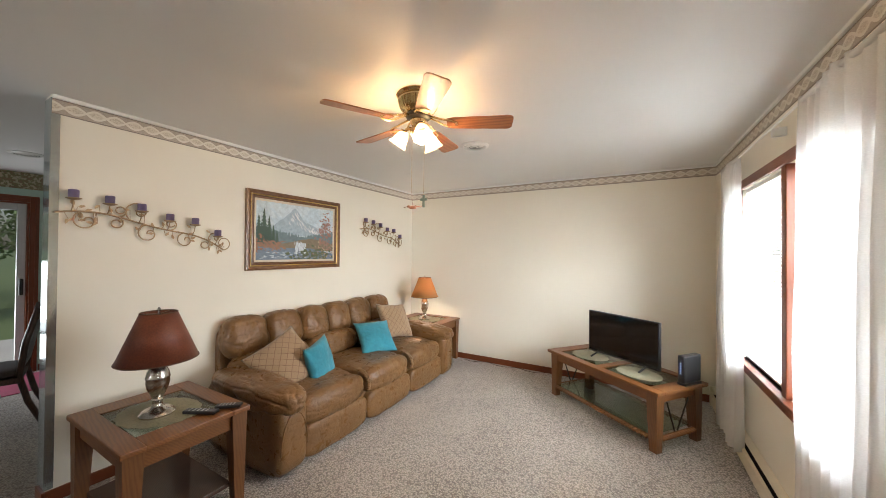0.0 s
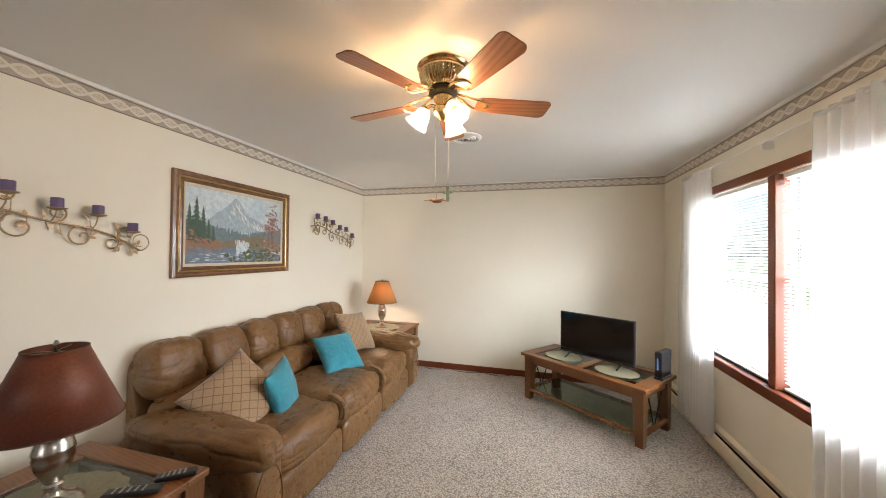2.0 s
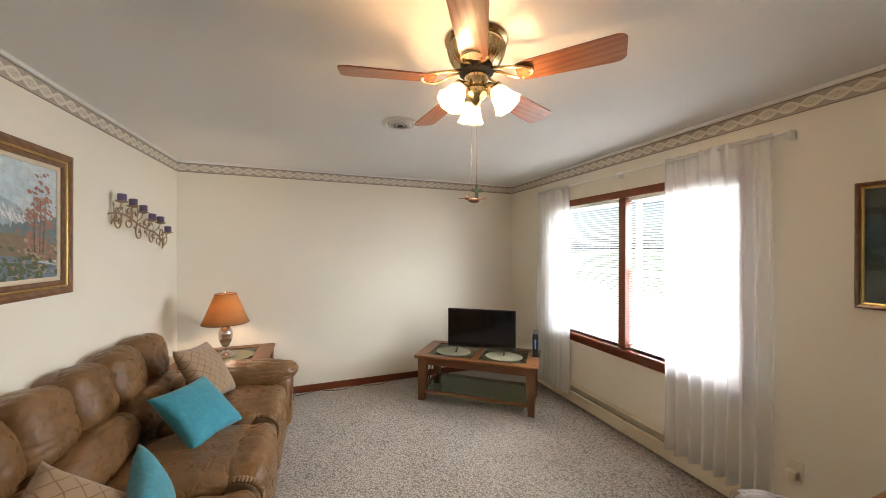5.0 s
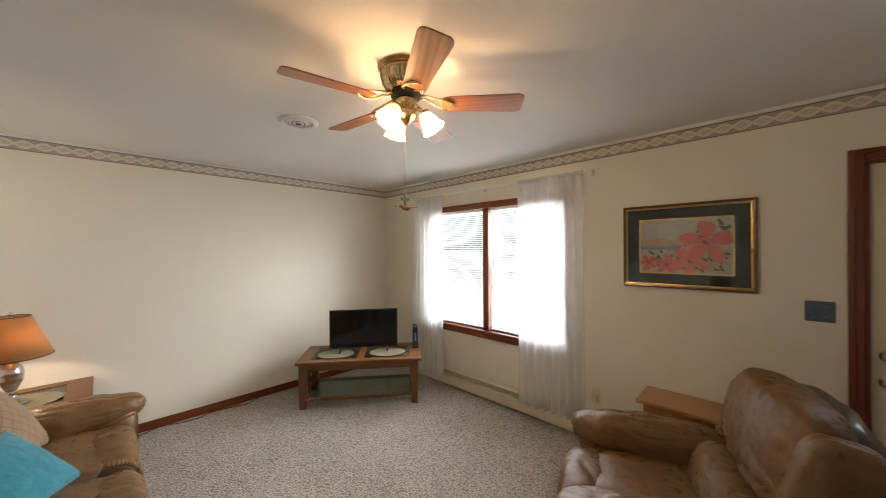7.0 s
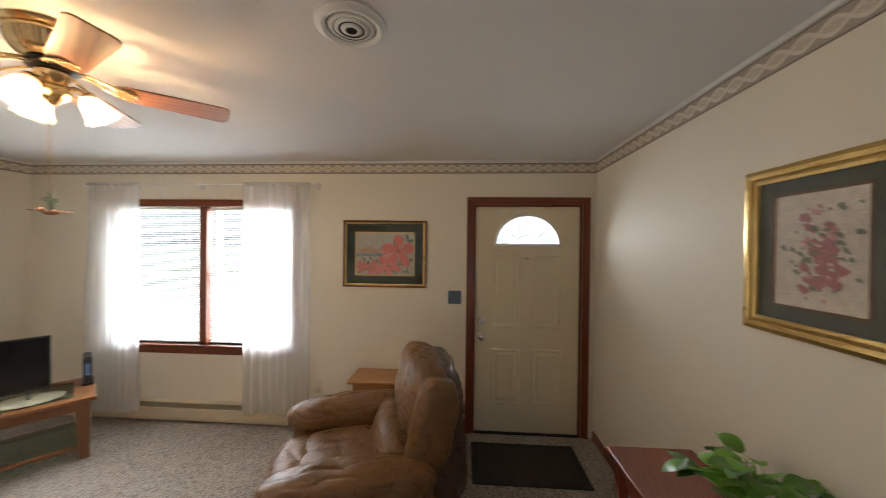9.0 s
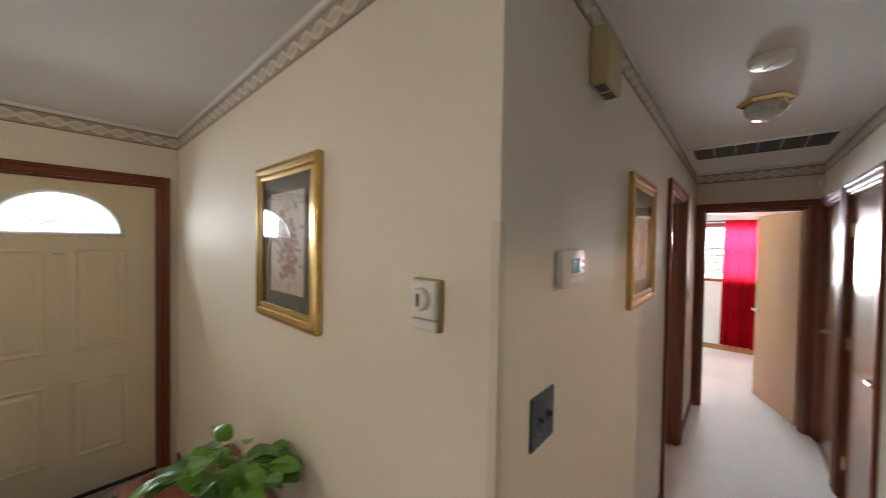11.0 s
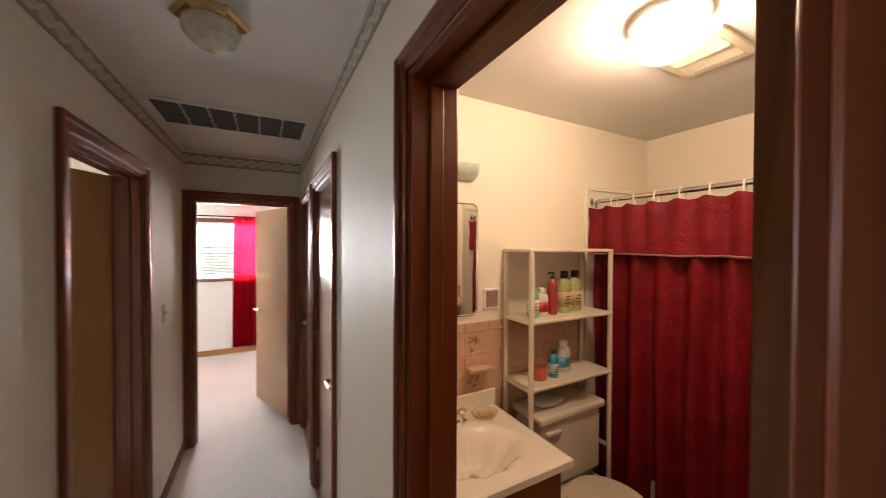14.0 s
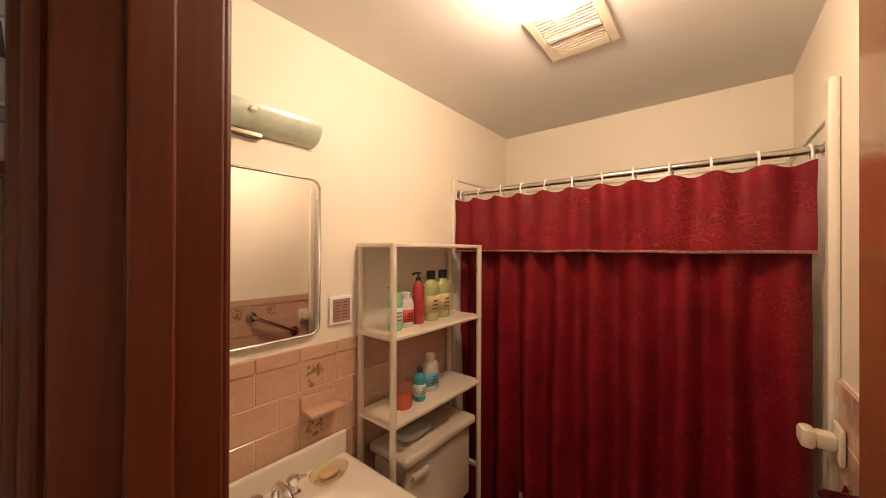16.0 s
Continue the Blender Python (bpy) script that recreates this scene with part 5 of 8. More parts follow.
def matted_picture(name, m, w, h, frame_w, frames, mat_c, inner, label, art, liner=None):
    """A print behind glass: frame, mat with a bevelled window, print and pane."""
    ob = thing(name, m, label, "picture")
    moulding(ob, w, h, frame_w, frames, ((1.0, 0.45, 0.024), (0.45, 0.0, 0.018)))
    a, b = w / 2 - frame_w, h / 2 - frame_w
    iw, ih = inner
    bm = bm_new()
    for p, q in (((-a, -b), (a, -ih / 2)), ((-a, ih / 2), (a, b)), ((-a, -ih / 2), (-iw / 2, ih / 2)), ((iw / 2, -ih / 2), (a, ih / 2))):
        box(bm, (*p, 0.004), (*q, 0.007))
    part("mat", bm, mat_c, ob)
    if liner:
        bm = bm_new()
        for p, q in (((-iw / 2, -ih / 2), (iw / 2, -ih / 2 + 0.008)), ((-iw / 2, ih / 2 - 0.008), (iw / 2, ih / 2)), ((-iw / 2, -ih / 2), (-iw / 2 + 0.008, ih / 2)), ((iw / 2 - 0.008, -ih / 2), (iw / 2, ih / 2))):
            box(bm, (*p, 0.0035), (*q, 0.0078))
        part("inner_liner", bm, liner, ob)
    art(ob, iw, ih)
    bm = bm_new()
    box(bm, (-a, -b, 0.010), (a, b, 0.0115))
    part("glass_pane", bm, GLASS, ob, "clear picture glass").visible_shadow = False
    return ob


def petal_flower(bm, x, y, s, z, rng, turn, w, h):
    for k in range(5):
        a = turn + 2 * math.pi * k / 5
        pts = []
        for i in range(13):
            t = i / 12
            r = s * math.sin(math.pi * min(1, t)) ** 0.6
            sp = (t - 0.5) * 1.25
            rr = s * (0.12 + 0.9 * math.sin(math.pi * t) ** 0.5) * (1 + 0.08 * math.sin(9 * t + k))
            pts.append((x + rr * math.cos(a + sp), y + rr * math.sin(a + sp)))
        pts = [(max(-w / 2 + 0.009, min(w / 2 - 0.009, px)), max(-h / 2 + 0.009, min(h / 2 - 0.009, py))) for px, py in pts]
        layer(bm, pts, z + 0.00004 * k)


def hibiscus_art(ob, w, h):
    rng = random.Random(2)
    for nm, c, y0, y1, z in (("print_ground", (0.42, 0.38, 0.30), -h / 2, h / 2, 0.0036), ("print_sky", (0.44, 0.46, 0.42), h * 0.12, h / 2, 0.0039), ("print_sea", (0.16, 0.30, 0.32), -h * 0.06, h * 0.03, 0.0041)):
        bm = bm_new()
        layer(bm, [(-w / 2, y0), (w / 2 if nm != "print_sea" else 0.02, y0), (w / 2 if nm != "print_sea" else 0.0, y1), (-w / 2, y1)], z)
        part(nm, bm, paint(c), ob)
    bm = bm_new()
    layer(bm, [(-w * 0.48, 0.0), (-w * 0.40, h * 0.12), (-w * 0.26, h * 0.16), (-w * 0.12, h * 0.09), (0.0, 0.02), (-w * 0.2, 0.0)], 0.0043)
    part("print_headland", bm, paint((0.50, 0.33, 0.24)), ob)
    bm = bm_new()
    for i in range(70):
        x, y = rng.uniform(-0.48, 0.48) * w, rng.choice((-1, 1)) * rng.uniform(0.1, 0.47) * h
        if y > 0 and x < 0.05 * w:
            continue
        daub(bm, x * 0.94, y * 0.92, 0.016, 0.0045 + 0.000004 * i, rng)
    part("print_leaves", bm, paint((0.09, 0.12, 0.06)), ob)
    for x, y, s, turn, c in ((0.23, 0.06, 0.150, 0.3, (0.62, 0.17, 0.15)), (0.06, -0.27, 0.115, 1.0, (0.66, 0.20, 0.17)), (-0.18, -0.33, 0.075, 0.2, (0.60, 0.16, 0.14)), (-0.40, -0.30, 0.06, 0.7, (0.55, 0.12, 0.11)), (0.02, 0.02, 0.055, 0.4, (0.66, 0.30, 0.25))):
        bm = bm_new()
        petal_flower(bm, x * w, y * h, s, 0.0052 + 0.0002 * x, rng, turn, w, h)
        part("print_flower", bm, paint(c), ob)
        bm = bm_new()
        daub(bm, x * w, y * h, s * 0.16, 0.0058, rng, 8)
        part("print_flower_heart", bm, paint((0.30, 0.04, 0.05)), ob)


GREENMAT = surf("dark_green_mat", (0.006, 0.017, 0.013), (0.010, 0.025, 0.019), 20, 0.9, fine=300, bump=0.1)
matted_picture("hibiscus_picture", pose(E_, 1.115, 1.597) @ Matrix.Rotation(radians(-90), 4, "Z") @ Matrix.Rotation(radians(90), 4, "X"), 0.765, 0.605, 0.03, (FRAME_DK, GILT), GREENMAT, (0.55, 0.40), "framed print of pink hibiscus with dark green mat", hibiscus_art, GILT)


def bouquet_art(ob, w, h):
    rng = random.Random(9)
    bm = bm_new()
    layer(bm, [(-w / 2, -h / 2), (w / 2, -h / 2), (w / 2, h / 2), (-w / 2, h / 2)], 0.0036)
    part("print_paper", bm, paint((0.60, 0.53, 0.44)), ob)
    for nm, c, n, sx, s in (("print_stems", (0.17, 0.19, 0.12), 60, 0.13, 0.012), ("print_roses", (0.36, 0.15, 0.15), 40, 0.09, 0.018), ("print_pale_roses", (0.52, 0.26, 0.25), 30, 0.09, 0.012)):
        bm = bm_new()
        for i in range(n):
            x, y = rng.gauss(0.02, sx) * w * 1.4, rng.gauss(-0.02, 0.17) * h
            x, y = max(-w * 0.4, min(w * 0.4, x)), max(-h * 0.4, min(h * 0.4, y))
            daub(bm, x, y, s * (0.5 + rng.random()), 0.0042 + 0.00001 * i + (0.0004 if nm != "print_stems" else 0), rng, 7)
        part(nm, bm, paint(c), ob)


GREYMAT = surf("grey_green_mat", (0.060, 0.070, 0.055), (0.085, 0.098, 0.078), 20, 0.8, fine=300, bump=0.1)
matted_picture("rose_picture", pose(-0.597, S_, 1.668) @ Matrix.Rotation(radians(180), 4, "Z") @ Matrix.Rotation(radians(90), 4, "X"), 0.52, 0.605, 0.055, (GILT, GILT), GREYMAT, (0.31, 0.40), "gilt-framed print of roses with a grey-green mat", bouquet_art, FRAME_DK)
matted_picture("hall_picture", pose(HE, -1.987, 1.695) @ Matrix.Rotation(radians(-90), 4, "Z") @ Matrix.Rotation(radians(90), 4, "X"), 0.505, 0.575, 0.055, (GILT, GILT), GREYMAT, (0.29, 0.37), "gilt-framed print of roses with a grey-green mat", bouquet_art, FRAME_DK)


# ---- wall candle sconces ----
def sconce(m, length, drop, label, s=1.0):
    """A scrolled vine with leaves, cups and six candles; local x along the wall, y up, z out."""
    ob = thing("candle_sconce", m, label, "candle holder", "scrolled vine sconces")
    vine = surf("antique_gold_wire", (0.26, 0.17, 0.085), (0.38, 0.26, 0.14), 12, 0.4, 0.6, 200, 0.1) if "vine" not in paints else paints["vine"]
    paints["vine"] = vine

    def spine(t):
        return Vector((length * (t - 0.5), -drop * t ** 2.5 + 0.018 * math.sin(9 * t) * s, 0.022))

    bm = bm_new()
    tube(bm, [spine(k / 40) for k in range(41)], 0.0062 * s, 6)
    end = spine(1.0)
    tube(bm, [end + Vector((0.055 * s * math.sin(a) * (1 - a / 14), 0.055 * s * (1 - math.cos(a) * (1 - a / 14)), 0)) for a in [k * 0.25 for k in range(27)]], 0.0035 * s, 6)
    part("stem", bm, vine, ob, smooth=True)
    for k, (t, sign) in enumerate(((0.13, -1), (0.30, 1), (0.46, -1), (0.60, 1), (0.70, -1), (0.84, -1), (0.40, 1), (0.28, -1), (0.92, 1))):
        base = spine(t)
        r = (0.060, 0.040, 0.062, 0.045, 0.055, 0.045, 0.075, 0.045, 0.05)[k] * s
        bm = bm_new()
        pts = []
        for i in range(30):
            a = i * 0.27
            rr = r * (1 - i / 40)
            pts.append(base + Vector((rr * math.sin(a) * (1 if k % 2 else -1) + 0.02 * s * i / 30, sign * (r - rr * math.cos(a)), 0.004 * math.sin(a))))
        tube(bm, pts, 0.0044 * s, 5)
        part("scroll", bm, vine, ob, smooth=True)
    rng = random.Random(11)
    for k in range(36):
        t = rng.uniform(0.0, 0.98)
        p = spine(t) + Vector((rng.uniform(-0.02, 0.02), rng.uniform(-0.075, 0.075), 0)) * s
        a = rng.uniform(0, 6.28)
        L = 0.036 * s
        bm = bm_new()
        c, sn = math.cos(a), math.sin(a)
        pts = [(0, 0), (L * 0.35, L * 0.24), (L * 0.75, L * 0.16), (L, 0), (L * 0.75, -L * 0.16), (L * 0.35, -L * 0.24)]
        prism(bm, [(p.x + x * c - y * sn, p.y + x * sn + y * c) for x, y in pts], 0.018, 0.021)
        tube(bm, [spine(t), (p.x, p.y, 0.02)], 0.0018 * s, 5)
        part("leaf", bm, vine, ob)
    for k in range(6):
        t = 0.07 + 0.172 * k
        base = spine(t)
        up = Vector((0, (0.075 if k % 2 == 0 else 0.062) * s, 0))
        top = base + up + Vector((0, 0, 0.045 * s))
        bm = bm_new()
        tube(bm, [base, base + up * 0.4 + Vector((0, 0, 0.03 * s)), top], 0.003 * s, 6)
        mm = Matrix.Translation(top) @ Matrix.Rotation(radians(-90), 4, "X")
        lathe(bm, [(0.010 * s, -0.008 * s), (0.034 * s, 0), (0.037 * s, 0.006 * s), (0.030 * s, 0.004 * s)], 20, mm)
        cup = part("candle_cup", bm, vine, ob, smooth=True)
        bm = bm_new()
        lathe(bm, [(0.024 * s, 0.004 * s), (0.0245 * s, 0.05 * s), (0.022 * s, 0.055 * s), (0.006 * s, 0.051 * s)], 20, mm)
        part("candle", bm, PURPLE, cup, "purple pillar candle", smooth=True, angle=50)
    return ob


ONWALL = Matrix.Rotation(radians(90), 4, "Z") @ Matrix.Rotation(radians(90), 4, "X")
sconce(pose(W_, 1.35, 1.735) @ ONWALL, 0.95, 0.225, "scrolled gold vine sconce holding six purple candles")
sconce(pose(W_, 3.87, 1.80) @ ONWALL, 0.84, 0.20, "scrolled gold vine sconce holding six purple candles")

# bright metal edge guard on the end of the sofa wall
bm = bm_new()
for x in (W_ - 0.121, W_ + 0.001):
    box(bm, (x - 0.001, 0.857, 0.08), (x + 0.001, 0.895, 2.42))
box(bm, (W_ - 0.122, 0.855, 0.08), (W_ + 0.002, 0.858, 2.42))
GUARD = surf("mirrored_plastic_guard", (0.52, 0.58, 0.58), (0.62, 0.68, 0.67), 3, 0.10, 0.8, 60, 0.03)
tagged(part("corner_guard", bm, GUARD), "shiny silver guard capping the wall end", "corner guard")
bm = bm_new()
box(bm, (HE - 0.0025, S_ - 0.018, 0.08), (HE - 0.0005, S_ + 0.002, 1.72))
box(bm, (HE - 0.0025, S_ + 0.001, 0.08), (HE + 0.018, S_ + 0.003, 1.72))
tagged(part("corner_guard", bm, OFFWHITE), "cream plastic corner guard on the wall edge", "corner guard")


# ---- front door ----
def front_door():
    ob = tagged(new("door_1"), "cream painted panelled front door with a fan-shaped window", "door", kind="structure")
    x0, x1, a, b = E_ + 0.02, E_ + 0.065, -0.622, 0.292
    mid = (a + b) / 2
    r, zc = 0.275, 1.70
    bm = bm_new()
    n = 24
    arc = [(r * math.cos(math.pi * k / n), zc + 0.25 * math.sin(math.pi * k / n)) for k in range(n + 1)]
    for x in (x0, x1):
        for k in range(n):
            p, q = arc[k], arc[k + 1]
            vs = [(x, mid + p[0], p[1]), (x, mid + q[0], q[1]), (x, mid + q[0], 2.032), (x, mid + p[0], 2.032)]
            bm.faces.new([bm.verts.new(v) for v in vs])
        for p, q, lo, hi in ((a, b, 0.012, zc), (a, mid - r, zc, 2.032), (mid + r, b, zc, 2.032)):
            bm.faces.new([bm.verts.new(v) for v in ((x, p, lo), (x, q, lo), (x, q, hi), (x, p, hi))])
    for k in range(n):
        p, q = arc[k], arc[k + 1]
        bm.faces.new([bm.verts.new(v) for v in ((x0, mid + p[0], p[1]), (x0, mid + q[0], q[1]), (x1, mid + q[0], q[1]), (x1, mid + p[0], p[1]))])
    bm.faces.new([bm.verts.new(v) for v in ((x0, mid - r, zc), (x0, mid + r, zc), (x1, mid + r, zc), (x1, mid - r, zc))])
    for y in (a, b):
        bm.faces.new([bm.verts.new(v) for v in ((x0, y, 0.012), (x0, y, 2.032), (x1, y, 2.032), (x1, y, 0.012))])
    for z in (0.012, 2.032):
        bm.faces.new([bm.verts.new(v) for v in ((x0, a, z), (x0, b, z), (x1, b, z), (x1, a, z))])
    bmesh.ops.remove_doubles(bm, verts=bm.verts, dist=0.0005)
    leaf = part("door_leaf", bm, CREAM_DOOR, ob)
    for y0, y1 in ((a + 0.15, mid - 0.055), (mid + 0.055, b - 0.15)):
        for z0, z1 in ((0.26, 0.76), (0.95, 1.60), ):
            bm = bm_new()
            d = 0.009
            rings = []
            for off, dep in ((0, 0.0), (0.012, -0.006), (0.03, 0.002), (0.055, -0.004)):
                rings.append([bm.verts.new((x0 + dep - 0.0005, y, z)) for y, z in ((y0 + off, z0 + off), (y1 - off, z0 + off), (y1 - off, z1 - off), (y0 + off, z1 - off))])
            for p, q in zip(rings, rings[1:]):
                for i in range(4):
                    bm.faces.new((p[i], p[(i + 1) % 4], q[(i + 1) % 4], q[i]))
            bm.faces.new(rings[-1])
            part("raised_panel", bm, CREAM_DOOR, leaf)
    bm = bm_new()
    tube(bm, [(x0 - 0.002, mid + p, z) for p, z in [(r * 1.03 * math.cos(math.pi * k / n), zc - 0.004 + 0.262 * math.sin(math.pi * k / n)) for k in range(n + 1)]], 0.012, 8)
    tube(bm, [(x0 - 0.002, mid - r * 1.06, zc - 0.006), (x0 - 0.002, mid + r * 1.06, zc - 0.006)], 0.012, 8)
    part("fanlight_frame", bm, WHITE, leaf, "white fanlight moulding", smooth=True)
    bm = bm_new()
    layer(bm, [(y, z) for y, z in arc], 0)
    for v in bm.verts:
        v.co = Vector((E_ + 0.045, mid + v.co.x, v.co.y))
    g = part("fanlight_pane", bm, FANGLASS, leaf, "bevelled glass fanlight")
    g.visible_shadow = False
    bm = bm_new()
    for deg in (38, 70, 110, 142):
        aa = radians(deg)
        tube(bm, [(E_ + 0.042, mid + 0.10 * math.cos(aa), zc + 0.075 * math.sin(aa)), (E_ + 0.042, mid + 0.27 * math.cos(aa), zc + 0.245 * math.sin(aa))], 0.0035, 6)
    tube(bm, [(E_ + 0.042, mid + 0.10 * math.cos(math.pi * k / 14), zc + 0.075 * math.sin(math.pi * k / 14)) for k in range(15)], 0.0035, 6)
    part("fanlight_came", bm, NICKEL, leaf)
    for z, rr in ((1.005, 0.026), (0.865, 0.03)):
        bm = bm_new()
        mm = Matrix.Translation((x0, 0.235, z)) @ Matrix.Rotation(radians(-90), 4, "Y")
        if z > 0.9:
            lathe(bm, [(0.032, 0), (0.032, 0.008), (0.024, 0.014), (0.022, 0.018)], 24, mm)
            box(bm, (x0 - 0.034, 0.231, z - 0.016), (x0 - 0.016, 0.239, z + 0.016), 0.003)
            part("deadbolt", bm, NICKEL, leaf, "nickel deadbolt turn", smooth=True, angle=40)
        else:
            lathe(bm, [(0.034, 0), (0.034, 0.006), (0.014, 0.014), (0.012, 0.03), (0.024, 0.038), (0.029, 0.05), (0.026, 0.062), (0.015, 0.068)], 24, mm)
            part("door_handle", bm, NICKEL, leaf, "round nickel door knob", smooth=True, angle=50)
    bm = bm_new()
    box(bm, (x0 - 0.004, mid - 0.022, 1.565), (x0, mid + 0.022, 1.578), 0.003)
    part("peep_plate", bm, NICKEL, leaf)
    bm = bm_new()
    box(bm, (E_ - 0.01, a, 0), (E_ + 0.14, b, 0.012), 0.003)
    part("threshold", bm, DARKMETAL, ob, "dark metal threshold")
    return ob


FANGLASS = sheer("bevelled_fan_glass", (0.86, 0.93, 0.97), 0.86, 0.92)
front_door()


def plate(m, w, h, material, label, toggles=1, rocker=None):
    ob = thing("switch_plate", m, label, "light switch")
    bm = bm_new()
    box(bm, (-w / 2, -h / 2, 0), (w / 2, h / 2, 0.007), 0.004)
    body = part("plate", bm, material, ob)
    for k in range(toggles):
        x = (k - (toggles - 1) / 2) * 0.046
        bm = bm_new()
        box(bm, (x - 0.005, -0.012, 0.006), (x + 0.005, 0.012, 0.010), 0.001)
        box(bm, (x - 0.004, 0.0, 0.008), (x + 0.004, 0.010, 0.020), 0.002)
        part("toggle", bm, rocker or OFFWHITE, body)
        bm = bm_new()
        for y in (-0.03, 0.03):
            lathe(bm, [(0.0035, 0.006), (0.003, 0.0085)], 8, Matrix.Translation((x, y, 0)))
        part("screw", bm, NICKEL, body)
    return ob


EASTFACE = Matrix.Rotation(radians(-90), 4, "Z") @ Matrix.Rotation(radians(90), 4, "X")
SOUTHFACE = Matrix.Rotation(radians(180), 4, "Z") @ Matrix.Rotation(radians(90), 4, "X")
WESTFACE = Matrix.Rotation(radians(90), 4, "Z") @ Matrix.Rotation(radians(90), 4, "X")
BLUEPLATE = surf("dark_blue_painted_plate", (0.03, 0.045, 0.07), (0.07, 0.09, 0.12), 30, 0.3, 0.2, 120, 0.1)
plate(pose(E_, 0.475, 1.215) @ EASTFACE, 0.118, 0.118, BLUEPLATE, "dark blue decorated double switch plate by the door", 2, BLUEPLATE)
plate(pose(HE, -0.95, 1.262) @ EASTFACE, 0.12, 0.125, BLUEPLATE, "dark blue decorated double switch plate in the hall", 2, BLUEPLATE)
plate(pose(HE, -4.02, 1.22) @ EASTFACE, 0.07, 0.115, OFFWHITE, "cream single switch plate near the bedroom door", 1)
outlet = thing("wall_outlet", pose(E_, 1.72, 0.36) @ EASTFACE, "beige wall outlet with a plugged-in adapter", "outlet")
bm = bm_new()
box(bm, (-0.035, -0.057, 0), (0.035, 0.057, 0.007), 0.004)
part("plate", bm, OFFWHITE, outlet)
bm = bm_new()
box(bm, (-0.022, -0.045, 0.006), (0.022, 0.0, 0.045), 0.006)
part("adapter", bm, OFFWHITE, outlet)

# door chime control with a round dial, on the entry wall
dial = thing("wall_thermostat", pose(-1.345, S_, 1.535) @ SOUTHFACE, "white wall thermostat with a round dial on a tan plate", "thermostat")
bm = bm_new()
box(bm, (-0.043, -0.06, 0.0), (0.043, 0.06, 0.012), 0.004)
part("back_plate", bm, plain("tan_plate", (0.40, 0.32, 0.16), 0.5), dial, "tan back plate")
bm = bm_new()
box(bm, (-0.038, -0.030, 0.011), (0.038, 0.056, 0.026), 0.005)
box(bm, (-0.038, -0.057, 0.011), (0.038, -0.034, 0.024), 0.004)
case = part("cover", bm, WHITE, dial)
bm = bm_new()
lathe(bm, [(0.026, 0.025), (0.026, 0.034), (0.023, 0.038), (0.018, 0.039)], 28, Matrix.Translation((0, 0.015, 0)))
part("dial", bm, plain("white_dial", (0.78, 0.77, 0.73), 0.3), case, "round white dial", smooth=True, angle=40)
bm = bm_new()
box(bm, (-0.003, 0.0, 0.039), (0.003, 0.028, 0.042), 0.001)
part("pointer", bm, DARKMETAL, case)


# ---- small tables, plant, mat ----
def side_table():
    ob = thing("side_table", pose(1.06, 1.12, 0), "small honey pine side table behind the recliner", "table")
    bm = bm_new()
    box(bm, (-0.15, -0.22, 0.535), (0.165, 0.22, 0.56), 0.006)
    part("tabletop", bm, PINE, ob)
    bm = bm_new()
    box(bm, (-0.12, -0.18, 0.46), (0.13, 0.18, 0.535), 0.003)
    part("apron", bm, PINE, ob)
    for sx in (-0.10, 0.11):
        for sy in (-0.16, 0.16):
            bm = bm_new()
            tapered_leg(bm, sx, sy, 0.46, 0.018, 0.011, 0.02 if sx > 0 else -0.02, 0.02 if sy > 0 else -0.02)
            part("leg", bm, PINE, ob)
    return ob


side_table()


def plant_table():
    ob = thing("console_table", pose(-0.47, -0.53, 0), "glossy cherry console table below the rose picture", "table")
    bm = bm_new()
    box(bm, (-0.43, -0.205, 0.66), (0.43, 0.21, 0.685), 0.008)
    part("tabletop", bm, CHERRY, ob)
    bm = bm_new()
    box(bm, (-0.39, -0.17, 0.57), (0.39, 0.175, 0.66), 0.003)
    part("apron", bm, CHERRY, ob)
    for sx in (-0.37, 0.37):
        for sy in (-0.15, 0.155):
            bm = bm_new()
            tapered_leg(bm, sx, sy, 0.60, 0.024, 0.014)
            part("leg", bm, CHERRY, ob)
    return ob


plant_table()


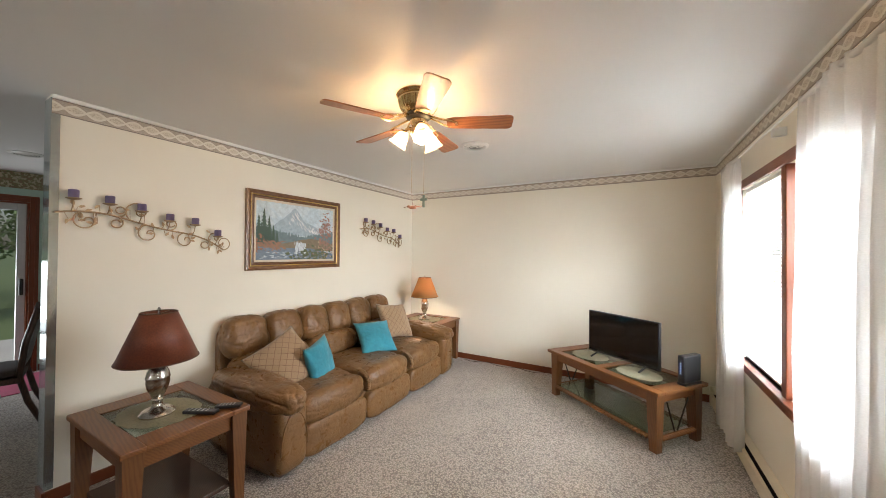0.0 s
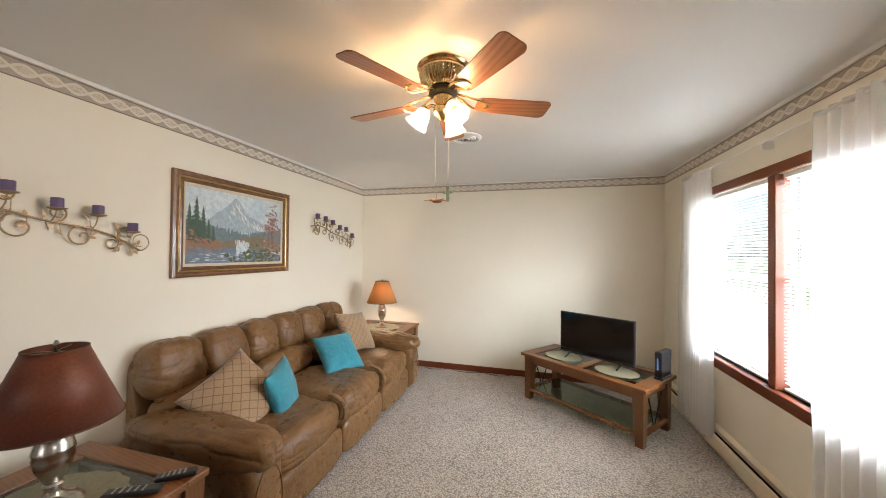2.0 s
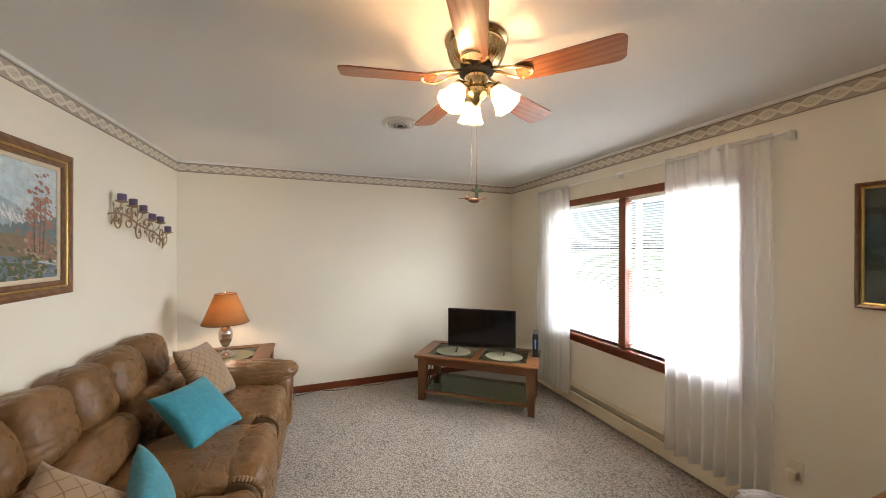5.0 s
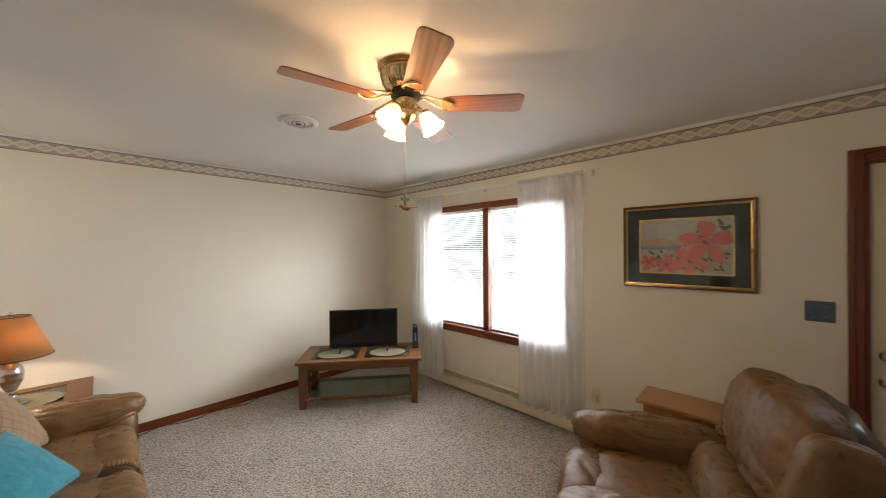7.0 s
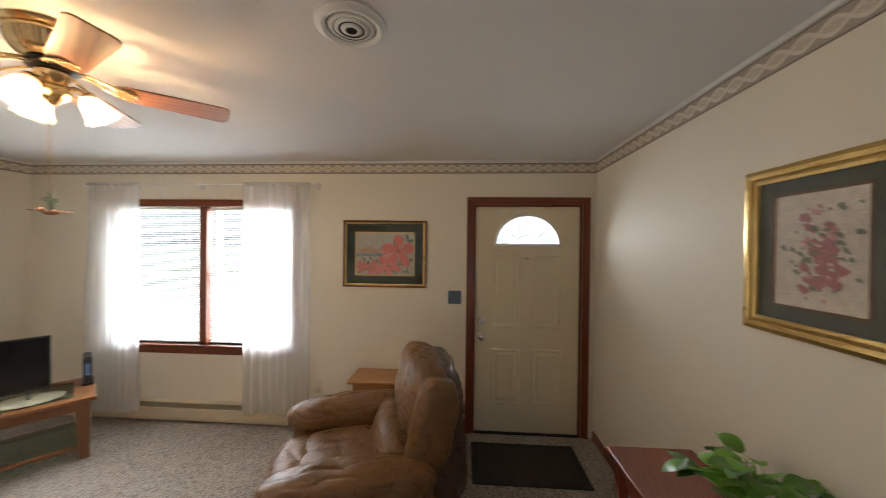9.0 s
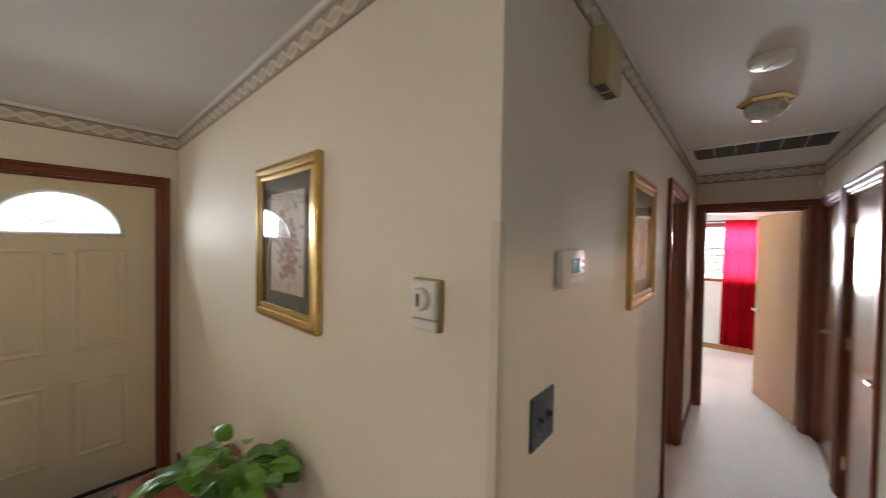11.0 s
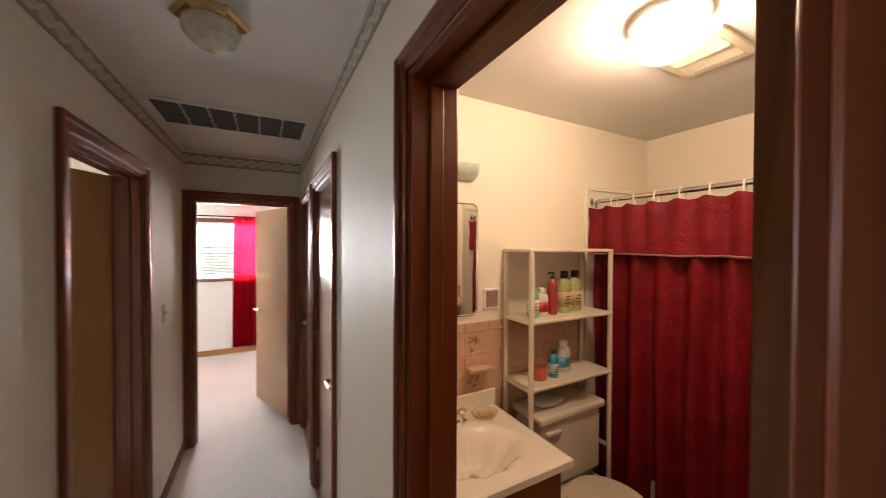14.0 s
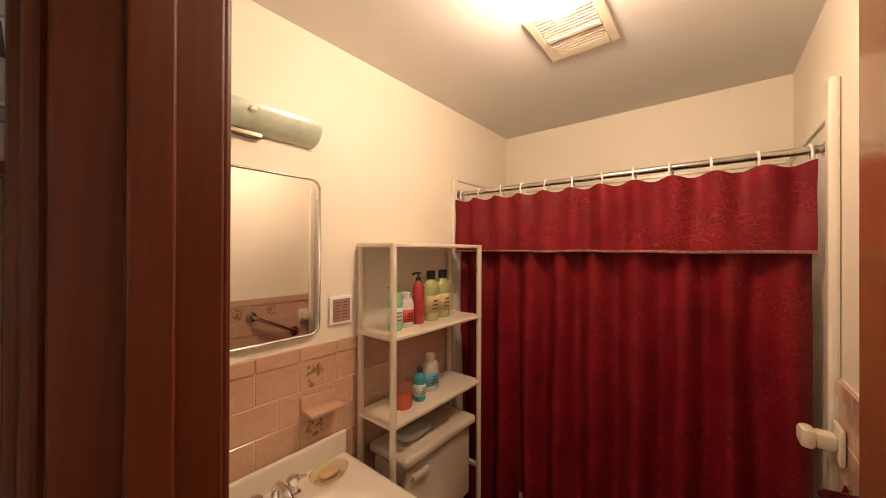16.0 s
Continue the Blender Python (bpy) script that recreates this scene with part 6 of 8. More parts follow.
def potted_plant():
    rng = random.Random(21)
    ob = thing("potted_plant", pose(-0.66, -0.55, 0.686), "leafy green pothos in a glazed terracotta pot", "plant")
    bm = bm_new()
    prof = [(0.055, 0), (0.075, 0.03), (0.090, 0.075), (0.094, 0.115), (0.100, 0.122), (0.100, 0.138)]
    shell(bm, prof + [(0.088, 0.138), (0.084, 0.11), (0.05, 0.008)], 36)
    part("pot", bm, surf("glazed_terracotta", (0.40, 0.17, 0.08), (0.55, 0.36, 0.20), 9, 0.25, fine=80, bump=0.05, coat=0.5), ob, "glazed terracotta pot", smooth=True, angle=50)
    bm = bm_new()
    lathe(bm, [(0.086, 0.112), (0.05, 0.122), (0.01, 0.124)], 24)
    part("soil", bm, plain("potting_soil", (0.02, 0.013, 0.009), 0.95), ob, "dark potting soil")
    leaf_mats = [surf("pothos_leaf", c, tuple(min(1, x * 1.5) for x in c), 14, 0.32, fine=90, bump=0.1, coat=0.2, spread=0.2) for c in ((0.055, 0.15, 0.018), (0.09, 0.22, 0.022), (0.13, 0.30, 0.035))]
    for k in range(64):
        a = rng.uniform(0, 6.283)
        reach = rng.uniform(0.04, 0.20)
        height = 0.12 + rng.uniform(0.02, 0.19) - 0.5 * max(0, reach - 0.10)
        if math.sin(a) < -0.2:
            reach = min(reach, 0.13)
        tip = Vector((reach * math.cos(a), reach * math.sin(a), height))
        bm = bm_new()
        tube(bm, [(0.02 * math.cos(a), 0.02 * math.sin(a), 0.115), (tip.x * 0.55, tip.y * 0.55, height + 0.01), tip], 0.0022, 5)
        part("stem", bm, leaf_mats[2], ob)
        L, W = rng.uniform(0.06, 0.11), rng.uniform(0.024, 0.038)
        bm = bm_new()
        droop = rng.uniform(0.2, 0.9)
        rows = []
        for i in range(8):
            t = i / 7
            w = W * (math.sin(math.pi * (t * 0.86 + 0.10)) ** 0.8 if i < 7 else 0.03)
            z = 0.02 * math.sin(2 * t) - droop * 0.05 * t * t
            rows.append([bm.verts.new((L * t, s * w, z + (0.008 if s else 0) * (1 - t))) for s in (-1, -0.45, 0, 0.45, 1)])
        for p, q in zip(rows, rows[1:]):
            for i in range(4):
                bm.faces.new((p[i], p[i + 1], q[i + 1], q[i]))
        m = Matrix.Translation(tip) @ Matrix.Rotation(a + rng.uniform(-0.7, 0.7), 4, "Z") @ Matrix.Rotation(rng.uniform(-0.5, 0.4), 4, "Y") @ Matrix.Rotation(rng.uniform(-0.5, 0.5), 4, "X")
        bmesh.ops.transform(bm, matrix=m, verts=bm.verts)
        part("leaf", bm, leaf_mats[k % 3], ob, smooth=True)
    return ob


potted_plant()
mat_ob = thing("door_mat", pose(0.84, -0.10, 0.0), "dark ribbed door mat inside the front door", "mat")
bm = bm_new()
box(bm, (-0.25, -0.42, 0), (0.25, 0.42, 0.012), 0.004)
part("border", bm, plain("black_rubber", (0.018, 0.015, 0.013), 0.8), mat_ob)
MATPILE = surf("brown_mat_pile", (0.035, 0.024, 0.017), (0.055, 0.038, 0.027), 20, 0.95, fine=400, bump=0.5)
for k in range(24):
    y = -0.36 + k * 0.0305
    bm = bm_new()
    box(bm, (-0.19, y, 0.011), (0.19, y + 0.022, 0.017), 0.003, 1)
    part("rib", bm, MATPILE, mat_ob)

# cables along the far wall
bm = bm_new()
rng = random.Random(3)
pts = [(-1.55 + 0.06 * k, 4.58 - 0.03 * math.sin(k * 0.9) - 0.02 * rng.random(), 0.006 + (0.05 * max(0, math.sin(k * 0.35)) if k > 12 else 0)) for k in range(24)]
tube(bm, pts, 0.0035, 6)
tagged(part("power_cable", bm, plain("brown_cord", (0.07, 0.03, 0.015), 0.5)), "thin brown power cord lying along the baseboard", "cable")


# ---- hall ----
def lever(parent, m, material=None):
    bm = bm_new()
    lathe(bm, [(0.030, 0), (0.030, 0.005), (0.012, 0.012), (0.010, 0.045)], 20, m)
    tube(bm, [m @ Vector(p) for p in ((0, 0, 0.040), (0.02, 0, 0.046), (0.06, 0, 0.046), (0.11, 0.004, 0.044))], 0.009, 8)
    part("door_handle", bm, material or NICKEL, parent, "nickel lever handle", smooth=True, angle=50)


def closet_door(a, b, label, handle_y):
    ob = tagged(new("door_2"), label, "door", kind="structure")
    bm = bm_new()
    box(bm, (HW - 0.056, a + 0.02, 0.012), (HW - 0.016, b - 0.02, 2.028), 0.003)
    leaf = part("door_leaf", bm, DOORRED, ob)
    lever(leaf, Matrix.Translation((HW - 0.016, handle_y, 0.98)) @ Matrix.Rotation(radians(90), 4, "Y") @ Matrix.Rotation(radians(90), 4, "Z"))
    for z in (0.25, 1.05, 1.80):
        bm = bm_new()
        y = a + 0.02 if abs(handle_y - b) < abs(handle_y - a) else b - 0.02
        lathe(bm, [(0.006, -0.045), (0.006, 0.045)], 10, Matrix.Translation((HW - 0.012, y, z)))
        part("hinge", bm, BRASS, leaf)
    return ob


closet_door(-3.64, -2.91, "closed glossy stained flush door with a lever handle", -2.99)
closet_door(-4.50, -3.80, "closed glossy stained flush door with a lever handle", -4.43)


def swung_door(name, hinge, angle, width, material, label, hinge_y=0.0):
    ob = tagged(new(name), label, "door", kind="structure")
    ob.matrix_world = pose(hinge[0], hinge[1], 0, 0, 0, angle)
    bm = bm_new()
    box(bm, (0.004, -0.018, 0.012), (width, 0.018, 2.025), 0.003)
    leaf = part("door_leaf", bm, material, ob)
    for s in (-1, 1):
        lever(leaf, Matrix.Translation((width - 0.06, 0.018 * s, 0.98)) @ Matrix.Rotation(radians(-90 * s), 4, "X") @ Matrix.Rotation(radians(180), 4, "Z"))
    for z in (0.25, 1.05, 1.80):
        bm = bm_new()
        lathe(bm, [(0.007, -0.045), (0.007, 0.045)], 10, Matrix.Translation((0.0, hinge_y, z)))
        box(bm, (-0.012, hinge_y - 0.002, z - 0.045), (0.03, hinge_y + 0.002, z + 0.045))
        part("hinge", bm, BRASS, leaf)
    return ob


swung_door("door_3", (-2.322, -4.715), -68, 0.735, DOORWOOD, "pale birch flush door standing open into the bedroom")
swung_door("door_4", (-1.405, -3.575), 62, 0.755, DOORWOOD, "pale birch flush door standing ajar into a side room")
swung_door("door_6", (-2.546, -1.355), 179, 0.615, DOORRED, "stained flush door standing open against the bathroom wall", -0.02)
slipper = thing("blue_basket", pose(-1.22, -2.95, 0), "blue woven basket on the side room floor", "basket")
bm = bm_new()
shell(bm, [(0.10, 0.0), (0.13, 0.16), (0.125, 0.16), (0.095, 0.006)], 28)
part("body", bm, surf("blue_weave", (0.01, 0.10, 0.18), (0.02, 0.16, 0.26), 30, 0.7, fine=90, bump=0.4), slipper, smooth=True)
bm = bm_new()
lathe(bm, [(0.096, 0.006), (0.096, 0.010)], 28)
part("bottom", bm, surf("blue_weave_bottom", (0.01, 0.08, 0.14), (0.02, 0.12, 0.20), 30, 0.7), slipper)

# digital thermostat
th = thing("digital_thermostat", pose(HE, -1.085, 1.615) @ EASTFACE, "white digital thermostat with a dark display", "thermostat")
bm = bm_new()
box(bm, (-0.078, -0.05, 0), (0.078, 0.05, 0.026), 0.012)
case = part("case", bm, WHITE, th, smooth=True, angle=30)
bm = bm_new()
box(bm, (-0.026, -0.012, 0.0255), (0.029, 0.026, 0.0268))
part("display", bm, plain("lcd_glass", (0.015, 0.03, 0.022), 0.1), case, "dark green display")
for z in (0.018, 0.0, -0.018):
    bm = bm_new()
    box(bm, (0.047, z - 0.005, 0.0255), (0.066, z + 0.005, 0.028), 0.002)
    part("button", bm, OFFWHITE, case)
bm = bm_new()
for k in range(2):
    box(bm, (-0.02 + 0.03 * k, -0.034, 0.0256), (0.004 + 0.03 * k, -0.026, 0.0266))
part("button_row", bm, OFFWHITE, case)

chime = thing("door_chime", pose(HE, -1.30, 2.235) @ EASTFACE, "cream wall-mounted door chime box near the ceiling", "door chime")
bm = bm_new()
box(bm, (-0.075, -0.085, 0), (0.075, 0.085, 0.055), 0.008)
body = part("cover", bm, surf("aged_cream_plastic", (0.50, 0.40, 0.20), (0.58, 0.47, 0.26), 8, 0.5), chime)
bm = bm_new()
for k in range(2):
    box(bm, (-0.06 + 0.07 * k, -0.087, 0.012), (-0.01 + 0.07 * k, -0.083, 0.042))
part("sound_slots", bm, BLACK, body, "dark sound slots")

det = thing("smoke_detector", pose(-1.955, -2.07, H), "round white smoke detector on the ceiling", "smoke detector")
bm = bm_new()
lathe(bm, [(0.070, 0), (0.070, -0.012), (0.062, -0.03), (0.04, -0.036)], 36)
part("case", bm, WHITE, det, smooth=True, angle=40)
bm = bm_new()
prism(bm, [(-0.022, -0.012), (0.022, -0.012), (0.0, 0.022)], -0.041, -0.035)
part("test_button", bm, plain("grey_button", (0.45, 0.45, 0.43), 0.5), det)

hl = thing("hall_light", pose(-1.963, -2.60, H), "unlit hexagonal brass ceiling light with a cut-glass bowl", "ceiling light")
bm = bm_new()
lathe(bm, [(0.115, 0), (0.118, -0.008), (0.105, -0.020), (0.085, -0.028)], 6)
part("base", bm, BRASS, hl)
bm = bm_new()
prof = [(0.083, -0.026), (0.088, -0.045), (0.075, -0.075), (0.045, -0.098), (0.012, -0.106)]
lathe(bm, prof, 12)
part("glass_bowl", bm, surf("cut_glass", (0.55, 0.56, 0.53), (0.70, 0.71, 0.68), 30, 0.12, 0.0, 90, 0.3, 0.004, 0.8), hl, "faceted clear glass bowl")
bm = bm_new()
lathe(bm, [(0.012, -0.104), (0.009, -0.114), (0.003, -0.120)], 12)
part("finial", bm, BRASS, hl)

gr = thing("return_air_grille", pose(-1.965, -3.665, H), "white return air grille with dark slotted sections", "vent")
bm = bm_new()
for a, b in (((-0.41, -0.215), (0.41, -0.185)), ((-0.41, 0.185), (0.41, 0.215)), ((-0.41, -0.185), (-0.38, 0.185)), ((0.38, -0.185), (0.41, 0.185))):
    box(bm, (*a, -0.012), (*b, 0), 0.003)
part("frame", bm, WHITE, gr)
# black sheet and dark slat colour stand in for shade inside the duct
bm = bm_new()
box(bm, (-0.38, -0.185, -0.003), (0.38, 0.185, -0.001))
part("backing", bm, BLACK, gr, "black sheet for the shade behind the slats")
bm = bm_new()
for k in range(1, 6):
    x = -0.38 + 0.76 * k / 6
    box(bm, (x - 0.006, -0.185, -0.011), (x + 0.006, 0.185, -0.002))
part("dividers", bm, WHITE, gr)
first = None
for k in range(16):
    if first is None:
        bm = bm_new()
        box(bm, (-0.38, -0.008, -0.0006), (0.38, 0.008, 0.0006), m=Matrix.Rotation(radians(40), 4, "X"))
        first = part("slat", bm, plain("shaded_slat", (0.10, 0.10, 0.095), 0.6), gr)
        s = first
    else:
        s = new("slat", first.data)
        s.parent = gr
    s.location = (0, -0.17 + 0.0227 * k, -0.008)

sensor = thing("wall_sensor", pose(HW, -4.53, 2.24) @ WESTFACE, "small white sensor box above the far door", "sensor")
bm = bm_new()
box(bm, (-0.035, -0.045, 0), (0.035, 0.045, 0.03), 0.006)
part("case", bm, WHITE, sensor)

# ---- bedroom beyond the hall ----
bw = tagged(new("window_2"), "bedroom window in varnished wood with a white blind", "window", kind="structure")
a, b, lo, hi = -2.28, -1.20, 1.16, 2.0
for nm, p, q, z0, z1 in (("casing_board", a - 0.06, a, lo, hi), ("casing_board", b, b + 0.06, lo, hi), ("head_board", a - 0.06, b + 0.06, hi, hi + 0.06), ("window_sill", a - 0.08, b + 0.08, lo - 0.05, lo)):
    bm = bm_new()
    box(bm, (p, -7.27, z0), (q, -7.27 + (0.04 if nm == "window_sill" else 0.02), z1), 0.004)
    part(nm, bm, TRIM if z1 - z0 > 0.3 else TRIM_H, bw)
bm = bm_new()
for p, q, z0, z1 in ((a, a + 0.04, lo, hi), (b - 0.04, b, lo, hi), (a + 0.04, b - 0.04, lo, lo + 0.04), (a + 0.04, b - 0.04, hi - 0.04, hi), (a + 0.04, b - 0.04, 1.56, 1.60)):
    box(bm, (p, -7.36, z0), (q, -7.33, z1), 0.003)
sash = part("sash", bm, WHITE, bw)
bm = bm_new()
box(bm, (a + 0.04, -7.348, lo + 0.04), (b - 0.04, -7.344, hi - 0.04))
part("pane", bm, GLASS, sash).visible_shadow = False
bb = thing("window_blind", pose((a + b) / 2, -7.30, hi), "white horizontal mini blind in the bedroom window", "blind")
bm = bm_new()
box(bm, (-0.53, -0.012, -0.03), (0.53, 0.012, -0.001), 0.003)
part("head_rail", bm, WHITE, bb)
first = None
for k in range(34):
    if first is None:
        bm = bm_new()
        box(bm, (-0.53, -0.012, -0.0004), (0.53, 0.012, 0.0004), m=Matrix.Rotation(radians(8), 4, "X"))
        first = part("slat", bm, SLAT, bb)
        s = first
    else:
        s = new("slat", first.data)
        s.parent = bb
    s.location = (0, 0, -0.042 - 0.023 * k)


def cloth_panel(name, p0, p1, z0, z1, folds, amp, material, label, category, seed=0.0, flare=0.0, group=""):
    """A hung cloth with folds between two points of the plan."""
    p0, p1 = Vector((*p0, 0)), Vector((*p1, 0))
    d = (p1 - p0)
    nrm = Vector((-d.y, d.x, 0)).normalized()
    nx, nz = 96, 24
    bm = bm_new()
    rows = []
    for j in range(nz + 1):
        v = j / nz
        row = []
        for i in range(nx + 1):
            u = i / nx
            ph = 2 * math.pi * folds * u + 1.2 * noise.noise(Vector((u * 5, v * 1.6, seed)))
            off = amp * (0.45 + 0.55 * (1 - v)) * math.sin(ph) + 0.010 * noise.noise(Vector((u * 9, v * 5, seed + 3)))
            pt = p0 + d * (0.5 + (u - 0.5) * (1 + flare * (1 - v))) + nrm * off
            row.append(bm.verts.new((pt.x, pt.y, z0 + (z1 - z0) * v)))
        rows.append(row)
    for p, q in zip(rows, rows[1:]):
        for i in range(nx):
            bm.faces.new((p[i], p[i + 1], q[i + 1], q[i]))
    ob = thing(name, pose(0, 0, 0), label, category, group)
    return ob, part("cloth", bm, material, ob, smooth=True)


REDSHEER = sheer("crimson_curtain", (0.34, 0.004, 0.012), 0.0, 0.45)
cloth_panel("red_curtain", (-1.70, -7.19), (-2.14, -7.19), 0.10, 2.10, 6, 0.025, REDSHEER, "crimson curtain panel at the bedroom window", "curtain", 2.0, 0.12)
rod2 = thing("curtain_rod", pose(-1.74, -7.19, 2.09), "dark metal curtain rod above the bedroom window", "curtain rod")
bm = bm_new()
tube(bm, [(-0.72, 0, 0), (0.72, 0, 0)], 0.009, 8)
for x in (-0.72, 0.72):
    lathe(bm, [(0.016, -0.012), (0.02, 0), (0.016, 0.012)], 12, Matrix.Translation((x, 0, 0)))
part("rod", bm, DARKMETAL, rod2, smooth=True)
for x in (-0.65, 0.65):
    bm = bm_new()
    box(bm, (x - 0.008, -0.08, -0.03), (x + 0.008, 0.006, 0.005), 0.002)
    part("bracket", bm, DARKMETAL, rod2)

# ---- bathroom ----
TILE = surf("pink_ceramic_tile", (0.56, 0.345, 0.24), (0.62, 0.39, 0.275), 4, 0.16, fine=60, bump=0.03, coat=0.5, spread=0.06)
GROUT = surf("pale_grout", (0.60, 0.46, 0.34), (0.66, 0.52, 0.40), 20, 0.9)
MOTIF = surf("painted_motif", (0.15, 0.065, 0.02), (0.34, 0.20, 0.07), 60, 0.4, fine=200)


def tiled(name, axis, face, out, a, b, z1, label):
    """A wainscot of glazed tiles in running bond over grout, with a rounded cap; every tile is a piece."""
    bm = bm_new()
    t = 0.006 * out
    if axis == "y":
        box(bm, (a, face, 0), (b, face + t, z1))
    else:
        box(bm, (face, a, 0), (face + t, b, z1))
    ob = tagged(part(name, bm, GROUT), label, "wainscot", kind="structure")
    tw, th_ = 0.152, 0.108
    meshes = {}

    def tile(w, h):
        key = (round(w, 3), round(h, 3))
        if key not in meshes:
            bm2 = bm_new()
            if axis == "y":
                box(bm2, (-w / 2, -0.003, -h / 2), (w / 2, 0.003, h / 2), 0.002, 1)
            else:
                box(bm2, (-0.003, -w / 2, -h / 2), (0.003, w / 2, h / 2), 0.002, 1)
            me = bpy.data.meshes.new("tile")
            bm2.to_mesh(me)
            bm2.free()
            me.materials.append(TILE)
            meshes[key] = me
        o = new("tile", meshes[key])
        o.parent = ob
        return o

    z, row = z1 - 0.05 - th_ / 2, 0
    while z > -0.02:
        hh = th_ - 0.003
        x = a - (tw / 2 if row % 2 else 0)
        while x < b - 0.004:
            p, q = max(x, a), min(x + tw, b)
            if q - p > 0.012:
                o = tile(q - p - 0.003, hh)
                o.location = ((p + q) / 2, face + t - 0.0012 * out, z) if axis == "y" else (face + t - 0.0012 * out, (p + q) / 2, z)
            x += tw
        z -= th_
        row += 1
    x = a
    while x < b - 0.004:
        p, q = x, min(x + tw, b)
        o = tile(q - p - 0.003, 0.046)
        o.location = ((p + q) / 2, face + t + 0.004 * out, z1 - 0.025) if axis == "y" else (face + t + 0.004 * out, (p + q) / 2, z1 - 0.025)
        o.name = "cap_tile"
        x += tw
    return ob


tiled("wainscot_south", "y", BS, 1, -3.94, HW - 0.121, 1.268, "pink glazed tile wainscot in running bond")
tiled("wainscot_north", "y", BN, -1, -3.86, HW - 0.121, 1.268, "pink glazed tile wainscot in running bond")

for x, z, s, face, n in ((-3.09, 1.155, 1, BS, 5), (-3.09, 0.965, 1, BS, 6), (-3.33, 1.165, -1, BN, 7), (-3.56, 1.165, -1, BN, 8)):
    rng = random.Random(n)
    bm = bm_new()
    for i in range(26):
        px, pz = x + rng.uniform(-0.03, 0.03), z + rng.uniform(-0.038, 0.038)
        r = rng.uniform(0.004, 0.010)
        k = [bm.verts.new((px + r * math.cos(q * 1.257 + rng.random()), face + s * (0.0084 + 0.00002 * i), pz + r * math.sin(q * 1.257))) for q in range(5)]
        bm.faces.new(k)
    tagged(part("tile_motif", bm, MOTIF), "small ochre floral motif painted on a tile", "tile motif", "painted tile motifs")


def vanity():
    ob = thing("vanity_cabinet", pose(-2.885, -2.42, 0), "dark stained wooden vanity cabinet below the basin", "cabinet")
    bm = bm_new()
    box(bm, (-0.30, -0.26, 0.08), (0.33, 0.23, 0.66), 0.004)
    box(bm, (-0.30, 0.205, 0.66), (0.33, 0.23, 0.785))
    box(bm, (-0.30, -0.26, 0.66), (-0.28, 0.205, 0.785))
    box(bm, (0.31, -0.26, 0.66), (0.33, 0.205, 0.785))
    box(bm, (-0.29, -0.24, 0.0), (0.32, 0.17, 0.08))
    body = part("body", bm, TRIM, ob)
    for x0, x1 in ((-0.285, 0.01), (0.02, 0.315)):
        bm = bm_new()
        box(bm, (x0, 0.23, 0.11), (x1, 0.248, 0.60), 0.004)
        d = part("cabinet_door", bm, TRIM, ob)
        bm = bm_new()
        lathe(bm, [(0.006, 0), (0.012, 0.012), (0.014, 0.02), (0.006, 0.025)], 14, Matrix.Translation(((x1 - 0.03) if x0 < 0 else (x0 + 0.03), 0.248, 0.54)) @ Matrix.Rotation(radians(-90), 4, "X"))
        part("knob", bm, BRASS, d, smooth=True)
    bm = bm_new()
    box(bm, (-0.285, 0.23, 0.62), (0.315, 0.246, 0.765), 0.004)
    part("drawer_front", bm, TRIM_H, ob)
    return ob


vanity()


def basin_top():
    ob = thing("basin_countertop", pose(0, 0, 0), "cream cultured marble counter with a moulded oval basin", "countertop")
    x0, x1, y0, y1, zt = -3.215, HW - 0.125, BS + 0.012, -2.15, 0.822
    cx, cy, rx, ry = -2.89, -2.385, 0.225, 0.165
    nx, ny = 56, 48
    bm = bm_new()
    g = []
    for j in range(ny + 1):
        row = []
        for i in range(nx + 1):
            x, y = x0 + (x1 - x0) * i / nx, y0 + (y1 - y0) * j / ny
            d = math.hypot((x - cx) / rx, (y - cy) / ry)
            lobes = 1 + 0.03 * math.cos(10 * math.atan2(y - cy, x - cx))
            k = min(1, max(0, (1.05 * lobes - d) / 0.75))
            z = zt - 0.125 * (k * k * (3 - 2 * k))
            edge = min(i, nx - i if i > nx / 2 else 99, ny - j)
            if i == 0 or j == ny:
                z -= 0.008
            row.append(bm.verts.new((x, y, z)))
        g.append(row)
    for p, q in zip(g, g[1:]):
        for i in range(nx):
            bm.faces.new((p[i], p[i + 1], q[i + 1], q[i]))
    rim = [e for e in bm.edges if len(e.link_faces) == 1]
    ex = bmesh.ops.extrude_edge_only(bm, edges=rim)
    for v in ex["geom"]:
        if isinstance(v, bmesh.types.BMVert):
            v.co.z = zt - 0.036
    part("counter", bm, COUNTER, ob, smooth=True, angle=40)
    bm = bm_new()
    box(bm, (x0, y0 - 0.0, zt - 0.004), (x1, y0 + 0.02, zt + 0.085), 0.007)
    part("backsplash", bm, COUNTER, ob)
    bm = bm_new()
    lathe(bm, [(0.022, 0.0), (0.022, 0.004), (0.012, 0.006)], 20, Matrix.Translation((cx, cy, zt - 0.124)))
    part("drain", bm, CHROME, ob, smooth=True)
    return ob


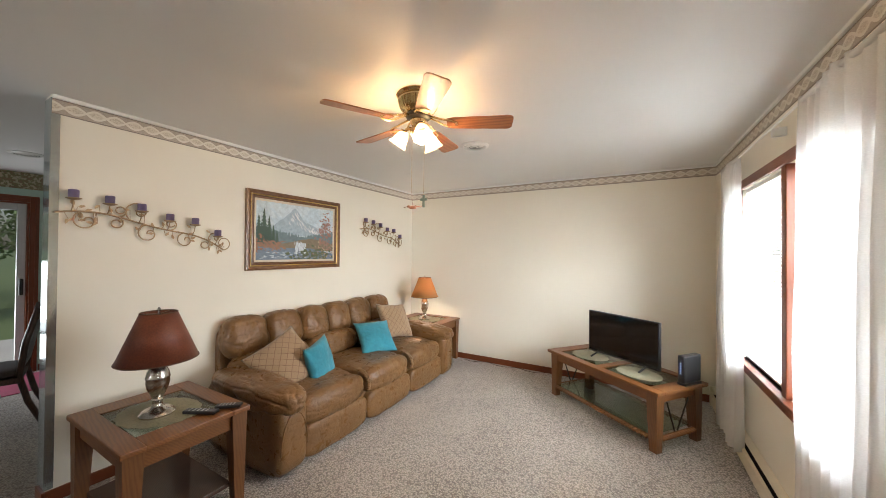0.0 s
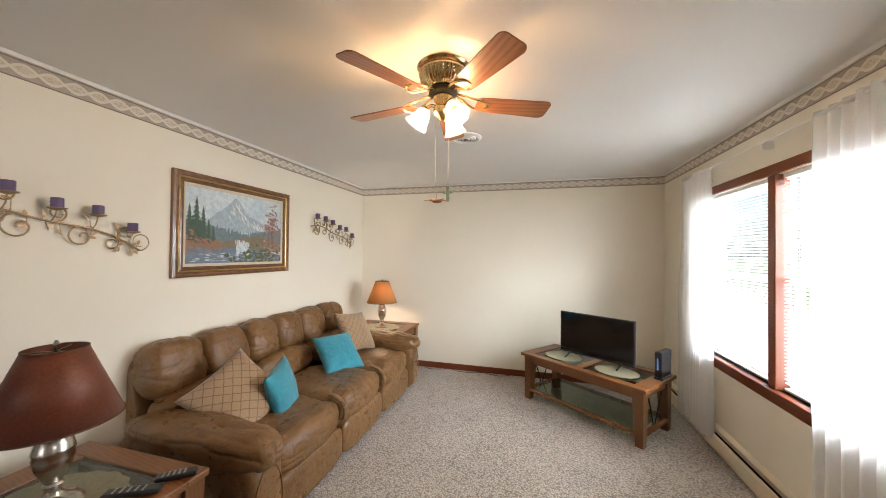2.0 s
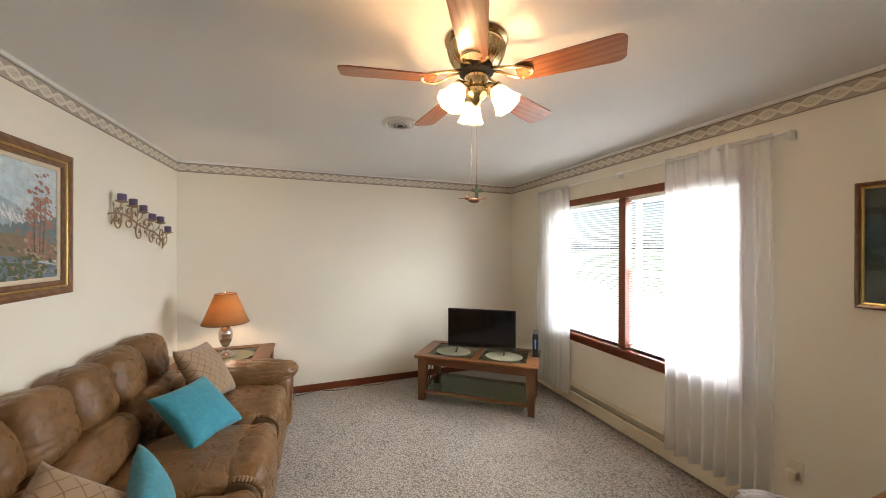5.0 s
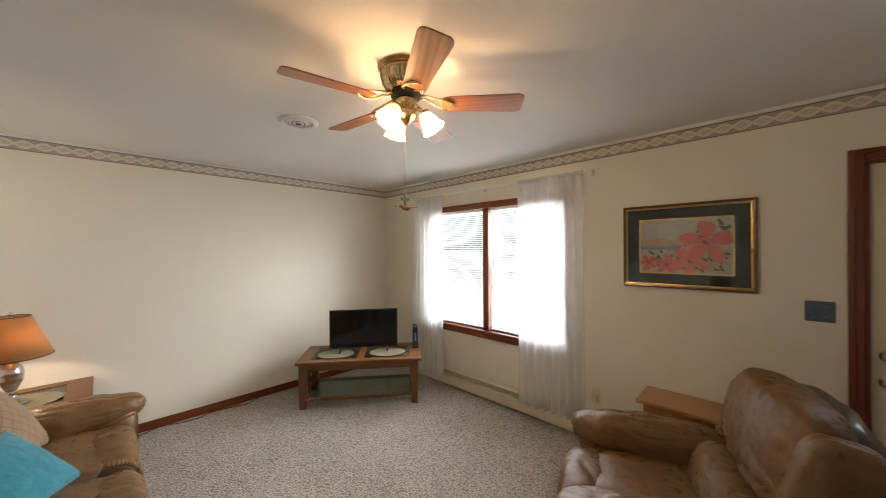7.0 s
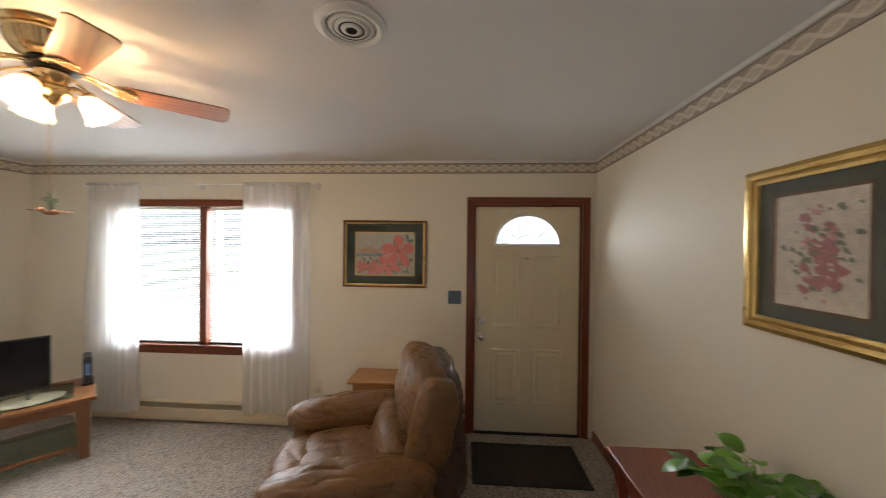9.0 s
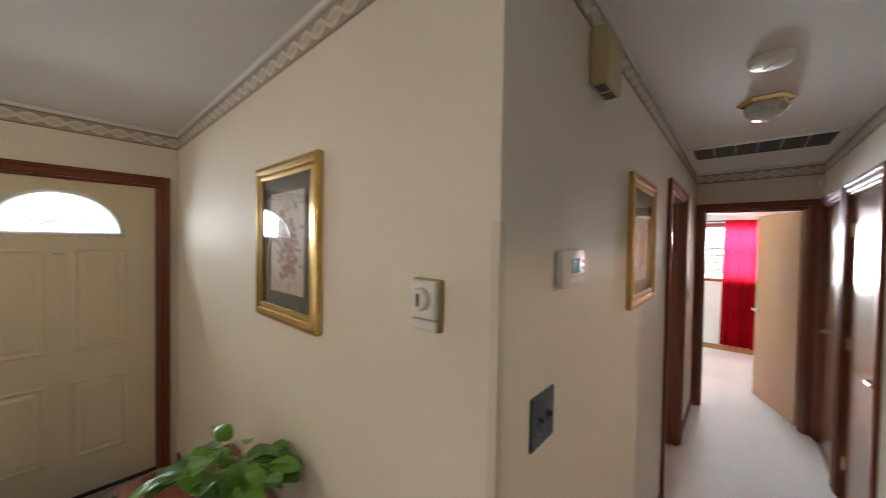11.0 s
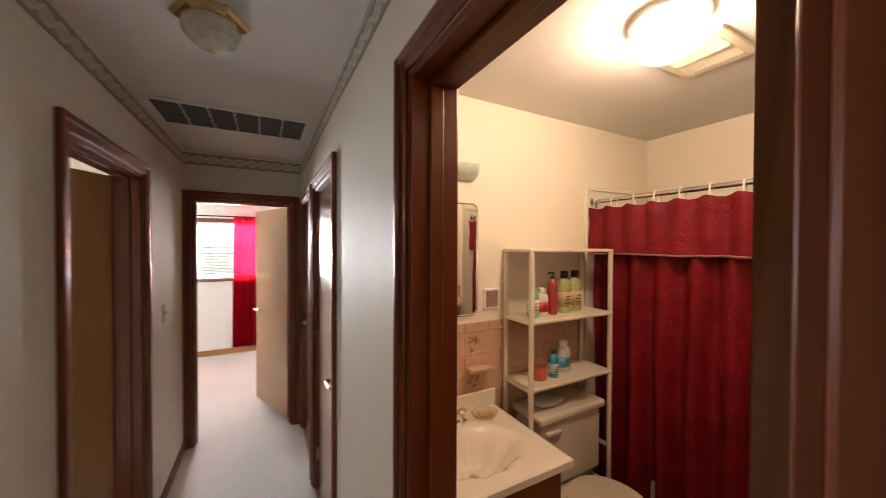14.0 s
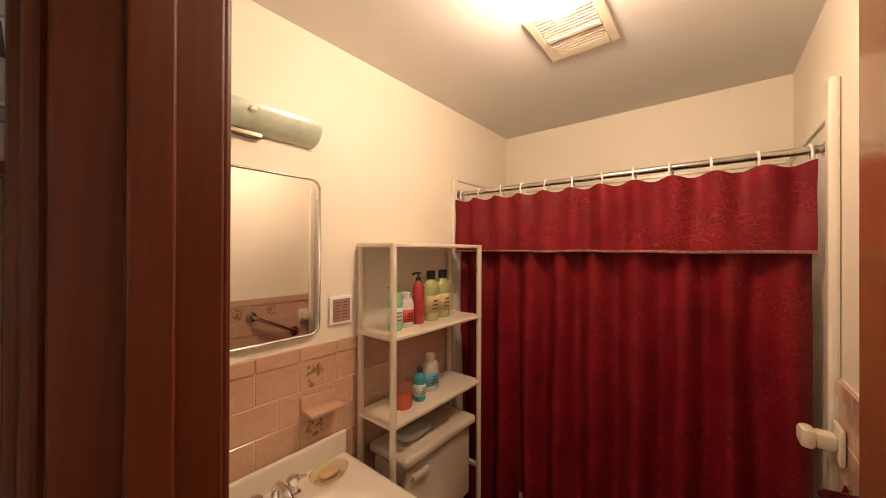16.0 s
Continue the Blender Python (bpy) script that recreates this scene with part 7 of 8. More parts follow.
basin_top()
fc = thing("basin_faucet", pose(-2.90, -2.60, 0.824), "chrome two-handle basin faucet", "faucet")
bm = bm_new()
box(bm, (-0.08, -0.022, 0), (0.08, 0.022, 0.012), 0.006)
part("base_plate", bm, CHROME, fc, smooth=True, angle=40)
bm = bm_new()
tube(bm, [(0, 0, 0.01), (0, 0.0, 0.05), (0, 0.03, 0.075), (0, 0.08, 0.075), (0, 0.115, 0.055)], 0.013, 12, lambda t: 1.1 - 0.3 * t)
part("spout", bm, CHROME, fc, smooth=True)
for x in (-0.06, 0.06):
    bm = bm_new()
    lathe(bm, [(0.018, 0.012), (0.016, 0.03), (0.022, 0.036), (0.024, 0.05), (0.016, 0.058)], 16, Matrix.Translation((x, 0, 0)))
    tube(bm, [(x, 0, 0.048), (x * 1.5, 0.03, 0.058)], 0.006, 8)
    part("tap_handle", bm, CHROME, fc, smooth=True, angle=50)

sd = thing("glass_soap_dish", pose(-3.08, -2.58, 0.824), "oval clear glass soap dish on the counter", "soap dish")
bm = bm_new()
shell(bm, [(0.038, 0.002), (0.055, 0.010), (0.062, 0.026), (0.060, 0.026), (0.052, 0.013), (0.034, 0.006)], 32, Matrix.Diagonal((1.15, 0.85, 1, 1)))
part("dish", bm, glass_of("amber_dish_glass", (0.96, 0.92, 0.82)), sd, smooth=True)
bm = bm_new()
puff(bm, (0, 0, 0.018), (0.075, 0.05, 0.02), 3, 5)
part("soap_bar", bm, plain("cream_soap", (0.62, 0.42, 0.24), 0.5), sd, "cream soap bar", smooth=True)

cab = thing("mirror_cabinet", pose(-2.90, BS, 1.60) @ SOUTHFACE, "mirrored medicine cabinet with rounded steel frame", "mirror")


def rounded(w, h, r, n=6):
    pts = []
    for cx, cy, a0 in ((w / 2 - r, h / 2 - r, 0), (-w / 2 + r, h / 2 - r, 90), (-w / 2 + r, -h / 2 + r, 180), (w / 2 - r, -h / 2 + r, 270)):
        pts += [(cx + r * math.cos(radians(a0 + 90 * k / n)), cy + r * math.sin(radians(a0 + 90 * k / n))) for k in range(n + 1)]
    return pts


MIRROR = surf("mirror_glass", (0.88, 0.88, 0.86), (0.90, 0.90, 0.88), 1, 0.02, 1.0, 10, 0.0, spread=0.0)
bm = bm_new()
prism(bm, rounded(0.405, 0.580, 0.035), 0, 0.014)
part("door_back", bm, WHITE, cab)
bm = bm_new()
prism(bm, rounded(0.396, 0.571, 0.032), 0.0145, 0.017)
part("mirror_glass", bm, MIRROR, cab, "clear mirror glass")
bm = bm_new()
o = rounded(0.400, 0.575, 0.034)
tube(bm, [(x, y, 0.017) for x, y in o + o[:1]], 0.005, 6)
part("frame", bm, CHROME, cab, "thin chrome frame", smooth=True)

vl = thing("vanity_light", pose(-2.86, BS, 2.082) @ SOUTHFACE, "unlit frosted glass vanity light with a chrome outlet base", "wall light")
bm = bm_new()
pts = [(0.066 * math.sin(radians(k)) + 0.012, 0.074 * math.cos(radians(k))) for k in range(0, 181, 12)]
prism(bm, [(0.0, 0.074)] + [(x, y) for x, y in pts] + [(0.0, -0.074)], -0.215, 0.215, Matrix.Rotation(radians(-90), 4, "Y") @ Matrix.Rotation(radians(-90), 4, "Z") @ Matrix.Identity(4))
ge = part("glass_shade", bm, surf("pale_green_frosted_glass", (0.46, 0.54, 0.44), (0.54, 0.62, 0.52), 6, 0.2, fine=40, bump=0.05, coat=0.6), vl, "pale green frosted glass", smooth=True, angle=40)
bm = bm_new()
box(bm, (-0.09, -0.094, 0.0), (0.03, -0.074, 0.03), 0.004)
part("outlet_base", bm, plain("smoked_chrome", (0.20, 0.17, 0.13), 0.22, 1.0), vl, "dark chrome outlet base")
bm = bm_new()
lathe(bm, [(0.010, 0), (0.010, 0.008), (0.004, 0.012)], 12, Matrix.Translation((-0.02, -0.022, 0.072)))
part("shade_knob", bm, WHITE, vl, smooth=True)

cs = thing("ceramic_soap_holder", pose(-3.10, BS + 0.008, 1.045) @ SOUTHFACE, "pink ceramic soap holder set in the tiles", "soap holder")
bm = bm_new()
box(bm, (-0.07, -0.045, 0), (0.07, 0.045, 0.012), 0.005)
vs = [(-0.062, 0.01, 0.01), (0.062, 0.01, 0.01), (0.075, 0.006, 0.085), (-0.075, 0.006, 0.085)]
box(bm, (-0.07, -0.012, 0.008), (0.07, 0.004, 0.085), 0.008)
box(bm, (-0.05, -0.04, 0.008), (0.05, -0.010, 0.045), 0.012)
part("holder", bm, TILE, cs, smooth=True, angle=40)

pl = thing("wall_plaque", pose(-3.20, BS, 1.385) @ SOUTHFACE, "small white-framed plaque with pink printed lines", "plaque")
bm = bm_new()
box(bm, (-0.052, -0.057, 0), (0.052, 0.057, 0.014), 0.006)
part("frame", bm, WHITE, pl)
bm = bm_new()
box(bm, (-0.040, -0.045, 0.0135), (0.040, 0.045, 0.0148))
pr = part("print", bm, plain("pale_pink_print", (0.34, 0.20, 0.17), 0.6), pl)
bm = bm_new()
for k in range(6):
    for s in (-1, 1):
        box(bm, (s * 0.019 - 0.014, 0.03 - 0.012 * k, 0.0148), (s * 0.019 + 0.014 - 0.004 * (k % 3), 0.034 - 0.012 * k, 0.0152))
part("text_lines", bm, plain("dark_pink_ink", (0.22, 0.07, 0.07), 0.6), pr)


def shelf_unit():
    ob = thing("over_toilet_shelf", pose(0, 0, 0), "cream plastic three-tier shelf standing over the toilet", "shelf")
    x0, x1, y0, y1 = -3.885, -3.285, BS + 0.020, -2.475
    mat = plain("ivory_plastic", (0.72, 0.65, 0.52), 0.4)
    for z in (1.655, 1.293, 0.955):
        bm = bm_new()
        box(bm, (x0 - 0.012, y0 - 0.008, z - 0.018), (x1 + 0.012, y1 + 0.012, z), 0.006)
        part("shelf", bm, mat, ob)
    for x in (x0, x1):
        for y in (y0 + 0.008, y1):
            bm = bm_new()
            tube(bm, [(x, y, 0), (x, y, 1.64)], 0.0135, 12)
            part("post", bm, mat, ob, smooth=True, angle=60)
        for z in (0.50, 0.27):
            bm = bm_new()
            box(bm, (x - 0.012, y0, z), (x + 0.012, y1 + 0.01, z + 0.018), 0.005)
            part("side_rung", bm, mat, ob)
    return ob


shelf_unit()


def bottle(x, y, z, r, h, colour, label, cap=(0.02, 0.02, 0.02), style="flip", band=None, flat=0.7, clear=False):
    ob = thing("bottle", pose(x, y, z, 0, 0, -8), label, "bottle")
    bm = bm_new()
    m = Matrix.Diagonal((1, flat, 1, 1))
    lathe(bm, [(r * 0.9, 0), (r, 0.008), (r, h * 0.62), (r * 0.9, h * 0.74), (r * 0.5, h * 0.82), (r * 0.36, h * 0.84)], 24, m)
    body = part("body", bm, surf("bottle_plastic", tuple(c * 0.85 for c in colour), colour, 10, 0.22, fine=60, bump=0.0, coat=0.4), ob, smooth=True, angle=60)
    if band:
        bm = bm_new()
        shell(bm, [(r * 1.006, h * 0.15), (r * 1.006, h * 0.5), (r * 1.0, h * 0.5), (r * 1.0, h * 0.15)], 24, m)
        lab = part("paper_label", bm, plain("label_paper", band, 0.5), body, "printed paper label", smooth=True)
        bm = bm_new()
        for k in range(3):
            box(bm, (-r * 0.45, r * flat * 1.0 - 0.0005, h * (0.22 + 0.08 * k)), (r * (0.45 - 0.12 * k), r * flat * 1.02 + 0.0008, h * (0.25 + 0.08 * k)))
        part("label_bars", bm, plain("label_ink", tuple(c * 0.3 for c in band), 0.5), lab)
    bm = bm_new()
    if style == "pump":
        lathe(bm, [(r * 0.42, h * 0.83), (r * 0.42, h * 0.89), (0.004, h * 0.89), (0.004, h * 0.95), (0.012, h * 0.955), (0.012, h * 0.985)], 14)
        tube(bm, [(0, 0, h * 0.975), (0.035, 0.01, h * 0.97), (0.04, 0.012, h * 0.95)], 0.005, 8)
    elif style == "jar":
        lathe(bm, [(r * 1.02, h * 0.78), (r * 1.02, h * 1.0)], 24, m)
    else:
        lathe(bm, [(r * 0.5, h * 0.83), (r * 0.5, h * 0.98), (r * 0.4, h)], 18)
    part("cap", bm, plain("bottle_cap", cap, 0.35), body, smooth=True, angle=40)
    return ob


z1 = 1.294
bottle(-3.365, -2.55, z1, 0.033, 0.19, (0.30, 0.62, 0.34), "clear green pump bottle of hand soap", (0.10, 0.45, 0.18), "pump", (0.62, 0.70, 0.60))
bottle(-3.445, -2.57, z1, 0.040, 0.15, (0.72, 0.68, 0.62), "white squeeze bottle with a red label", (0.75, 0.72, 0.66), "flip", (0.60, 0.06, 0.04))
bottle(-3.525, -2.57, z1, 0.028, 0.235, (0.42, 0.05, 0.05), "slim red pump bottle with a black top", (0.015, 0.015, 0.015), "pump", None, 0.9)
bottle(-3.625, -2.58, z1, 0.043, 0.235, (0.42, 0.45, 0.19), "olive green shampoo bottle with a black cap", (0.012, 0.012, 0.012), "flip", (0.52, 0.40, 0.20))
bottle(-3.725, -2.59, z1, 0.043, 0.235, (0.42, 0.45, 0.19), "olive green shampoo bottle with a black cap", (0.012, 0.012, 0.012), "flip", (0.52, 0.40, 0.20))
bottle(-3.42, -2.56, 0.956, 0.040, 0.095, (0.55, 0.10, 0.05), "red candle jar with a metal lid", (0.30, 0.10, 0.06), "jar", None, 1.0)
bottle(-3.515, -2.55, 0.956, 0.027, 0.15, (0.05, 0.34, 0.38), "teal spray can with a dark top", (0.03, 0.05, 0.05), "flip", (0.50, 0.60, 0.55), 1.0)
bottle(-3.63, -2.585, 0.956, 0.045, 0.175, (0.66, 0.62, 0.55), "white bottle with a blue label", (0.74, 0.70, 0.62), "flip", (0.14, 0.40, 0.62), 0.6)


def toilet():
    ob = thing("toilet", pose(-3.585, BS, 0), "bone coloured porcelain toilet with closed lid", "toilet")
    bm = bm_new()
    box(bm, (-0.235, 0.02, 0.40), (0.235, 0.225, 0.755), 0.03, 4)
    part("tank", bm, PORCELAIN, ob, smooth=True, angle=40)
    bm = bm_new()
    box(bm, (-0.25, 0.012, 0.755), (0.25, 0.245, 0.80), 0.018, 4)
    part("tank_lid", bm, PORCELAIN, ob, smooth=True, angle=40)
    bm = bm_new()
    box(bm, (0.10, 0.222, 0.69), (0.20, 0.245, 0.715), 0.008)
    part("flush_lever", bm, PORCELAIN, ob)
    bm = bm_new()
    rows = []
    for z, a, b, cy in ((0, 0.11, 0.20, 0.36), (0.10, 0.10, 0.19, 0.36), (0.22, 0.13, 0.22, 0.38), (0.34, 0.175, 0.26, 0.42), (0.39, 0.185, 0.27, 0.43)):
        rows.append([bm.verts.new((a * math.cos(t), cy + b * math.sin(t), z)) for t in (2 * math.pi * k / 28 for k in range(28))])
    for p, q in zip(rows, rows[1:]):
        for i in range(28):
            bm.faces.new((p[i], p[(i + 1) % 28], q[(i + 1) % 28], q[i]))
    bm.faces.new(rows[0])
    bm.faces.new(rows[-1])
    part("bowl", bm, PORCELAIN, ob, smooth=True, angle=50)
    bm = bm_new()
    out = [(0.188 * math.cos(t), 0.44 + 0.235 * math.sin(t) * (1 if math.sin(t) > 0 else 0.82)) for t in (2 * math.pi * k / 36 for k in range(36))]
    prism(bm, out, 0.392, 0.410)
    part("seat", bm, PORCELAIN, ob)
    bm = bm_new()
    prism(bm, out, 0.412, 0.432)
    part("lid", bm, PORCELAIN, ob, "closed toilet lid")
    return ob


toilet()
bag = thing("wipes_pack", pose(-3.50, BS + 0.13, 0.801), "soft plastic pack of wipes lying on the tank", "wipes pack")
bm = bm_new()
puff(bm, (0, 0, 0.022), (0.20, 0.11, 0.05), 2.6, 6, 0.004)
part("pack", bm, plain("pale_wrapper", (0.45, 0.46, 0.40), 0.25, 0, 0.4), bag, smooth=True)


def damask():
    m, nt, b = nodes_of("crimson_damask")
    v = mapped(nt, (1, 1, 1))
    n1, n2 = noise_of(nt, v, 9, 5, 0.7), noise_of(nt, v, 260, 2)
    vo = nt.nodes.new("ShaderNodeTexVoronoi")
    vo.feature = "DISTANCE_TO_EDGE"
    vo.inputs["Scale"].default_value = 44
    wv = nt.nodes.new("ShaderNodeVectorMath")
    wv.operation = "MULTIPLY_ADD"
    nz = nt.nodes.new("ShaderNodeTexNoise")
    nz.inputs["Scale"].default_value = 12
    nt.links.new(v, nz.inputs["Vector"])
    nt.links.new(nz.outputs["Color"], wv.inputs[0])
    wv.inputs[1].default_value = (0.16, 0.16, 0.16)
    nt.links.new(v, wv.inputs[2])
    nt.links.new(wv.outputs[0], vo.inputs["Vector"])
    col = ramp(nt, n1, [(0.35, (0.125, 0.0026, 0.0065)), (0.65, (0.195, 0.0045, 0.011))])
    vein = ramp(nt, vo.outputs["Distance"], [(0.0, (0.6, 0.6, 0.6)), (0.07, (0, 0, 0))])
    gate = ramp(nt, noise_of(nt, v, 5, 2), [(0.40, (0, 0, 0)), (0.56, (1, 1, 1))])
    fac = mixed(nt, 1.0, vein, gate, "MULTIPLY")
    col = mixed(nt, fac, col, (0.36, 0.028, 0.042))
    nt.links.new(col, b.inputs["Base Color"])
    nt.links.new(ramp(nt, n2, [(0.3, (0.42,) * 3), (0.7, (0.6,) * 3)]), b.inputs["Roughness"])
    b.inputs["Specular IOR Level"].default_value = 0.25
    bumped(nt, b, n2, 0.25, 0.001)
    return m


DAMASK = damask()
curt, cl = cloth_panel("shower_curtain", (-4.0, -2.672), (-4.0, -1.275), 0.12, 1.905, 9, 0.052, DAMASK, "crimson damask shower curtain with a corded valance", "shower curtain", 3.0)
bm = bm_new()
nx, nz = 120, 10
rows = []
for j in range(nz + 1):
    v = j / nz
    row = []
    for i in range(nx + 1):
        u = i / nx
        dip = 0.014 * (0.5 + 0.5 * math.cos(2 * math.pi * 11 * u))
        off = 0.044 + (0.010 + 0.008 * v) * math.sin(2 * math.pi * 11 * u + 0.6) + 0.012 * noise.noise(Vector((u * 17, v * 2.4, 7)))
        row.append(bm.verts.new((-4.0 + off, -2.675 + 1.403 * u, 1.625 + (0.29 - dip * v * 0 - (0.014 - dip) * v) * v + 0.006 * noise.noise(Vector((u * 7, 1, 1))) * (1 - v))))
    rows.append(row)
for p, q in zip(rows, rows[1:]):
    for i in range(nx):
        bm.faces.new((p[i], p[i + 1], q[i + 1], q[i]))
val = part("valance", bm, DAMASK, curt, "crimson damask valance", smooth=True)
bm = bm_new()
tube(bm, [(-3.953 + 0.010 * math.sin(2 * math.pi * 11 * u + 0.6) + 0.012 * noise.noise(Vector((u * 17, 0, 7))), -2.675 + 1.403 * u, 1.624 + 0.006 * noise.noise(Vector((u * 7, 1, 1)))) for u in [k / 120 for k in range(121)]], 0.006, 6)
CORD = surf("twisted_cord", (0.10, 0.01, 0.015), (0.42, 0.22, 0.18), 60, 0.7, fine=300, bump=0.5, stretch=(1, 4, 1))
part("corded_trim", bm, CORD, val, "twisted dark red cord")
rodb = thing("shower_rod", pose(-4.0, -1.97, 1.955), "brushed steel shower curtain rod with end flanges", "shower rod")
bm = bm_new()
tube(bm, [(0, -0.725, 0), (0, 0.725, 0)], 0.0135, 14)
part("rod", bm, NICKEL, rodb, smooth=True, angle=50)
for y in (-0.728, 0.728):
    bm = bm_new()
    lathe(bm, [(0.030, -0.006), (0.030, 0.004), (0.018, 0.010)], 20, Matrix.Translation((0, y, 0)) @ Matrix.Rotation(radians(90 if y > 0 else -90), 4, "X"))
    part("end_flange", bm, NICKEL, rodb, smooth=True, angle=40)
first = None
for k in range(12):
    y = -2.665 + 1.385 * k / 11
    if first is None:
        bm = bm_new()
        pts = [(0.022 * math.sin(2 * math.pi * q / 20), 0.004 * math.sin(math.pi * q / 20), -0.016 + 0.034 * math.cos(2 * math.pi * q / 20)) for q in range(21)]
        tube(bm, pts, 0.0042, 7)
        ring = thing("curtain_ring", pose(-4.0, y, 1.955), "white plastic shower curtain ring on a rod", "curtain ring", "rings on the shower rod")
        part("hoop", bm, WHITE, ring, smooth=True)
        first = ring
    else:
        copy_thing(first, pose(-4.0, y, 1.955, 0, 0, random.Random(k).uniform(-20, 20)))

# tub, surround and trim
SURR = plain("white_surround_panel", (0.78, 0.73, 0.62), 0.25, 0, 0.3)
tub = thing("bathtub", pose(0, 0, 0), "white bathtub behind the shower curtain", "bathtub")
bm = bm_new()
box(bm, (BX + 0.01, BS + 0.008, 0), (-4.05, BN - 0.008, 0.36), 0.02)
box(bm, (BX + 0.01, BS + 0.008, 0.36), (BX + 0.08, BN - 0.008, 0.40), 0.02)
part("apron", bm, PORCELAIN, tub)
bm = bm_new()
box(bm, (BX + 0.002, BS + 0.012, 0.40), (BX + 0.008, BN - 0.012, 2.03))
box(bm, (BX + 0.008, BS + 0.002, 0.40), (-3.95, BS + 0.008, 2.03))
box(bm, (BX + 0.008, BN - 0.008, 0.40), (-3.89, BN - 0.002, 2.03))
tagged(part("surround_panels", bm, SURR), "white shower surround panels on the tub walls", "wall panel", kind="structure")
bm = bm_new()
box(bm, (-3.975, BS + 0.001, 0.0), (-3.935, BS + 0.018, 2.05), 0.006)
box(bm, (BX + 0.02, BS + 0.001, 2.03), (-3.975, BS + 0.018, 2.05), 0.005)
box(bm, (BX + 0.002, BS + 0.02, 2.03), (BX + 0.018, BN - 0.02, 2.05), 0.005)
box(bm, (-3.905, BN - 0.026, 0.0), (-3.86, BN - 0.001, 2.135), 0.008)
box(bm, (BX + 0.02, BN - 0.018, 2.03), (-3.905, BN - 0.001, 2.05), 0.005)
tagged(part("trim_surround", bm, SURR), "white plastic edge trim of the shower surround", "trim", kind="structure")

hold = thing("ceramic_towel_bracket", pose(-3.81, BN - 0.010, 1.10) @ Matrix.Rotation(radians(90), 4, "X"), "pink ceramic towel bar bracket on the tiles", "towel bracket")
bm = bm_new()
box(bm, (-0.04, -0.05, 0), (0.04, 0.05, 0.012), 0.006)
box(bm, (-0.025, -0.022, 0.010), (0.025, 0.022, 0.055), 0.010)
box(bm, (-0.032, -0.028, 0.050), (0.032, 0.028, 0.085), 0.014)
part("bracket", bm, OFFWHITE, hold, smooth=True, angle=40)
grab = thing("grab_bar", pose(0, 0, 0), "chrome grab bar on the tiled bathroom wall", "grab bar")
bm = bm_new()
tube(bm, [(-3.42, BN - 0.01, 1.14), (-3.42, BN - 0.055, 1.14), (-3.45, BN - 0.06, 1.125), (-3.70, BN - 0.06, 1.00), (-3.735, BN - 0.055, 0.985), (-3.735, BN - 0.01, 0.985)], 0.014, 10)
part("bar", bm, NICKEL, grab, smooth=True)
for x, z in ((-3.42, 1.14), (-3.735, 0.985)):
    bm = bm_new()
    lathe(bm, [(0.036, 0), (0.036, 0.006), (0.02, 0.012)], 20, Matrix.Translation((x, BN - 0.011, z)) @ Matrix.Rotation(radians(90), 4, "X"))
    part("flange", bm, NICKEL, grab, smooth=True, angle=40)

ex = thing("exhaust_fan", pose(-3.66, -1.925, H), "beige square bathroom exhaust fan grille on the ceiling", "exhaust fan")
bm = bm_new()
for a, b in (((-0.15, -0.13), (0.15, -0.095)), ((-0.15, 0.095), (0.15, 0.13)), ((-0.15, -0.095), (-0.11, 0.095)), ((0.11, -0.095), (0.15, 0.095))):
    box(bm, (*a, -0.012), (*b, 0), 0.005)
part("frame", bm, OFFWHITE, ex)
# black sheet in place of the shaded recess behind the slats
bm = bm_new()
box(bm, (-0.11, -0.095, -0.004), (0.11, 0.095, -0.001))
part("backing", bm, BLACK, ex)
first = None
for k in range(13):
    if first is None:
        bm = bm_new()
        box(bm, (-0.0032, -0.095, -0.004), (0.0032, 0.095, 0.004), 0.001, 1)
        first = part("slat", bm, OFFWHITE, ex)
        s = first
    else:
        s = new("slat", first.data)
        s.parent = ex
    s.location = (-0.10 + 0.0167 * k, 0, -0.0085)
bm = bm_new()
box(bm, (-0.010, -0.095, -0.0165), (0.010, 0.095, -0.010), 0.003)
part("centre_bar", bm, OFFWHITE, ex)

BATHLAMP = (-3.32, -1.87)
bl = thing("bathroom_light", pose(BATHLAMP[0], BATHLAMP[1], H), "lit white glass globe ceiling light", "ceiling light")
bm = bm_new()
lathe(bm, [(0.118, 0), (0.120, -0.016), (0.100, -0.028)], 32)
part("base", bm, WHITE, bl, smooth=True, angle=40)
bm = bm_new()
lathe(bm, [(0.088, -0.026), (0.098, -0.036), (0.106, -0.062), (0.102, -0.092), (0.080, -0.120), (0.045, -0.133), (0.01, -0.137)], 32)
gl = part("globe", bm, glowing("lit_opal_globe", (1.0, 0.82, 0.60), 4.2), bl, "glowing opal glass globe", smooth=True)
gl.visible_shadow = False
bulb("bathroom_bulb", (BATHLAMP[0], BATHLAMP[1], H - 0.070), 26, (1.0, 0.74, 0.52), 0.045)

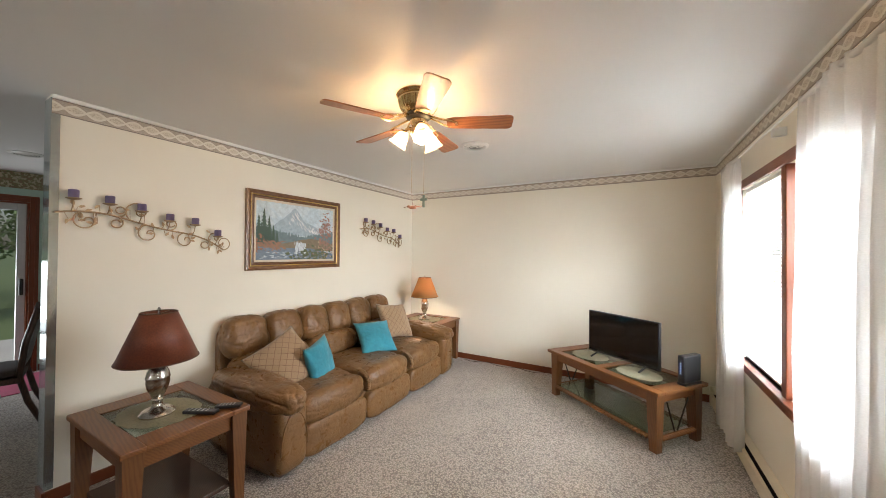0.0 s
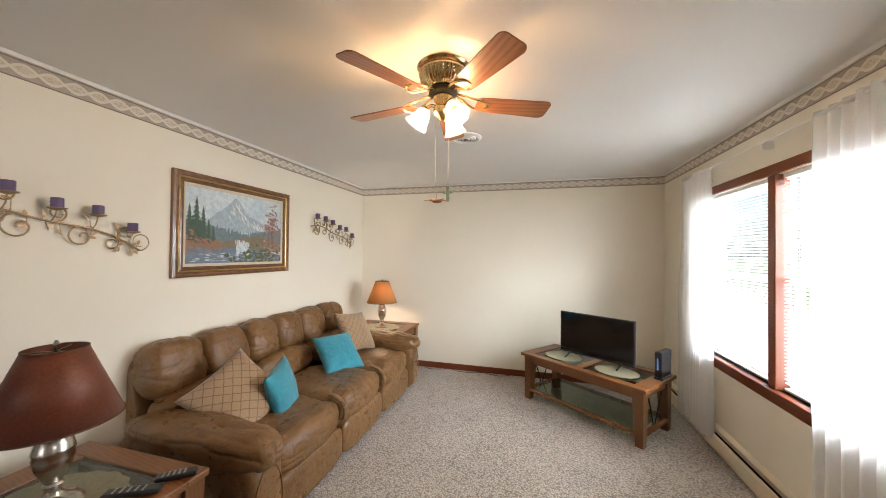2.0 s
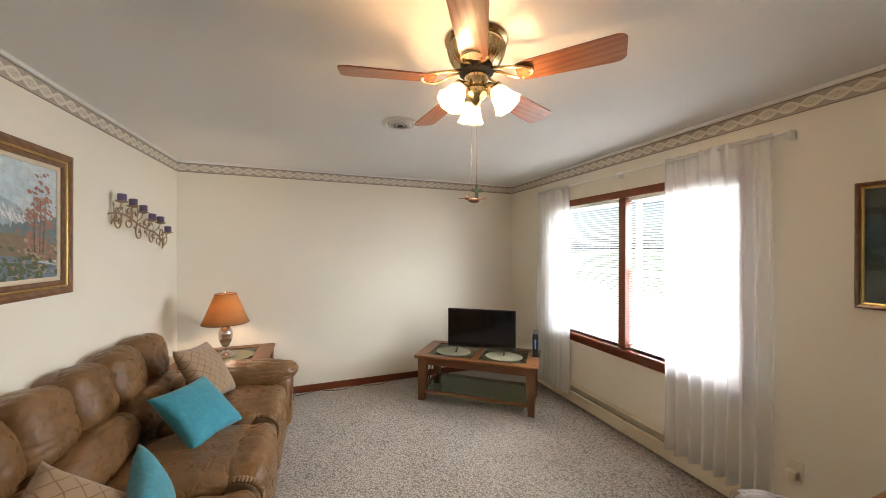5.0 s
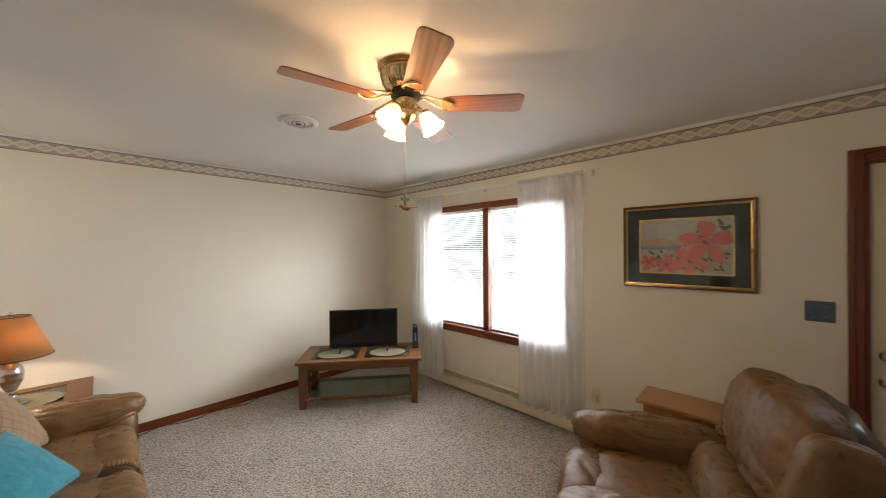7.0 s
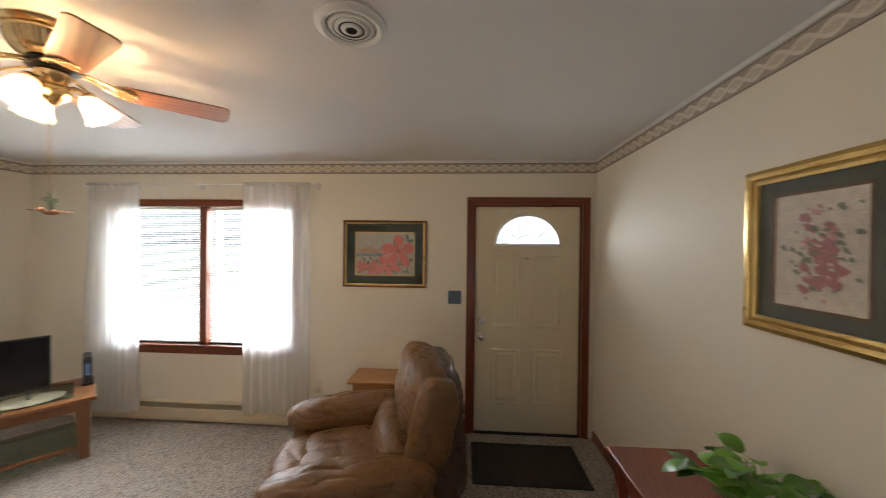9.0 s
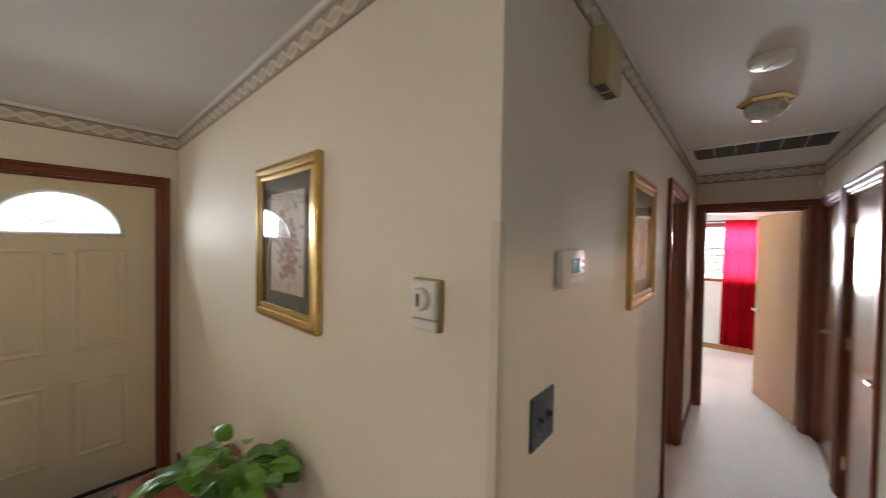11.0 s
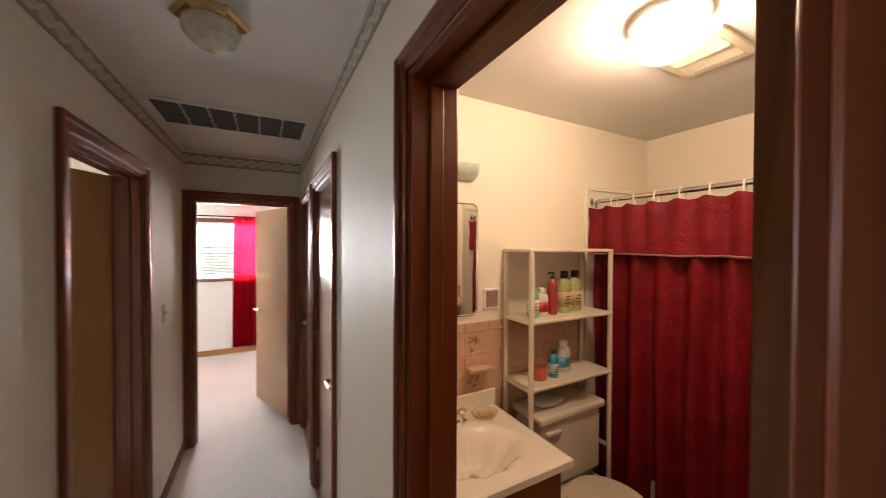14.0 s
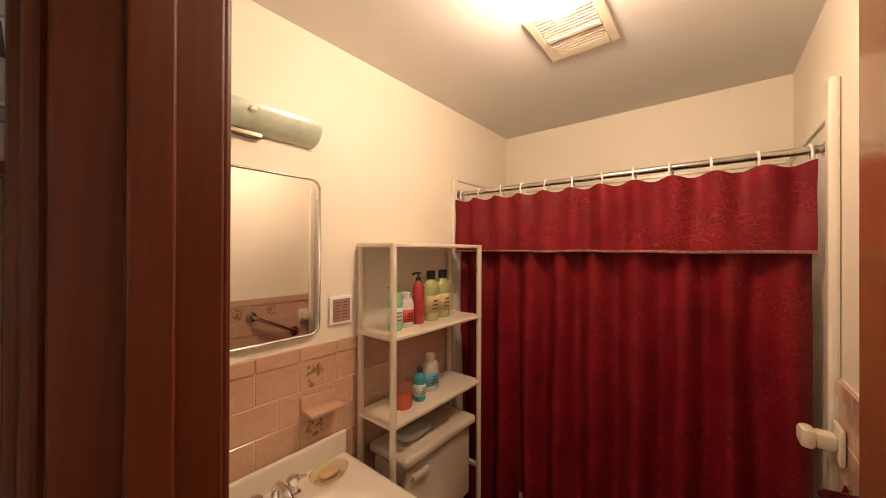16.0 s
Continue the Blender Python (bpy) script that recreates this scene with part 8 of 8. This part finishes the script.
# ---- dining room beyond the sofa wall ----
pd = tagged(new("door_5"), "white sliding patio door with large glass panes", "door", kind="structure")
ALU = plain("white_aluminium", (0.62, 0.64, 0.63), 0.35)
for y0, y1, x in ((-0.43, 0.48, BACK - 0.09), (0.42, 1.34, BACK - 0.05)):
    bm = bm_new()
    w = 0.07
    box(bm, (x - 0.02, y0, 0.03), (x + 0.02, y0 + w, 2.06), 0.004)
    box(bm, (x - 0.02, y1 - w, 0.03), (x + 0.02, y1, 2.06), 0.004)
    box(bm, (x - 0.02, y0 + w, 0.03), (x + 0.02, y1 - w, 0.13), 0.004)
    box(bm, (x - 0.02, y0 + w, 1.98), (x + 0.02, y1 - w, 2.06), 0.004)
    fr = part("sliding_frame", bm, ALU, pd)
    bm = bm_new()
    box(bm, (x - 0.003, y0 + w, 0.13), (x + 0.003, y1 - w, 1.98))
    part("pane", bm, GLASS, fr).visible_shadow = False
bm = bm_new()
box(bm, (BACK - 0.03, 1.285, 0.95), (BACK + 0.02, 1.32, 1.15), 0.008)
part("door_handle", bm, BLACK, pd, "black pull handle")
bm = bm_new()
box(bm, (BACK - 0.13, -0.44, 0.0), (BACK + 0.01, 1.35, 0.03), 0.004)
part("threshold", bm, ALU, pd)


def leafy_border():
    m, nt, b = nodes_of("leafy_border_paper")
    v = mapped(nt)
    n = noise_of(nt, v, 34, 3)
    nt.links.new(ramp(nt, n, [(0.42, (0.52, 0.47, 0.33)), (0.5, (0.20, 0.22, 0.10)), (0.62, (0.30, 0.20, 0.14))]), b.inputs["Base Color"])
    b.inputs["Roughness"].default_value = 0.6
    return m


strip("border_dining", [("x", BACK, -1.06, N_, 1)], 2.24, H - 0.001, 0.003, leafy_border(), "leafy printed wallpaper border", "border")
sw = plate(pose(BACK, 1.52, 1.34) @ WESTFACE, 0.115, 0.15, OFFWHITE, "cream switch plate on the mint wall", 2)


def rug(x, y, w, d, turn, c, label):
    ob = thing("area_rug", pose(x, y, 0, 0, 0, turn), label, "rug", "dining room rugs")
    bm = bm_new()
    box(bm, (-w / 2, -d / 2, 0), (w / 2, d / 2, 0.008), 0.003)
    part("pile", bm, surf("red_rug_pile", tuple(k * 0.75 for k in c), c, 9, 0.95, fine=300, bump=0.5, spread=0.3), ob)
    bm = bm_new()
    for a, b in (((-w / 2 + 0.05, -d / 2 + 0.05), (w / 2 - 0.05, -d / 2 + 0.09)), ((-w / 2 + 0.05, d / 2 - 0.09), (w / 2 - 0.05, d / 2 - 0.05))):
        box(bm, (*a, 0.007), (*b, 0.010))
    part("woven_band", bm, surf("dark_rug_band", (0.12, 0.02, 0.04), (0.18, 0.03, 0.06), 9, 0.95), ob)
    return ob


rug(-5.45, 0.75, 0.75, 1.55, 0, (0.34, 0.045, 0.10), "crimson woven rug in front of the patio door")
rug(-4.50, 1.66, 0.85, 0.85, 0, (0.20, 0.03, 0.045), "dark red woven rug on the dining room carpet")


def dining_chair(m):
    ob = thing("dining_chair", m, "dark walnut dining chair with upholstered back, beside a table", "chair")
    bm = bm_new()
    puff(bm, (0, 0.02, 0.455), (0.47, 0.46, 0.07), 5, 6)
    part("seat", bm, surf("dark_brown_upholstery", (0.03, 0.02, 0.016), (0.05, 0.034, 0.026), 12, 0.7, fine=300, bump=0.3), ob, "dark brown padded seat", smooth=True)
    bm = bm_new()
    box(bm, (-0.23, -0.21, 0.37), (0.23, 0.23, 0.42), 0.01)
    part("seat_frame", bm, DARKWOOD, ob)
    for x in (-0.2, 0.2):
        bm = bm_new()
        tube(bm, [(x, -0.33, 0), (x, -0.25, 0.2), (x, -0.20, 0.42), (x, -0.23, 0.7), (x, -0.30, 1.0)], 0.022, 8)
        part("back_leg", bm, DARKWOOD, ob, smooth=True)
        bm = bm_new()
        tube(bm, [(x, 0.21, 0), (x, 0.21, 0.38)], 0.022, 8, lambda t: 0.75 + 0.35 * t)
        part("front_leg", bm, DARKWOOD, ob, smooth=True)
    bm = bm_new()
    pts = [(-0.21, 0.95), (-0.14, 1.0), (-0.07, 1.015), (0, 1.03), (0.07, 1.015), (0.14, 1.0), (0.21, 0.95), (0.21, 0.90), (-0.21, 0.90)]
    prism(bm, pts, -0.015, 0.02, Matrix.Translation((0, -0.285, 0)) @ Matrix.Rotation(radians(90), 4, "X"))
    part("crest_rail", bm, DARKWOOD, ob)
    bm = bm_new()
    puff(bm, (0, 0, 0), (0.36, 0.045, 0.42), 6, 6, 0, Matrix.Translation((0, -0.245, 0.70)) @ Matrix.Rotation(radians(10), 4, "X"))
    part("back_pad", bm, surf("grey_brocade", (0.16, 0.17, 0.18), (0.30, 0.31, 0.32), 40, 0.6, fine=200, bump=0.4), ob, "grey brocade back pad", smooth=True)
    for y in (-0.05,):
        bm = bm_new()
        box(bm, (-0.2, y - 0.01, 0.16), (0.2, y + 0.01, 0.19), 0.004)
        part("stretcher", bm, DARKWOOD, ob)
    return ob


dining_chair(pose(-4.30, 0.86, 0, 0, 0, 165))
dt = thing("dining_table", pose(-4.55, 0.10, 0), "dark round dining table with a pedestal foot", "table")
bm = bm_new()
lathe(bm, [(0.50, 0.715), (0.54, 0.72), (0.55, 0.735), (0.54, 0.75), (0.50, 0.753)], 48)
part("tabletop", bm, DARKWOOD, dt, smooth=True, angle=40)
bm = bm_new()
lathe(bm, [(0.05, 0.06), (0.08, 0.12), (0.05, 0.2), (0.04, 0.4), (0.07, 0.6), (0.12, 0.715)], 24)
part("pedestal", bm, DARKWOOD, dt, smooth=True, angle=50)
for k in range(4):
    bm = bm_new()
    a = radians(45 + 90 * k)
    tube(bm, [(0.04 * math.cos(a), 0.04 * math.sin(a), 0.12), (0.2 * math.cos(a), 0.2 * math.sin(a), 0.09), (0.36 * math.cos(a), 0.36 * math.sin(a), 0.024)], 0.024, 8)
    part("foot", bm, DARKWOOD, dt, smooth=True)

df = thing("ceiling_fan", pose(-4.95, 0.35, H), "white ceiling fan over the dining table", "ceiling fan")
bm = bm_new()
lathe(bm, [(0.07, 0), (0.07, -0.03), (0.02, -0.05), (0.018, -0.12), (0.09, -0.14), (0.10, -0.20), (0.06, -0.24)], 28)
part("motor_housing", bm, WHITE, df, smooth=True, angle=40)
for k in range(5):
    bm = bm_new()
    mm = Matrix.Rotation(radians(72 * k + 18), 4, "Z") @ Matrix.Translation((0, 0, -0.19)) @ Matrix.Rotation(radians(-12), 4, "X")
    prism(bm, [(0.09, -0.045), (0.60, -0.06), (0.63, -0.045), (0.63, 0.045), (0.60, 0.06), (0.09, 0.045)], -0.004, 0.004, mm)
    part("blade", bm, WHITE, df)

# ---- outdoors ----
GRASS = surf("lawn", (0.08, 0.12, 0.04), (0.12, 0.17, 0.06), 0.6, 0.95, fine=40, bump=0.6, dist=0.02, spread=0.4)
bm = bm_new()
s = [bm.verts.new(v) for v in ((-900, -900, -0.35), (900, -900, -0.35), (900, 900, -0.35), (-900, 900, -0.35))]
bm.faces.new(s)
tagged(part("ground", bm, GRASS), "green lawn round the house", "ground", kind="structure")
bm = bm_new()
box(bm, (BACK - 3.2, -2.5, -0.34), (BACK - 0.15, 3.5, -0.10), 0.01)
tagged(part("patio", bm, surf("pale_concrete", (0.42, 0.41, 0.38), (0.50, 0.49, 0.46), 3, 0.85, fine=60, bump=0.2)), "pale concrete patio outside the sliding door", "patio", kind="structure")
LEAFM = [surf("tree_leaves", c, tuple(min(1, k * 1.5) for k in c), 2, 0.7, fine=30, bump=0.0, spread=0.3) for c in ((0.07, 0.115, 0.035), (0.09, 0.13, 0.04))]
BARK = surf("tree_bark", (0.06, 0.045, 0.03), (0.10, 0.075, 0.055), 6, 0.95, fine=30, bump=0.8, dist=0.02)


def tree(x, y, h, seed):
    rng = random.Random(seed)
    ob = thing("tree", pose(x, y, -0.35), "leafy green garden tree beyond the patio", "tree", "garden trees")
    bm = bm_new()
    tube(bm, [(0, 0, 0), (0.06, 0.04, h * 0.3), (-0.05, 0.05, h * 0.6), (0.05, 0, h * 0.85)], 0.16, 9, lambda t: 1 - 0.75 * t)
    for k in range(7):
        a, z = rng.uniform(0, 6.28), h * rng.uniform(0.25, 0.7)
        L = h * 0.3
        tube(bm, [(0, 0, z), (L * 0.5 * math.cos(a), L * 0.5 * math.sin(a), z + L * 0.25), (L * math.cos(a), L * math.sin(a), z + L * 0.6)], 0.06, 6, lambda t: 1 - 0.8 * t)
    part("trunk", bm, BARK, ob, smooth=True)
    for k in range(2):
        vs, fs = [], []
        clumps = [(rng.gauss(0, h * 0.17), rng.gauss(0, h * 0.17), h * rng.uniform(0.28, 1.0), h * rng.uniform(0.06, 0.13)) for _ in range(26)]
        for cx, cy, cz, r in clumps:
            for _ in range(55):
                d = Vector((rng.gauss(0, 1), rng.gauss(0, 1), rng.gauss(0, 1))).normalized() * r * rng.uniform(0.5, 1.1)
                c = Vector((cx, cy, cz)) + d
                u = Vector((rng.gauss(0, 1), rng.gauss(0, 1), rng.gauss(0, 1))).normalized() * 0.09
                w = u.orthogonal().normalized() * 0.05
                n = len(vs)
                vs += [c - u, c + w, c + u, c - w]
                fs.append((n, n + 1, n + 2, n + 3))
        me = bpy.data.meshes.new("crown")
        me.from_pydata([tuple(v) for v in vs], [], fs)
        me.materials.append(LEAFM[k])
        o = new("crown", me)
        o.parent = ob
    return ob


for k, (x, y, h) in enumerate(((-17, 3.2, 6.5), (-19, 6.5, 8.0), (-16, -0.5, 6.0), (-22, 2.0, 9.0), (-21, -4.0, 8.0), (-24, 9.5, 9.0))):
    tree(x, y, h, 40 + k)
